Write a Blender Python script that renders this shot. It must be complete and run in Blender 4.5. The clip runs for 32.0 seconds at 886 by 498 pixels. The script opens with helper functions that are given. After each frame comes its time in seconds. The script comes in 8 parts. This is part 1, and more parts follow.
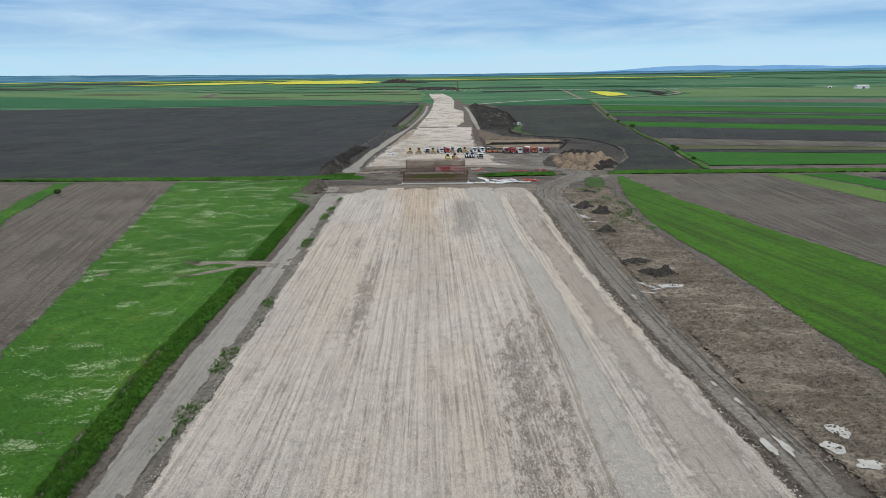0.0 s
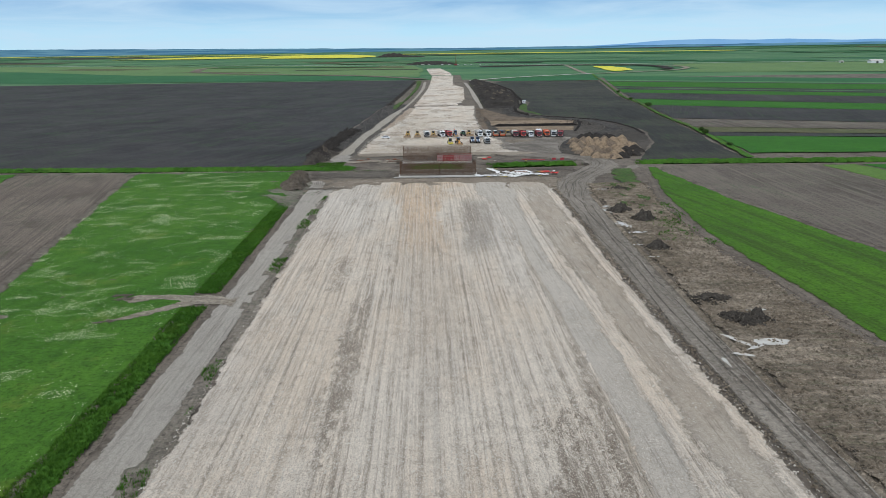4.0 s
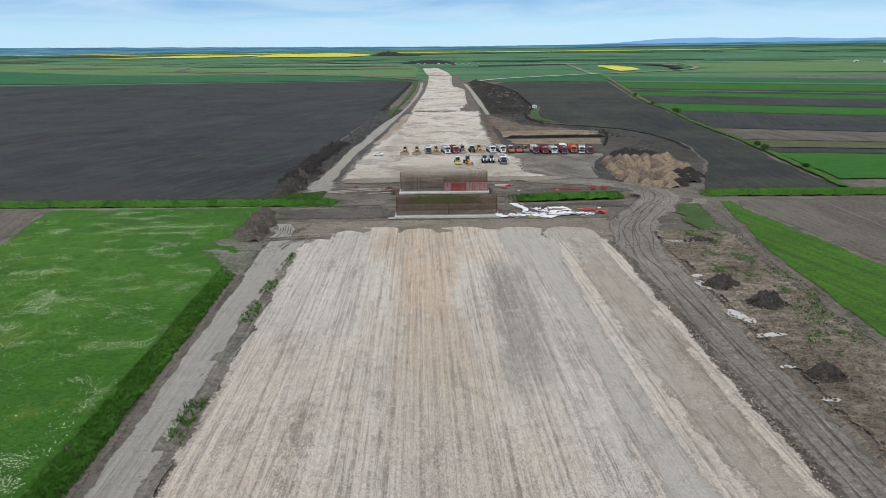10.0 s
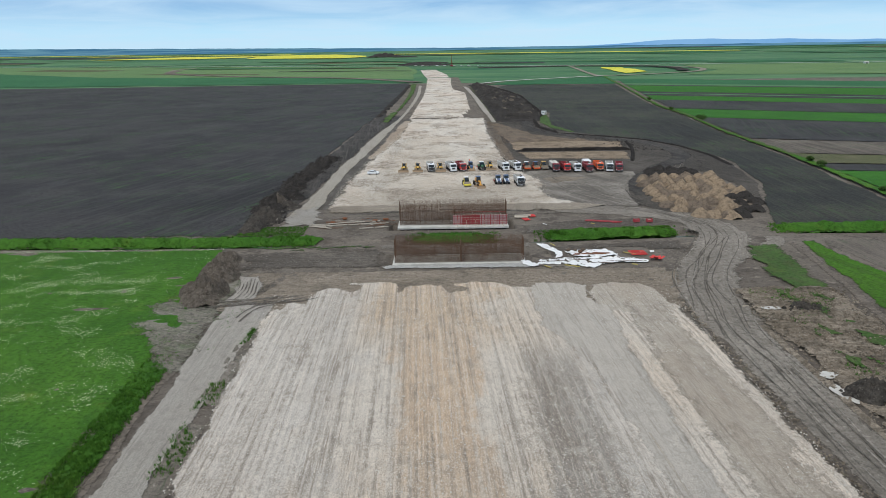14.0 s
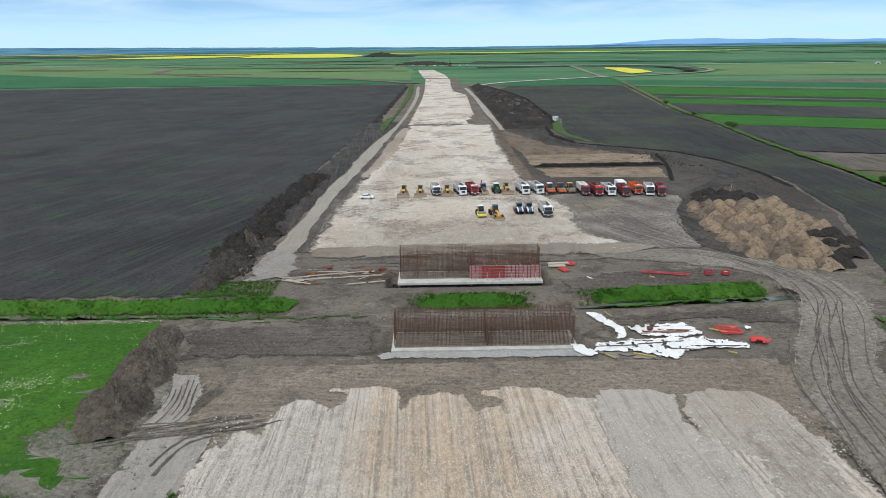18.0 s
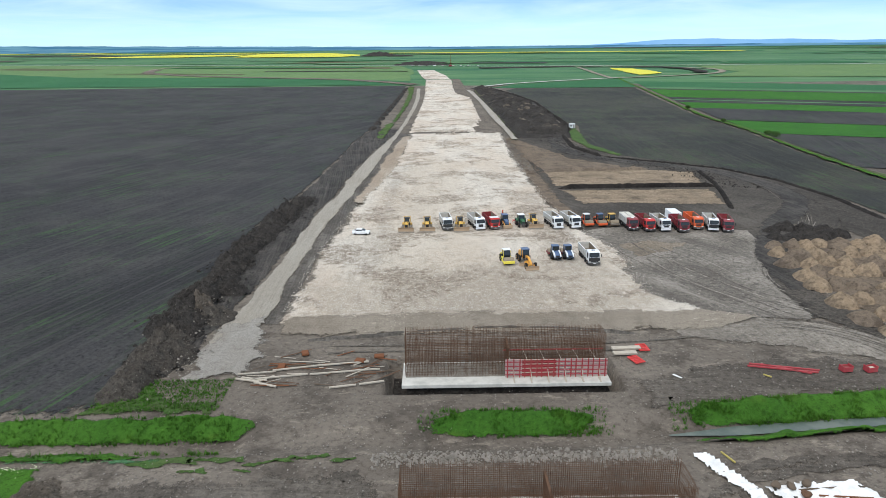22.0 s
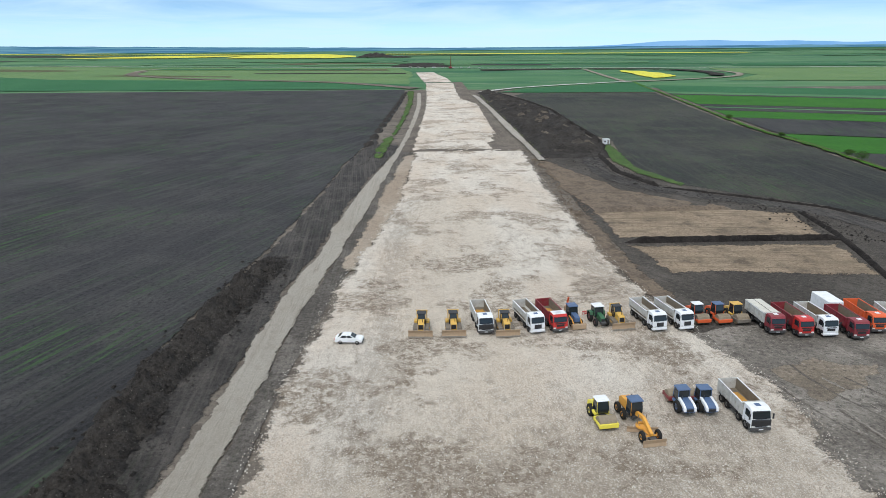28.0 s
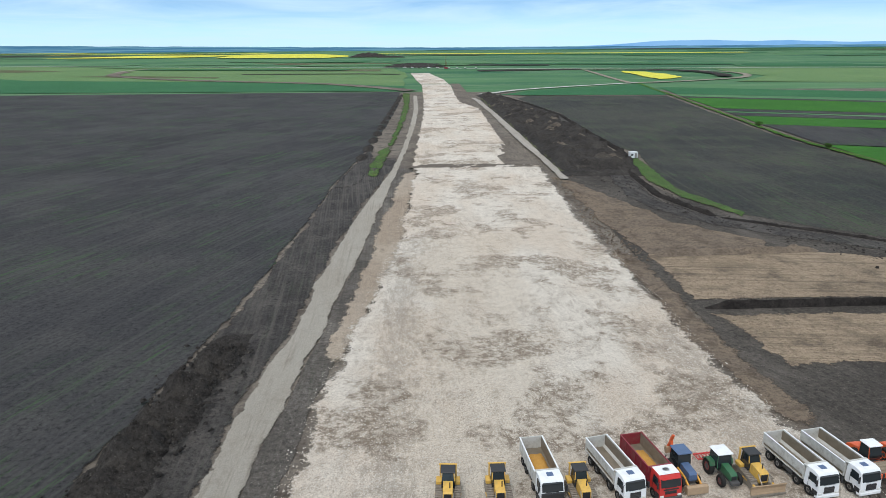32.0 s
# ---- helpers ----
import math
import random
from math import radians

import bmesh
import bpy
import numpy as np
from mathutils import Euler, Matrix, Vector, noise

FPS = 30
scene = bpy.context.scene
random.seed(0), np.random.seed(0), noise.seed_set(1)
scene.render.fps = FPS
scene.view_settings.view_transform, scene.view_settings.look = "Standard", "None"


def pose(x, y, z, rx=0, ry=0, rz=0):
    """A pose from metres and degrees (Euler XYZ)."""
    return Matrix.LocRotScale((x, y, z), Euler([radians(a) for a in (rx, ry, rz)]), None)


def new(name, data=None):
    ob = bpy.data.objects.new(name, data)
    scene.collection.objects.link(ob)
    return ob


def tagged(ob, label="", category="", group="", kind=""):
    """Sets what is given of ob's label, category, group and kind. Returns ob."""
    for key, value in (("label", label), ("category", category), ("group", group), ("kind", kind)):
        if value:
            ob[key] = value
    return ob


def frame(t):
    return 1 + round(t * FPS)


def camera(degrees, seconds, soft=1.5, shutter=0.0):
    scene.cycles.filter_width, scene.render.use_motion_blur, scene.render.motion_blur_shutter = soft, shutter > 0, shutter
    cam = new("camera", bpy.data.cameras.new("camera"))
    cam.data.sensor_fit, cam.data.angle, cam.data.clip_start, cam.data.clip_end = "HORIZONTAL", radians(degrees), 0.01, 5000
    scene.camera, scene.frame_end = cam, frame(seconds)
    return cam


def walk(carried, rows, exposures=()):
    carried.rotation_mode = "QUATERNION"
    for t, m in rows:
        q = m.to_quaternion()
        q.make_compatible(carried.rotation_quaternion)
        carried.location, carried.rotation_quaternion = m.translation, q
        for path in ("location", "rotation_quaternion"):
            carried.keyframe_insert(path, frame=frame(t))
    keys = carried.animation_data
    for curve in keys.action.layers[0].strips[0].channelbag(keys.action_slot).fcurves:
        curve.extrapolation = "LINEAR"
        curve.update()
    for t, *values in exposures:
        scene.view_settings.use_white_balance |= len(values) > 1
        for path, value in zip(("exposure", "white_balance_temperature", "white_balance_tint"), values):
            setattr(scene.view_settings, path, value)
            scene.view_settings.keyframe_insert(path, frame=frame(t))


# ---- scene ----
cam = camera(67.5, 32.0, 0.8)
ROWS = [
    (0.0, 0.00, 0.00, 42.00, 0.74, -14.56, 0.84),
    (0.5, -0.42, 4.81, 42.02, 0.70, -14.56, 0.83),
    (1.0, -0.79, 9.66, 42.05, 0.66, -14.54, 0.85),
    (1.5, -1.16, 14.48, 42.07, 0.62, -14.53, 0.84),
    (2.0, -1.51, 19.36, 42.05, 0.59, -14.74, 0.85),
    (2.5, -1.88, 24.30, 41.98, 0.56, -15.34, 0.86),
    (4.5, -3.31, 44.18, 41.88, 0.42, -16.76, 0.83),
    (5.0, -3.68, 49.16, 41.83, 0.39, -16.77, 0.83),
    (5.5, -4.03, 54.17, 41.83, 0.36, -16.80, 0.85),
    (6.0, -4.40, 59.08, 41.83, 0.32, -16.81, 0.87),
    (6.5, -4.82, 64.09, 41.86, 0.29, -16.80, 0.86),
    (7.0, -5.20, 69.07, 41.88, 0.25, -16.83, 0.86),
    (7.5, -5.57, 74.11, 41.88, 0.22, -16.84, 0.86),
    (8.0, -5.95, 79.05, 41.90, 0.18, -16.83, 0.87),
    (8.5, -6.34, 84.06, 41.90, 0.14, -16.81, 0.84),
    (9.0, -6.69, 89.07, 41.90, 0.12, -16.80, 0.85),
    (9.5, -7.12, 94.11, 41.93, 0.07, -16.78, 0.82),
    (10.0, -7.52, 99.12, 41.93, 0.02, -16.76, 0.80),
    (10.5, -7.84, 104.13, 41.93, 0.00, -16.74, 0.82),
    (11.0, -8.22, 109.10, 41.93, -0.04, -16.71, 0.84),
    (11.5, -8.62, 114.18, 41.90, -0.08, -16.70, 0.85),
    (12.0, -8.99, 119.19, 41.93, -0.12, -16.69, 0.85),
    (12.5, -9.39, 124.19, 41.93, -0.16, -16.68, 0.84),
    (13.0, -9.74, 129.27, 41.93, -0.19, -16.68, 0.82),
    (13.5, -10.11, 133.99, 41.93, -0.22, -16.67, 0.82),
    (14.0, -10.48, 139.03, 41.93, -0.25, -16.66, 0.82),
    (14.5, -10.86, 144.10, 41.95, -0.29, -16.66, 0.81),
    (16.5, -12.48, 164.52, 42.19, -0.46, -16.73, 0.78),
    (17.0, -12.86, 169.53, 42.19, -0.49, -16.70, 0.76),
    (17.5, -13.26, 174.54, 42.19, -0.52, -16.72, 0.76),
    (18.0, -13.63, 179.58, 42.17, -0.56, -16.72, 0.75),
    (18.5, -14.05, 184.62, 42.17, -0.59, -16.73, 0.72),
    (19.0, -14.43, 189.63, 42.14, -0.62, -16.75, 0.70),
    (19.5, -14.83, 194.67, 42.12, -0.64, -16.76, 0.67),
    (20.0, -15.22, 199.68, 42.12, -0.66, -16.73, 0.63),
    (20.5, -15.60, 204.75, 42.10, -0.67, -16.76, 0.62),
    (21.0, -16.00, 209.76, 42.12, -0.68, -16.76, 0.59),
    (21.5, -16.37, 214.77, 42.10, -0.69, -16.73, 0.58),
    (22.0, -16.72, 219.75, 42.12, -0.70, -16.75, 0.59),
    (22.5, -17.12, 224.75, 42.10, -0.72, -16.73, 0.58),
    (23.0, -17.50, 229.76, 42.10, -0.73, -16.72, 0.57),
    (23.5, -17.89, 234.77, 42.12, -0.75, -16.72, 0.57),
    (24.0, -18.32, 239.78, 42.14, -0.76, -16.70, 0.54),
    (24.5, -18.76, 244.75, 42.14, -0.77, -16.70, 0.54),
    (25.0, -19.18, 249.73, 42.14, -0.79, -16.72, 0.54),
    (25.5, -19.61, 254.70, 42.17, -0.80, -16.73, 0.55),
    (27.5, -21.52, 275.02, 42.05, -0.96, -16.67, 0.47),
    (28.0, -21.96, 280.02, 42.05, -1.00, -16.66, 0.47),
    (28.5, -22.43, 285.00, 42.10, -1.06, -16.67, 0.48),
    (29.0, -22.93, 289.97, 42.10, -1.12, -16.66, 0.46),
    (29.5, -23.35, 294.95, 42.14, -1.18, -16.68, 0.48),
    (30.0, -23.84, 299.92, 42.17, -1.26, -16.67, 0.46),
    (30.5, -24.27, 304.90, 42.24, -1.34, -16.68, 0.46),
    (31.0, -24.74, 309.93, 42.29, -1.43, -16.69, 0.46),
    (31.5, -25.23, 314.87, 42.34, -1.51, -16.71, 0.45),
    (32.0, -25.68, 319.88, 42.34, -1.61, -16.69, 0.44),
]
walk(cam, [(t, pose(x, y, z, 90 + pitch, roll, yaw)) for t, x, y, z, yaw, pitch, roll in ROWS], [(0, -0.18), (2, -0.18), (4.5, -0.13), (8, -0.08), (13, -0.1), (16.5, -0.02), (18, 0.06), (20, 0.17), (22, 0.27), (25, 0.24), (28, 0.14), (32, 0.13)])

# ---- light ----
SUN_H, SUN_A = 52.0, 205.0
world = bpy.data.worlds.new("sky")
scene.world = world
world.use_nodes = True
wn, wl = world.node_tree.nodes, world.node_tree.links
wn.clear()


def wnode(kind, **kw):
    n = wn.new(kind)
    for k, v in kw.items():
        n.inputs[k].default_value = v
    return n


sky = wn.new("ShaderNodeTexSky")
sky.sky_type, sky.sun_disc = "NISHITA", False
sky.sun_elevation, sky.sun_rotation = radians(SUN_H), radians(SUN_A)
sky.air_density, sky.dust_density, sky.ozone_density = 1.0, 0.6, 1.6
coord = wn.new("ShaderNodeTexCoord")
sep = wn.new("ShaderNodeSeparateXYZ")
wl.new(coord.outputs["Generated"], sep.inputs[0])
# clouds lie on a flat ceiling: x/(z+e), y/(z+e)
lift = wn.new("ShaderNodeMath")
lift.operation = "ADD"
lift.inputs[1].default_value = 0.07
wl.new(sep.outputs["Z"], lift.inputs[0])
flat = wn.new("ShaderNodeCombineXYZ")
for axis in "XY":
    d = wn.new("ShaderNodeMath")
    d.operation = "DIVIDE"
    wl.new(sep.outputs[axis], d.inputs[0])
    wl.new(lift.outputs[0], d.inputs[1])
    wl.new(d.outputs[0], flat.inputs[axis])
cl = wnode("ShaderNodeTexNoise", Scale=0.55, Detail=7.0, Roughness=0.58, Distortion=0.5)
wl.new(flat.outputs[0], cl.inputs["Vector"])
cramp = wn.new("ShaderNodeValToRGB")
cramp.color_ramp.elements[0].position, cramp.color_ramp.elements[0].color = 0.36, (0.0, 0.0, 0.0, 1)
cramp.color_ramp.elements[1].position, cramp.color_ramp.elements[1].color = 0.70, (0.85, 0.85, 0.85, 1)
wl.new(cl.outputs["Fac"], cramp.inputs[0])
boost = wn.new("ShaderNodeVectorMath")
boost.operation = "SCALE"
boost.inputs["Scale"].default_value = 0.105
wl.new(sky.outputs[0], boost.inputs[0])
# the pale veil of the cloud layer, whiter low down
veil = wn.new("ShaderNodeValToRGB")
veil.color_ramp.elements[0].position, veil.color_ramp.elements[0].color = 0.0, (0.60, 0.93, 1.13, 1)
veil.color_ramp.elements[1].position, veil.color_ramp.elements[1].color = 0.6, (1.0, 1.0, 1.0, 1)
for at, colour in ((0.03, (0.50, 0.86, 1.13)), (0.065, (0.25, 0.52, 0.88)), (0.12, (0.19, 0.42, 0.80)), (0.25, (0.68, 0.80, 0.96))):
    veil.color_ramp.elements.new(at).color = (*colour, 1)
wl.new(sep.outputs["Z"], veil.inputs[0])
cmix = wn.new("ShaderNodeMix")
cmix.data_type = "RGBA"
cmix.inputs[7].default_value = (0.62, 0.86, 1.09, 1)
wl.new(cramp.outputs[0], cmix.inputs[0])
wl.new(veil.outputs[0], cmix.inputs[6])
allmix = wn.new("ShaderNodeMix")
allmix.data_type = "RGBA"
allmix.inputs[0].default_value = 0.86
wl.new(boost.outputs[0], allmix.inputs[6])
wl.new(cmix.outputs[2], allmix.inputs[7])
bg = wn.new("ShaderNodeBackground")
bg.inputs[1].default_value = 1.0
wl.new(allmix.outputs[2], bg.inputs[0])
wl.new(bg.outputs[0], wn.new("ShaderNodeOutputWorld").inputs[0])

sun = new("sun", bpy.data.lights.new("sun", "SUN"))
sun.data.energy, sun.data.angle, sun.data.color = 1.7, radians(18), (1.0, 0.97, 0.94)
sun.matrix_world = pose(0, 0, 100, 90 - SUN_H, 0, 180 - SUN_A)

# ---- materials ----


class Mat:
    """A node material under construction."""

    def __init__(self, name, rough=0.9, metal=0.0):
        self.m = bpy.data.materials.new(name)
        self.m.use_nodes = True
        self.t = self.m.node_tree
        self.b = self.t.nodes["Principled BSDF"]
        self.b.inputs["Roughness"].default_value = rough
        self.b.inputs["Metallic"].default_value = metal
        if rough >= 0.8:
            self.b.inputs["Specular IOR Level"].default_value = 0.08
        self.c = self.t.nodes.new("ShaderNodeTexCoord").outputs["Object"]

    def link(self, a, b):
        self.t.links.new(a, b)

    def coords(self, sx=1, sy=1, sz=1, rz=0):
        n = self.t.nodes.new("ShaderNodeMapping")
        n.inputs["Scale"].default_value = (sx, sy, sz)
        n.inputs["Rotation"].default_value = (0, 0, radians(rz))
        self.link(self.c, n.inputs["Vector"])
        return n.outputs[0]

    def along(self, turn, sx=1, sy=1):
        """Coordinates stretched along a heading, in degrees west of north."""
        n = self.t.nodes.new("ShaderNodeMapping")
        n.vector_type = "TEXTURE"
        n.inputs["Scale"].default_value = (1 / sx, 1 / sy, 1)
        n.inputs["Rotation"].default_value = (0, 0, radians(turn))
        self.link(self.c, n.inputs["Vector"])
        return n.outputs[0]

    def noise(self, scale, detail=4, rough=0.55, vec=None, dist=0.0):
        n = self.t.nodes.new("ShaderNodeTexNoise")
        n.inputs["Scale"].default_value, n.inputs["Detail"].default_value = scale, detail
        n.inputs["Roughness"].default_value, n.inputs["Distortion"].default_value = rough, dist
        self.link(vec or self.c, n.inputs["Vector"])
        return n.outputs["Fac"]

    def voronoi(self, scale, vec=None, out="Distance", rand=1.0):
        n = self.t.nodes.new("ShaderNodeTexVoronoi")
        n.inputs["Scale"].default_value, n.inputs["Randomness"].default_value = scale, rand
        self.link(vec or self.c, n.inputs["Vector"])
        return n.outputs[out]

    def wave(self, scale, dist=2.0, vec=None, dscale=1.0, direction="X"):
        n = self.t.nodes.new("ShaderNodeTexWave")
        n.bands_direction = direction
        n.inputs["Scale"].default_value, n.inputs["Distortion"].default_value = scale, dist
        n.inputs["Detail Scale"].default_value = dscale
        self.link(vec or self.c, n.inputs["Vector"])
        return n.outputs["Fac"]

    def ramp(self, fac, lo, hi, a=0.0, b=1.0):
        n = self.t.nodes.new("ShaderNodeMapRange")
        n.interpolation_type = "SMOOTHSTEP"
        for k, v in zip(("From Min", "From Max", "To Min", "To Max"), (lo, hi, a, b)):
            n.inputs[k].default_value = v
        self.link(fac, n.inputs["Value"])
        return n.outputs[0]

    def math(self, op, a, b):
        n = self.t.nodes.new("ShaderNodeMath")
        n.operation = op
        for i, v in enumerate((a, b)):
            if isinstance(v, (int, float)):
                n.inputs[i].default_value = v
            else:
                self.link(v, n.inputs[i])
        return n.outputs[0]

    def mix(self, fac, a, b, blend="MIX"):
        n = self.t.nodes.new("ShaderNodeMix")
        n.data_type, n.blend_type = "RGBA", blend
        for i, v in ((0, fac), (6, a), (7, b)):
            if isinstance(v, (int, float)):
                n.inputs[i].default_value = v
            elif isinstance(v, tuple):
                n.inputs[i].default_value = (*v, 1)
            else:
                self.link(v, n.inputs[i])
        return n.outputs[2]

    def axis(self, k):
        n = self.t.nodes.new("ShaderNodeSeparateXYZ")
        self.link(self.c, n.inputs[0])
        return n.outputs[k]

    def torn_edge(self):
        """Lets a sheet of earth end raggedly where its mesh carries the edge mark."""
        a = self.t.nodes.new("ShaderNodeAttribute")
        a.attribute_name = "edge"
        n = self.math("ADD", self.ramp(self.noise(1.6, 7, 0.8), 0.32, 0.68, 0.0, 0.36), self.ramp(self.noise(0.24, 4, 0.65), 0.34, 0.66, 0.0, 0.38))
        n = self.math("ADD", n, self.ramp(self.noise(7.0, 2, 0.7), 0.35, 0.65, 0.16, 0.26))
        self.link(self.ramp(self.math("SUBTRACT", n, a.outputs["Fac"]), -0.02, 0.13), self.b.inputs["Alpha"])

    def done(self, colour, bump=None, depth=0.05, strength=0.6):
        if isinstance(colour, tuple):
            self.b.inputs["Base Color"].default_value = (*colour, 1)
        else:
            self.link(colour, self.b.inputs["Base Color"])
        if bump is not None:
            n = self.t.nodes.new("ShaderNodeBump")
            n.inputs["Distance"].default_value, n.inputs["Strength"].default_value = depth, strength
            self.link(bump, n.inputs["Height"])
            self.link(n.outputs[0], self.b.inputs["Normal"])
        return self.m


def gravel_pad(name, light, tan, grey, dark, warm=0.5, grooves=1.0, zones=None, blotch=0.0, specks=(), turn=2.0):
    m = Mat(name, 0.95)
    lines = 1.0 if grooves > 0.1 else 0.25
    streak = m.noise(1.0, 5, 0.65, m.along(turn, 0.9, 0.025))
    narrow = m.noise(2.4, 4, 0.7, m.along(turn, 1, 0.02))
    wide = m.noise(0.05, 4, 0.6, m.coords(1, 0.4))
    wide2 = m.noise(0.035, 5, 0.65, m.coords(1.3, 0.6, 1, 20))
    mid = m.noise(0.22, 6, 0.7, m.coords(1, 0.35))
    patchy = m.noise(0.55, 6, 0.75)
    fine = m.noise(6.0, 4, 0.85)
    stone = m.voronoi(7.5)
    cells = m.voronoi(9.5, None, "Color")
    c = m.mix(m.ramp(wide, 0.42, 0.6), light, tan)
    c = m.mix(m.ramp(wide2, 0.5, 0.66, 0, warm), c, grey)
    for colour, x_of_y, half, y0, y1, amount in zones or ():
        # a stretch of other gravel along the road, with soft torn edges
        xc = m.math("ADD", m.math("MULTIPLY", m.axis(1), x_of_y[1]), x_of_y[0])
        off = m.math("ABSOLUTE", m.math("SUBTRACT", m.axis(0), xc), 0)
        off = m.math("ADD", off, m.math("MULTIPLY", m.math("SUBTRACT", m.noise(0.13, 6, 0.7, m.coords(1, 0.5)), 0.5), half * 2.6))
        k = m.math("MULTIPLY", m.ramp(off, half * 0.7, half * 1.15, 1, 0), m.ramp(m.axis(1), y0 - 9, y0 + 9))
        k = m.math("MULTIPLY", k, m.ramp(m.axis(1), y1 - 9, y1 + 9, 1, 0))
        c = m.mix(m.math("MULTIPLY", k, amount), c, colour)
    c = m.mix(m.math("MULTIPLY", m.ramp(mid, 0.52, 0.68, 0, 0.55), m.ramp(patchy, 0.40, 0.60, 0.15, 1)), c, dark)
    if blotch:
        bl = m.math("MULTIPLY", m.ramp(m.noise(0.055, 5, 0.7), 0.51, 0.58), m.ramp(m.noise(0.9, 7, 0.85), 0.45, 0.54, 0.1, 1))
        c = m.mix(m.math("MULTIPLY", bl, blotch), c, (0.215, 0.170, 0.128))
    c = m.mix(m.ramp(streak, 0.5, 0.66, 0, 0.6 * lines), c, grey)
    if specks:
        # clods of dark dirt dropped in loose drifts, longer than wide
        spot = m.math("MULTIPLY", m.ramp(m.noise(0.75, 7, 0.85, m.coords(1, 0.45)), 0.50, 0.57), m.ramp(m.noise(0.16, 4, 0.7, m.coords(1, 0.3)), 0.42, 0.56))
        c = m.mix(m.math("MULTIPLY", spot, m.ramp(m.noise(0.03, 3, 0.6, m.coords(1, 0.5)), 0.46, 0.60, 0.10, 0.6)), c, dark)
        for x0, slope, half, y0, y1, amount in specks:
            off = m.math("ABSOLUTE", m.math("SUBTRACT", m.axis(0), m.math("ADD", m.math("MULTIPLY", m.axis(1), slope), x0)), 0)
            k = m.math("MULTIPLY", m.ramp(off, 0, half, 1, 0), m.ramp(m.axis(1), y0 - 6, y0 + 8))
            k = m.math("MULTIPLY", k, m.ramp(m.axis(1), y1 - 14, y1 + 10, 1, 0))
            near = m.ramp(m.math("ADD", m.noise(0.95, 7, 0.85, m.coords(1, 0.35)), m.math("MULTIPLY", k, 0.14)), 0.55, 0.64)
            c = m.mix(m.math("MULTIPLY", m.math("MULTIPLY", near, m.ramp(k, 0.02, 0.3)), amount), c, (0.125, 0.098, 0.075))
    c = m.mix(m.math("MULTIPLY", m.ramp(narrow, 0.53, 0.64), m.ramp(mid, 0.35, 0.6, 0.15 * lines, 0.8 * lines)), c, dark)
    if grooves:
        worn = m.ramp(m.noise(0.35, 5, 0.75, m.along(turn, 1, 0.06)), 0.36, 0.58)
        crumb = m.ramp(m.noise(1.5, 6, 0.85, m.along(turn, 1, 0.5)), 0.42, 0.60)
        worn = m.math("MULTIPLY", worn, m.math("ADD", m.math("MULTIPLY", crumb, 0.75), 0.25))
        for pitch, amount in ((0.17, 0.80), (0.36, 0.55)):
            cut = m.math("MULTIPLY", m.ramp(m.wave(pitch, 2.6, m.along(turn, 1, 0.014), 0.8), 0.72, 0.98), worn)
            c = m.mix(m.math("MULTIPLY", cut, amount * grooves), c, dark)
        ridge = m.math("ADD", m.noise(2.1, 3, 0.6, m.along(turn, 1, 0.012)), m.math("MULTIPLY", m.math("SUBTRACT", m.noise(1.1, 6, 0.85, m.along(turn, 1, 0.3)), 0.5), 0.45))
        c = m.mix(m.ramp(ridge, 0.52, 0.68, 0, 0.34 * grooves), c, dark)
        c = m.mix(m.ramp(ridge, 0.33, 0.47, 0.38 * grooves, 0), c, tuple(min(0.9, v * 1.1) for v in light))
    lump = m.noise(1.9, 7, 0.85)
    c = m.mix(m.ramp(lump, 0.53, 0.64, 0, 0.42 if grooves else 0.62), c, dark)
    c = m.mix(m.ramp(patchy, 0.48, 0.70, 0, 0.42), c, dark)
    pale = tuple(min(0.9, v * 1.22) for v in light)
    c = m.mix(m.ramp(patchy, 0.30, 0.46, 0.4, 0), c, light)
    c = m.mix(m.ramp(fine, 0.50, 0.64, 0.0, 0.55), c, dark)
    c = m.mix(m.ramp(fine, 0.30, 0.46, 0.75, 0), c, pale)
    c = m.mix(m.ramp(cells, 0.60, 0.90, 0, 0.45), c, dark)
    c = m.mix(m.ramp(cells, 0.10, 0.40, 0.45, 0), c, pale)
    c = m.mix(m.ramp(stone, 0.06, 0.15, 0.28, 0.0), c, tuple(min(0.92, v * 1.4) for v in light))
    if blotch:
        c = m.mix(m.math("MULTIPLY", m.math("MULTIPLY", bl, m.ramp(lump, 0.40, 0.56)), 0.75), c, (0.20, 0.158, 0.118))
    m.torn_edge()
    h = m.math("ADD", m.math("MULTIPLY", stone, 0.4), m.math("ADD", m.math("MULTIPLY", fine, 1.5), m.math("MULTIPLY", streak, 1.5)))
    return m.done(c, h, 0.16, 0.8)


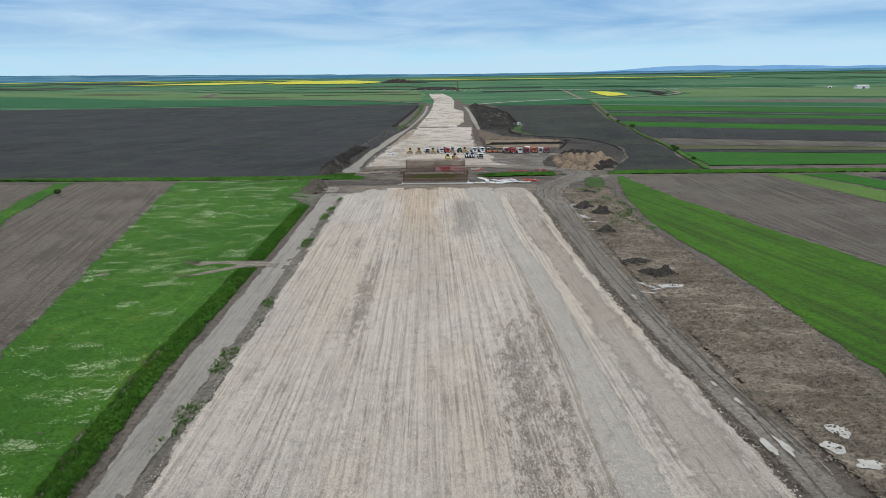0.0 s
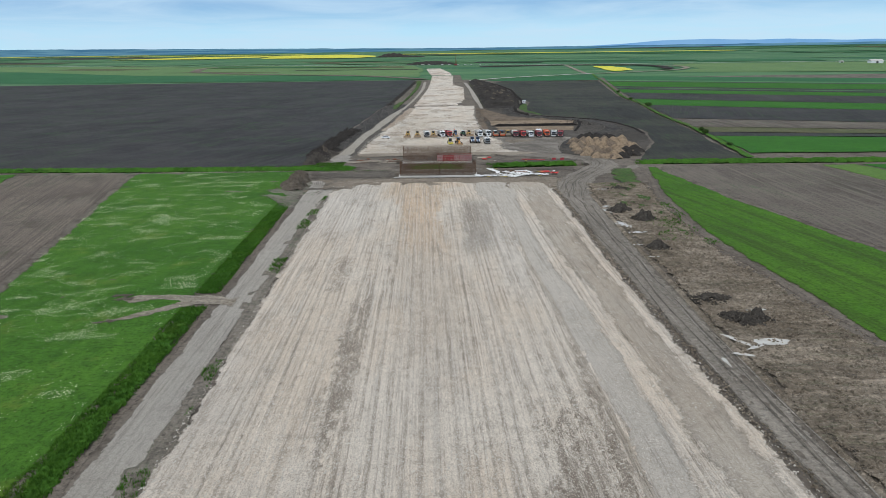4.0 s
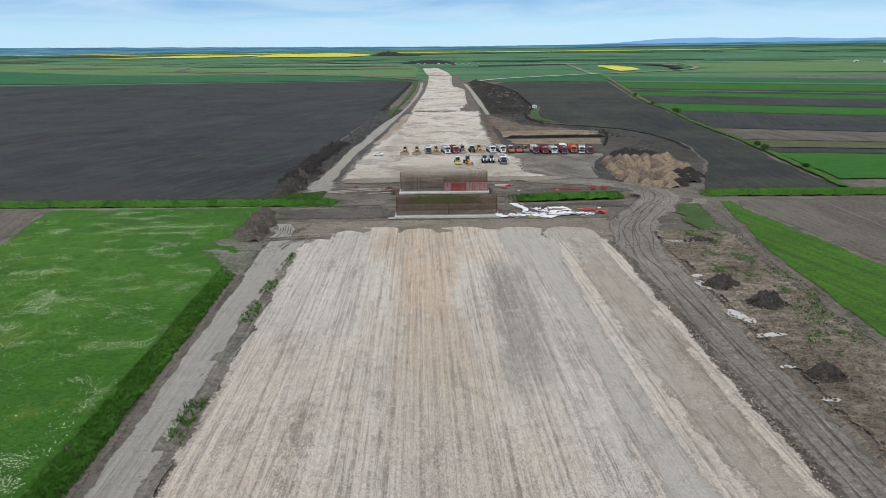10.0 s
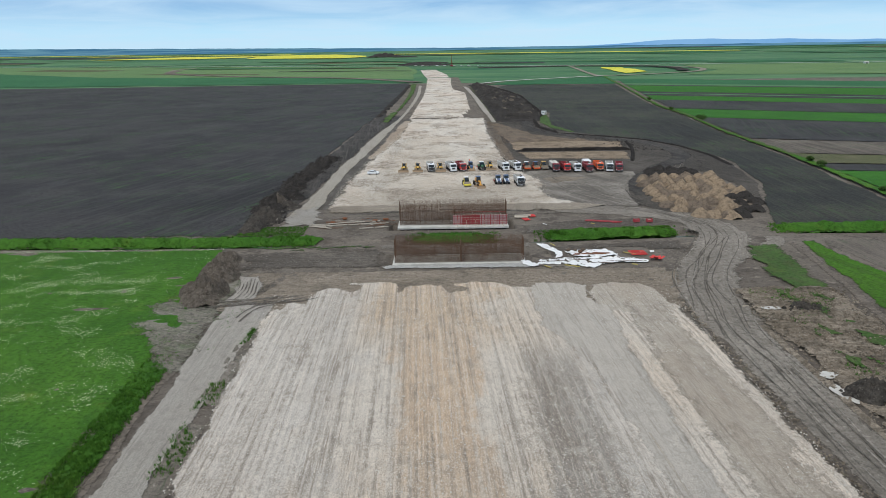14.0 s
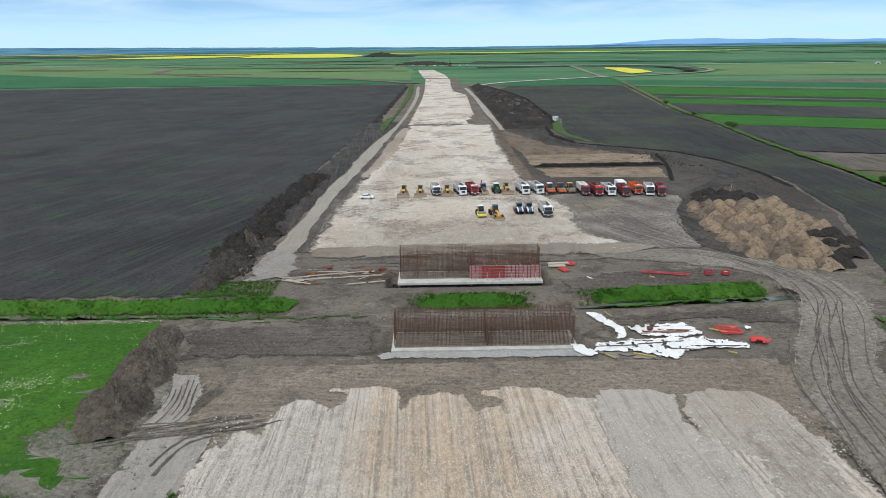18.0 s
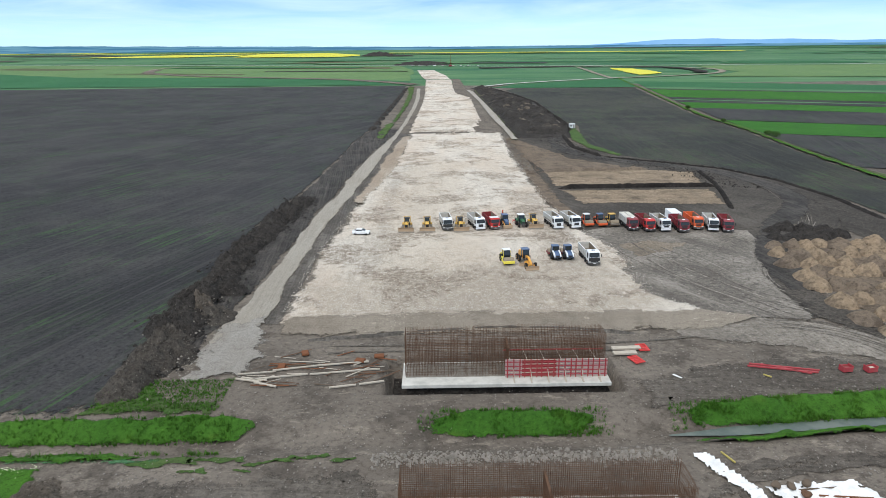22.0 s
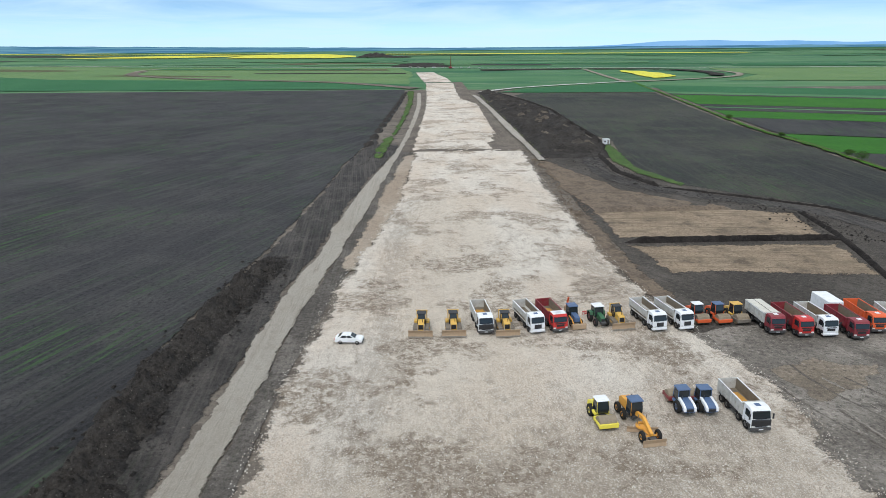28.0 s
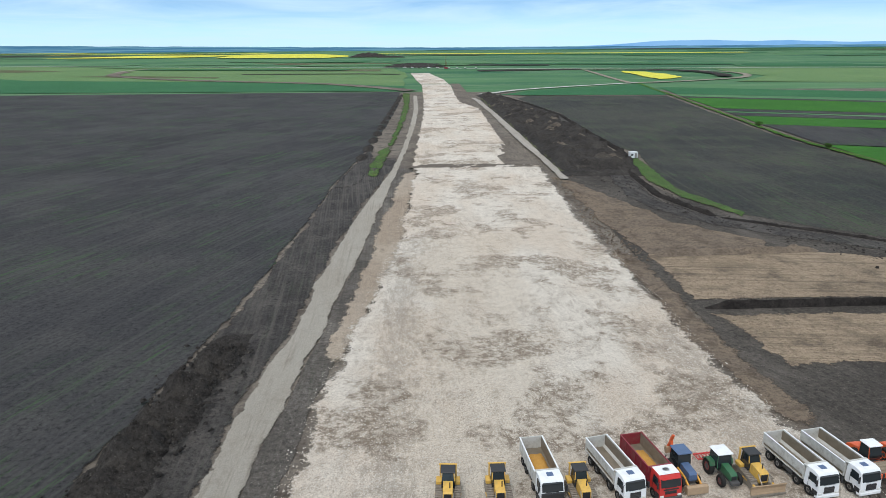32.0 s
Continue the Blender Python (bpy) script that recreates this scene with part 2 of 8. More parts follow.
def soil(name, a, b, c3, scale=0.15, furrow=0.0, turn=0.0, green=0.0, stones=0.0, depth=0.15, rows=0.45, stretch=0.45):
    m = Mat(name, 0.95)
    wide = m.noise(scale * 0.25, 4, 0.6)
    mid = m.noise(scale, 6, 0.65)
    fine = m.noise(1.3, 8, 0.8)
    c = m.mix(m.ramp(wide, 0.38, 0.64), a, b)
    c = m.mix(m.ramp(mid, 0.45, 0.72, 0, 0.8), c, c3)
    # dark and pale specks paint shading between lumps, besides the soil's own grain
    c = m.mix(m.ramp(fine, 0.49, 0.61, 0, 0.7), c, tuple(v * 0.38 for v in a))
    c = m.mix(m.ramp(fine, 0.34, 0.45, 0.6, 0), c, tuple(min(1, v * 1.7) for v in b))
    damp = m.noise(scale * 0.5, 8, 0.72, m.along(turn, 1, stretch))
    c = m.mix(m.ramp(damp, 0.52, 0.66, 0, 0.55), c, tuple(v * 0.55 for v in a))
    c = m.mix(m.ramp(damp, 0.34, 0.46, 0.5, 0), c, tuple(min(1, v * 1.35) for v in b))
    grit = m.noise(5.0, 4, 0.8)
    c = m.mix(m.ramp(grit, 0.55, 0.66, 0, 0.5), c, tuple(v * 0.35 for v in a))
    c = m.mix(m.ramp(grit, 0.30, 0.42, 0.45, 0), c, tuple(min(1, v * 1.9) for v in b))
    h = m.math("ADD", m.math("MULTIPLY", fine, 1.6), mid)
    if furrow:
        v = m.along(turn, 1, 0.03)
        s = m.noise(0.8, 3, 0.6, v)
        w = m.wave(rows, 1.0, v, 0.3)
        c = m.mix(m.ramp(s, 0.45, 0.7, 0, furrow), c, c3)
        c = m.mix(m.math("MULTIPLY", m.ramp(w, 0.5, 1.0, 0, furrow * 0.3), m.ramp(m.noise(0.05, 3), 0.4, 0.6)), c, tuple(x * 0.6 for x in a))
        h = m.math("ADD", h, m.math("ADD", m.math("MULTIPLY", w, 0.3), s))
    if green:
        v = m.along(turn, 1, 0.04)
        g = m.math("MULTIPLY", m.ramp(m.noise(1.1, 6, 0.85, v), 0.51, 0.63), m.ramp(m.noise(0.03, 5, 0.7), 0.42, 0.64))
        c = m.mix(m.math("MULTIPLY", g, green), c, (0.052, 0.108, 0.038))
    if stones:
        st = m.voronoi(2.2)
        c = m.mix(m.math("MULTIPLY", m.ramp(st, 0.06, 0.2, 1, 0), m.ramp(m.noise(0.5), 0.4, 0.6, 0, stones)), c, (0.5, 0.46, 0.4))
        h = m.math("ADD", h, st)
    m.torn_edge()
    return m.done(c, h, depth, 0.8)


def grass(name, a, b, c3, turn=0.0, stripes=0.25, yellow=0.0, big=0.03):
    m = Mat(name, 0.85)
    wide = m.noise(big, 5, 0.6)
    mid = m.noise(0.35, 5, 0.65)
    fine = m.noise(1.6, 8, 0.82)
    v = m.along(turn, 1, 0.03)
    s = m.noise(0.5, 4, 0.6, v)
    c = m.mix(m.ramp(wide, 0.36, 0.66), a, b)
    c = m.mix(m.ramp(mid, 0.42, 0.72, 0, 0.6), c, c3)
    c = m.mix(m.ramp(s, 0.4, 0.68, 0, stripes), c, c3)
    # this speckle also paints shade between tufts, where bump shading is weak
    c = m.mix(m.ramp(fine, 0.48, 0.62, 0, 0.7), c, tuple(x * 0.38 for x in a))
    c = m.mix(m.ramp(fine, 0.32, 0.44, 0.55, 0), c, tuple(min(1, x * 1.55) for x in b))
    if yellow:
        c = m.mix(m.ramp(m.noise(0.09, 5, 0.7), 0.55, 0.72, 0, yellow), c, (0.30, 0.32, 0.06))
    h = m.math("ADD", fine, m.math("MULTIPLY", mid, 1.5))
    m.torn_edge()
    return m.done(c, h, 0.25, 0.8)


def paint(name, colour, rough=0.35, dirt=0.35, metal=0.0):
    m = Mat(name, rough, metal)
    d = m.noise(1.4, 5, 0.7)
    low = m.noise(6.0, 4, 0.7)
    c = m.mix(m.ramp(d, 0.42, 0.75, 0, dirt), colour, (0.20, 0.17, 0.13))
    c = m.mix(m.ramp(low, 0.5, 0.8, 0, dirt * 0.6), c, tuple(x * 0.6 for x in colour))
    m.link(m.ramp(d, 0.3, 0.7, rough, min(1, rough + 0.35)), m.b.inputs["Roughness"])
    return m.done(c, low, 0.004, 0.3)


PAD = gravel_pad("gravel_pad", (0.70, 0.625, 0.535), (0.665, 0.56, 0.45), (0.50, 0.455, 0.40), (0.225, 0.186, 0.15),
                 zones=(((0.60, 0.43, 0.285), (3.5, -0.068), 5.5, 176, 262, 0.95), ((0.60, 0.445, 0.30), (-13.0, 0.0), 12.0, 232, 280, 0.9), ((0.55, 0.45, 0.35), (2.0, -0.06), 7.5, 130, 200, 0.5), ((0.27, 0.25, 0.225), (-1.0, 0.028), 4.6, 176, 226, 0.9), ((0.60, 0.57, 0.53), (-26.0, -0.03), 9.0, 190, 275, 0.6), ((0.62, 0.58, 0.53), (8.0, 0.01), 2.6, 150, 262, 0.6)),
                 specks=((7.5, 0.03, 6.5, 30, 112, 0.85), (-14.0, -0.03, 3.2, 100, 152, 0.8), (-24.0, 0.0, 3.0, 150, 176, 0.6), (13.4, 0.012, 1.6, 40, 130, 0.8), (2.0, 0.0, 5.0, 196, 226, 0.5)))
PAD_NORTH = gravel_pad("crushed_stone", (0.675, 0.618, 0.54), (0.59, 0.50, 0.408), (0.535, 0.488, 0.427), (0.25, 0.206, 0.162), 0.5, 0.0,
                       (((0.40, 0.34, 0.27), (-9.0, 0.0), 30.0, 300, 346, 0.8), ((0.56, 0.48, 0.385), (-26.0, 0.02), 11.0, 335, 470, 0.6), ((0.27, 0.215, 0.165), (-12.0, 0.0), 34.0, 296, 318, 0.95)), 0.95,
                       ((-8.0, 0.0, 26.0, 306, 352, 0.35), (10.0, 0.0, 9.0, 340, 420, 0.4), (-30.0, 0.0, 6.0, 340, 470, 0.4)))
LANE = gravel_pad("grey_lane", (0.52, 0.472, 0.412), (0.475, 0.428, 0.37), (0.425, 0.388, 0.342), (0.28, 0.247, 0.21), 0.5, 0.25)
LANE_BROWN = gravel_pad("brown_shoulder", (0.50, 0.445, 0.375), (0.42, 0.355, 0.285), (0.37, 0.325, 0.275), (0.21, 0.175, 0.14), 0.5, 0.15)
HAUL = gravel_pad("haul_gravel", (0.41, 0.378, 0.332), (0.375, 0.342, 0.296), (0.325, 0.30, 0.265), (0.20, 0.18, 0.157), 0.5, 0.4)
LOT_END = gravel_pad("trodden_brown_gravel", (0.31, 0.267, 0.215), (0.245, 0.206, 0.163), (0.27, 0.235, 0.195), (0.115, 0.097, 0.078), 0.5, 0.0, turn=86)
TAN_EDGE = gravel_pad("tan_sandy_edge", (0.42, 0.35, 0.275), (0.33, 0.262, 0.198), (0.36, 0.31, 0.255), (0.16, 0.127, 0.098), 0.5, 0.0)
GUTTER = soil("gutter_mud", (0.105, 0.094, 0.083), (0.165, 0.148, 0.130), (0.060, 0.054, 0.048), 0.3, 0.4, 3, 0.1, 0.3, 0.2)
FAN = gravel_pad("pale_spilled_gravel", (0.37, 0.348, 0.315), (0.31, 0.285, 0.25), (0.28, 0.258, 0.228), (0.13, 0.115, 0.10), 0.5, 0.0)
HAUL_NORTH = gravel_pad("olive_haul_gravel", (0.36, 0.332, 0.285), (0.33, 0.298, 0.25), (0.38, 0.35, 0.305), (0.23, 0.203, 0.168), 0.5, 0.15)
YARD_MUD = soil("wheeled_yard_mud", (0.165, 0.147, 0.127), (0.29, 0.262, 0.228), (0.088, 0.078, 0.067), 0.3, 0.22, 27, 0, 0.3, 0.2, 0.2, 0.08)
MUD = soil("mud_track", (0.225, 0.200, 0.170), (0.305, 0.272, 0.232), (0.150, 0.131, 0.110), 0.16, 0.35, 0, 0, 0.25, 0.2)
MARGIN = soil("dark_rutted_margin", (0.050, 0.046, 0.044), (0.074, 0.068, 0.063), (0.110, 0.099, 0.089), 0.16, 0.6, 6, 0.12, 0.10, 0.25)
YARD = soil("dark_yard_earth", (0.072, 0.064, 0.056), (0.115, 0.102, 0.088), (0.040, 0.036, 0.032), 0.15, 0.3, 20, 0, 0.3, 0.25)
APRON = soil("tracked_apron_earth", (0.235, 0.195, 0.152), (0.31, 0.262, 0.208), (0.125, 0.103, 0.082), 0.2, 0.2, 84, 0, 0.4, 0.25, 0.3)
STONY_DARK = soil("dark_stony_spoil", (0.115, 0.096, 0.078), (0.165, 0.138, 0.112), (0.058, 0.049, 0.040), 0.4, 0, 0, 0.1, 0.5, 0.4)
DIRT = soil("bare_earth", (0.145, 0.122, 0.10), (0.19, 0.162, 0.135), (0.105, 0.088, 0.073), 0.12, 0, 0, 0, 0.35)
CHURNED = soil("churned_spoil", (0.245, 0.200, 0.152), (0.39, 0.328, 0.258), (0.112, 0.091, 0.069), 0.34, 0.6, 80, 0.35, 1.0, 0.5, 0.5)
DARK_SOIL = soil("dark_topsoil", (0.040, 0.036, 0.033), (0.060, 0.054, 0.048), (0.024, 0.021, 0.020), 0.4, 0, 0, 0, 0.25, 0.3)
BLACK_FIELD = soil("black_ploughed_soil", (0.041, 0.0405, 0.0425), (0.057, 0.0555, 0.056), (0.075, 0.072, 0.069), 0.05, 0.6, -18, 1.0, 0, 0.2, 0.3)
EAST_FIELD = soil("olive_ploughed_soil", (0.040, 0.042, 0.040), (0.060, 0.060, 0.052), (0.074, 0.072, 0.058), 0.03, 0.5, -3, 0.8, 0, 0.2, 0.3)
BROWN_FIELD = soil("brown_ploughed_soil", (0.105, 0.090, 0.078), (0.150, 0.128, 0.108), (0.185, 0.160, 0.134), 0.06, 0.8, 0, 0.6, 0, 0.25, 0.35)
BROWN_LEFT = soil("dry_ploughed_soil", (0.160, 0.132, 0.108), (0.205, 0.172, 0.142), (0.105, 0.088, 0.075), 0.06, 0.9, 15, 0.5, 0, 0.25, 0.35)
RUT_DARK = soil("wet_rut", (0.128, 0.113, 0.096), (0.160, 0.142, 0.121), (0.092, 0.081, 0.069), 0.6, 0, 0, 0, 0, 0.15)
RUT_PALE = soil("dry_rut_crest", (0.255, 0.230, 0.198), (0.295, 0.266, 0.230), (0.19, 0.171, 0.148), 0.6, 0, 0, 0, 0.2, 0.15)
HEAP_DARK = soil("dark_clod_soil", (0.066, 0.058, 0.050), (0.098, 0.087, 0.075), (0.036, 0.031, 0.027), 0.5, 0, 0, 0, 0.4, 0.3)
TAN_SOIL = soil("tan_subsoil", (0.33, 0.255, 0.18), (0.27, 0.21, 0.15), (0.085, 0.067, 0.052), 0.16, 0.5, 84, 0, 0.2, 0.3)
# dark bank soil; on the pit's cut bank the black includes painted shadow
BLACK_BANK = soil("black_cut_bank", (0.024, 0.021, 0.019), (0.036, 0.031, 0.028), (0.015, 0.013, 0.012), 0.5, 0, 0, 0, 0, 0.2)
BROWN_EARTH = soil("brown_yard_earth", (0.20, 0.155, 0.115), (0.165, 0.13, 0.10), (0.085, 0.068, 0.054), 0.25, 0, 0, 0, 0.2, 0.3)
GATE_DIRT = soil("pale_gateway_dirt", (0.26, 0.225, 0.18), (0.32, 0.28, 0.23), (0.16, 0.135, 0.105), 0.3, 0.4, 80, 0.1, 0.2, 0.2)
APRON_GREEN = soil("thinly_grassed_mud", (0.165, 0.148, 0.122), (0.23, 0.21, 0.178), (0.075, 0.105, 0.040), 0.25, 0.3, 60, 0.8, 0.3, 0.2)
DAMP_EARTH = soil("damp_brown_earth", (0.105, 0.091, 0.077), (0.150, 0.131, 0.111), (0.066, 0.057, 0.048), 0.2, 0.35, 86, 0, 0.15, 0.2)
VERGE_DIRT = soil("weedy_verge_dirt", (0.185, 0.162, 0.135), (0.25, 0.222, 0.188), (0.105, 0.095, 0.075), 0.3, 0.3, 2, 0.75, 0.3, 0.2)
HEAP_SOIL = soil("tan_heap_soil", (0.30, 0.225, 0.152), (0.235, 0.178, 0.125), (0.14, 0.108, 0.08), 0.6, 0, 0, 0, 0.2, 0.25)
MEADOW = grass("meadow_grass", (0.046, 0.130, 0.015), (0.074, 0.178, 0.022), (0.030, 0.088, 0.013), 0, 0.25, 0.18)
WHEAT = grass("young_wheat", (0.050, 0.140, 0.013), (0.078, 0.185, 0.018), (0.046, 0.085, 0.018), 12, 0.9, 0.0, 0.02)
CROP = grass("green_crop", (0.034, 0.135, 0.016), (0.048, 0.165, 0.020), (0.024, 0.092, 0.014), 64, 0.5)
# extra blue in this green paints distance haze into the pasture
PALE_HAZED = grass("haze_tinted_pasture", (0.084, 0.195, 0.082), (0.120, 0.230, 0.105), (0.052, 0.142, 0.072), 80, 0.5, 0.1, 0.01)
PALE_NEAR = grass("pale_green_strip", (0.105, 0.190, 0.045), (0.135, 0.220, 0.055), (0.075, 0.150, 0.036), 10, 0.5, 0.1, 0.02)
# bluish crop green, with the haze of distance mixed into the colour
DEEP_HAZED = grass("haze_tinted_crop", (0.032, 0.124, 0.050), (0.046, 0.150, 0.060), (0.026, 0.104, 0.044), 80, 0.3, 0, 0.01)
PASTURE = grass("yellowish_pasture", (0.120, 0.205, 0.080), (0.155, 0.235, 0.095), (0.090, 0.175, 0.068), 84, 0.7, 0.15, 0.008)
VERGE_GREEN = grass("rough_verge_grass", (0.052, 0.105, 0.026), (0.076, 0.135, 0.038), (0.075, 0.072, 0.040), 0, 0.3, 0.1, 0.1)
BANK = grass("tall_bank_grass", (0.040, 0.114, 0.015), (0.062, 0.156, 0.021), (0.026, 0.078, 0.012), 0, 0.0, 0.12)
RAPE = grass("rapeseed_bloom", (0.64, 0.60, 0.06), (0.70, 0.65, 0.09), (0.50, 0.50, 0.08), 80, 0.3, 0, 0.01)
WEEDY = soil("weedy_soil", (0.10, 0.105, 0.055), (0.13, 0.12, 0.075), (0.075, 0.095, 0.035), 0.2, 0.3, 0, 0.9)
TRACK = soil("pale_track", (0.27, 0.24, 0.195), (0.31, 0.275, 0.225), (0.18, 0.17, 0.115), 0.3, 0.4, 0, 0.4, 0.3)
PALE_ROAD = soil("white_gravel_road", (0.50, 0.48, 0.44), (0.55, 0.53, 0.49), (0.38, 0.36, 0.33), 0.3)


def plain(name, colour, rough=0.5, metal=0.0, spread=0.25, scale=3.0):
    m = Mat(name, rough, metal)
    n = m.noise(scale, 5, 0.65)
    return m.done(m.mix(m.ramp(n, 0.35, 0.7, 0, spread), colour, tuple(v * 0.5 for v in colour)), n, 0.01, 0.3)


WHITE = paint("white_paint", (0.74, 0.75, 0.76), 0.3, 0.16)
BOX_WHITE = paint("dusty_white_paint", (0.50, 0.495, 0.465), 0.5, 0.6)
TARP_DUSTY = plain("dusty_tarpaulin", (0.56, 0.54, 0.47), 0.7, 0, 0.3, 1.2)
RED = paint("red_paint", (0.21, 0.016, 0.028), 0.4, 0.45)
BRIGHT_RED = paint("bright_red_paint", (0.50, 0.025, 0.022), 0.35, 0.2)
ORANGE = paint("orange_paint", (0.68, 0.105, 0.025), 0.4, 0.3)
YELLOW = paint("machine_yellow", (0.64, 0.385, 0.075), 0.45, 0.4)
LEMON = paint("roller_yellow", (0.78, 0.66, 0.08), 0.4, 0.12)
BLUE = paint("blue_roof_paint", (0.065, 0.115, 0.22), 0.35, 0.15)
GREEN = paint("tractor_green", (0.025, 0.115, 0.05), 0.4, 0.3)
DARK_RED = paint("dark_red_paint", (0.20, 0.035, 0.035), 0.45, 0.25)
BLACK = plain("black_plastic", (0.022, 0.022, 0.024), 0.55)
STEEL = plain("worn_steel", (0.33, 0.29, 0.24), 0.5, 0.6, 0.5)
BLADE = plain("muddy_blade_steel", (0.38, 0.27, 0.17), 0.7, 0.1, 0.3)
FRAME = plain("chassis_grey", (0.075, 0.073, 0.072), 0.6, 0.2)
TYRE = plain("tyre_rubber", (0.028, 0.027, 0.026), 0.85, 0, 0.2)
RIM = plain("dusty_rim", (0.30, 0.28, 0.26), 0.55, 0.5)
TRACKS = plain("muddy_track_steel", (0.27, 0.235, 0.195), 0.75, 0.2, 0.5)
DRUM = plain("soiled_drum_steel", (0.27, 0.22, 0.155), 0.7, 0.1, 0.35)
LINER = plain("scraped_box_floor", (0.21, 0.175, 0.13), 0.7, 0.1, 0.5, 1.2)
SAND = plain("ochre_sand", (0.50, 0.27, 0.07), 0.95, 0, 0.35, 4.0)
TARP = plain("white_plastic_sheet", (0.78, 0.78, 0.77), 0.45, 0, 0.35, 1.1)
CONCRETE = plain("fresh_concrete", (0.55, 0.535, 0.49), 0.85, 0, 0.55, 0.5)
CONCRETE_DAMP = plain("damp_concrete", (0.25, 0.225, 0.19), 0.85, 0, 0.7, 0.7)
RUBBLE = gravel_pad("blinding_gravel", (0.47, 0.46, 0.44), (0.44, 0.42, 0.39), (0.36, 0.35, 0.33), (0.22, 0.21, 0.19), 0.4, 0.0)
RUST = plain("rusty_steel", (0.150, 0.088, 0.058), 0.85, 0.3, 0.4)
RUST_BRIGHT = plain("fresh_rust", (0.20, 0.085, 0.045), 0.85, 0.2, 0.4)
TIMBER = plain("weathered_timber", (0.46, 0.41, 0.34), 0.85, 0, 0.35, 2.0)
TIMBER_DARK = plain("wet_timber", (0.13, 0.10, 0.075), 0.85, 0, 0.4, 2.0)
YELLOW_BEAM = plain("yellow_formwork_beam", (0.44, 0.36, 0.10), 0.7, 0, 0.3)
FORM_RED = paint("formwork_red", (0.36, 0.035, 0.045), 0.5, 0.4)
FORM_FACE = plain("formwork_ply", (0.50, 0.36, 0.36), 0.7, 0, 0.4, 1.0)
SAFETY_RED = plain("orange_red_mesh", (0.60, 0.045, 0.040), 0.6, 0, 0.15)
LEAF = grass("bush_leaves", (0.04, 0.085, 0.02), (0.06, 0.11, 0.025), (0.03, 0.06, 0.015))
BLADES = grass("grass_blades", (0.060, 0.165, 0.020), (0.092, 0.215, 0.028), (0.042, 0.112, 0.016), 0, 0, 0.12)
BARK = plain("bark", (0.10, 0.08, 0.06), 0.9)
FLOWER = plain("white_umbels", (0.74, 0.80, 0.52), 0.9, 0, 0.2)
STONE = plain("pale_stones", (0.62, 0.58, 0.51), 0.9, 0, 0.6, 1.0)
RUBBLE_STONE = plain("grey_rubble", (0.26, 0.235, 0.205), 0.9, 0, 0.7, 1.0)

glass_m = Mat("dark_tinted_glass", 0.06)
glass_m.b.inputs["IOR"].default_value = 1.5
GLASS = glass_m.done((0.020, 0.026, 0.030))
water_m = Mat("still_muddy_water", 0.16)
water_m.b.inputs["IOR"].default_value = 1.33
WATER = water_m.done(water_m.mix(water_m.ramp(water_m.noise(0.25, 5, 0.7), 0.4, 0.65), (0.075, 0.098, 0.085), (0.115, 0.135, 0.115)), water_m.noise(2.0), 0.01, 0.08)
puddle_m = Mat("milky_puddle_water", 0.04)
puddle_m.b.inputs["IOR"].default_value = 1.33
PUDDLE = puddle_m.done(puddle_m.mix(puddle_m.ramp(puddle_m.noise(0.6), 0.4, 0.7), (0.50, 0.475, 0.43), (0.40, 0.375, 0.33)), puddle_m.noise(2.0), 0.01, 0.08)
lamp_m = Mat("lamp_glass", 0.1)
LAMP = lamp_m.done((0.65, 0.65, 0.62))

# ---- geometry helpers ----


def rise(y):
    """The plain climbs gently to the north."""
    q = min(max(y - 400, 0), 659)
    return 1.1e-5 * q * q + 0.0145 * max(y - 1059, 0)


def nz(x, y, s, seed=0.0):
    return noise.noise(Vector((x * s, y * s, seed)))


def fractal(x, y, s, octaves=4, seed=0.0):
    return noise.fractal(Vector((x * s, y * s, seed)), 0.9, 2.0, octaves)


def lerp_table(table):
    ys, xs = [p[0] for p in table], [p[1] for p in table]
    return lambda y: float(np.interp(y, ys, xs))


def mesh_of(name, verts, faces, material, smooth=False):
    me = bpy.data.meshes.new(name)
    me.from_pydata(verts, [], faces)
    me.materials.append(material)
    if smooth:
        me.shade_smooth()
    return me


def grid_mesh(name, xs_of_row, material, smooth=True):
    """Rows of points, all the same length, joined into quads."""
    n = len(xs_of_row[0])
    verts = [p for row in xs_of_row for p in row]
    faces = [(j * n + i, j * n + i + 1, (j + 1) * n + i + 1, (j + 1) * n + i) for j in range(len(xs_of_row) - 1) for i in range(n - 1)]
    return mesh_of(name, verts, faces, material, smooth)


def mark_edge(me, values):
    """Marks the points of a sheet's rim, where it may end raggedly."""
    at = me.attributes.new("edge", "FLOAT", "POINT")
    at.data.foreach_set("value", values)


def structure(name, me, label, category):
    return tagged(new(name, me), label, category, "", "structure")


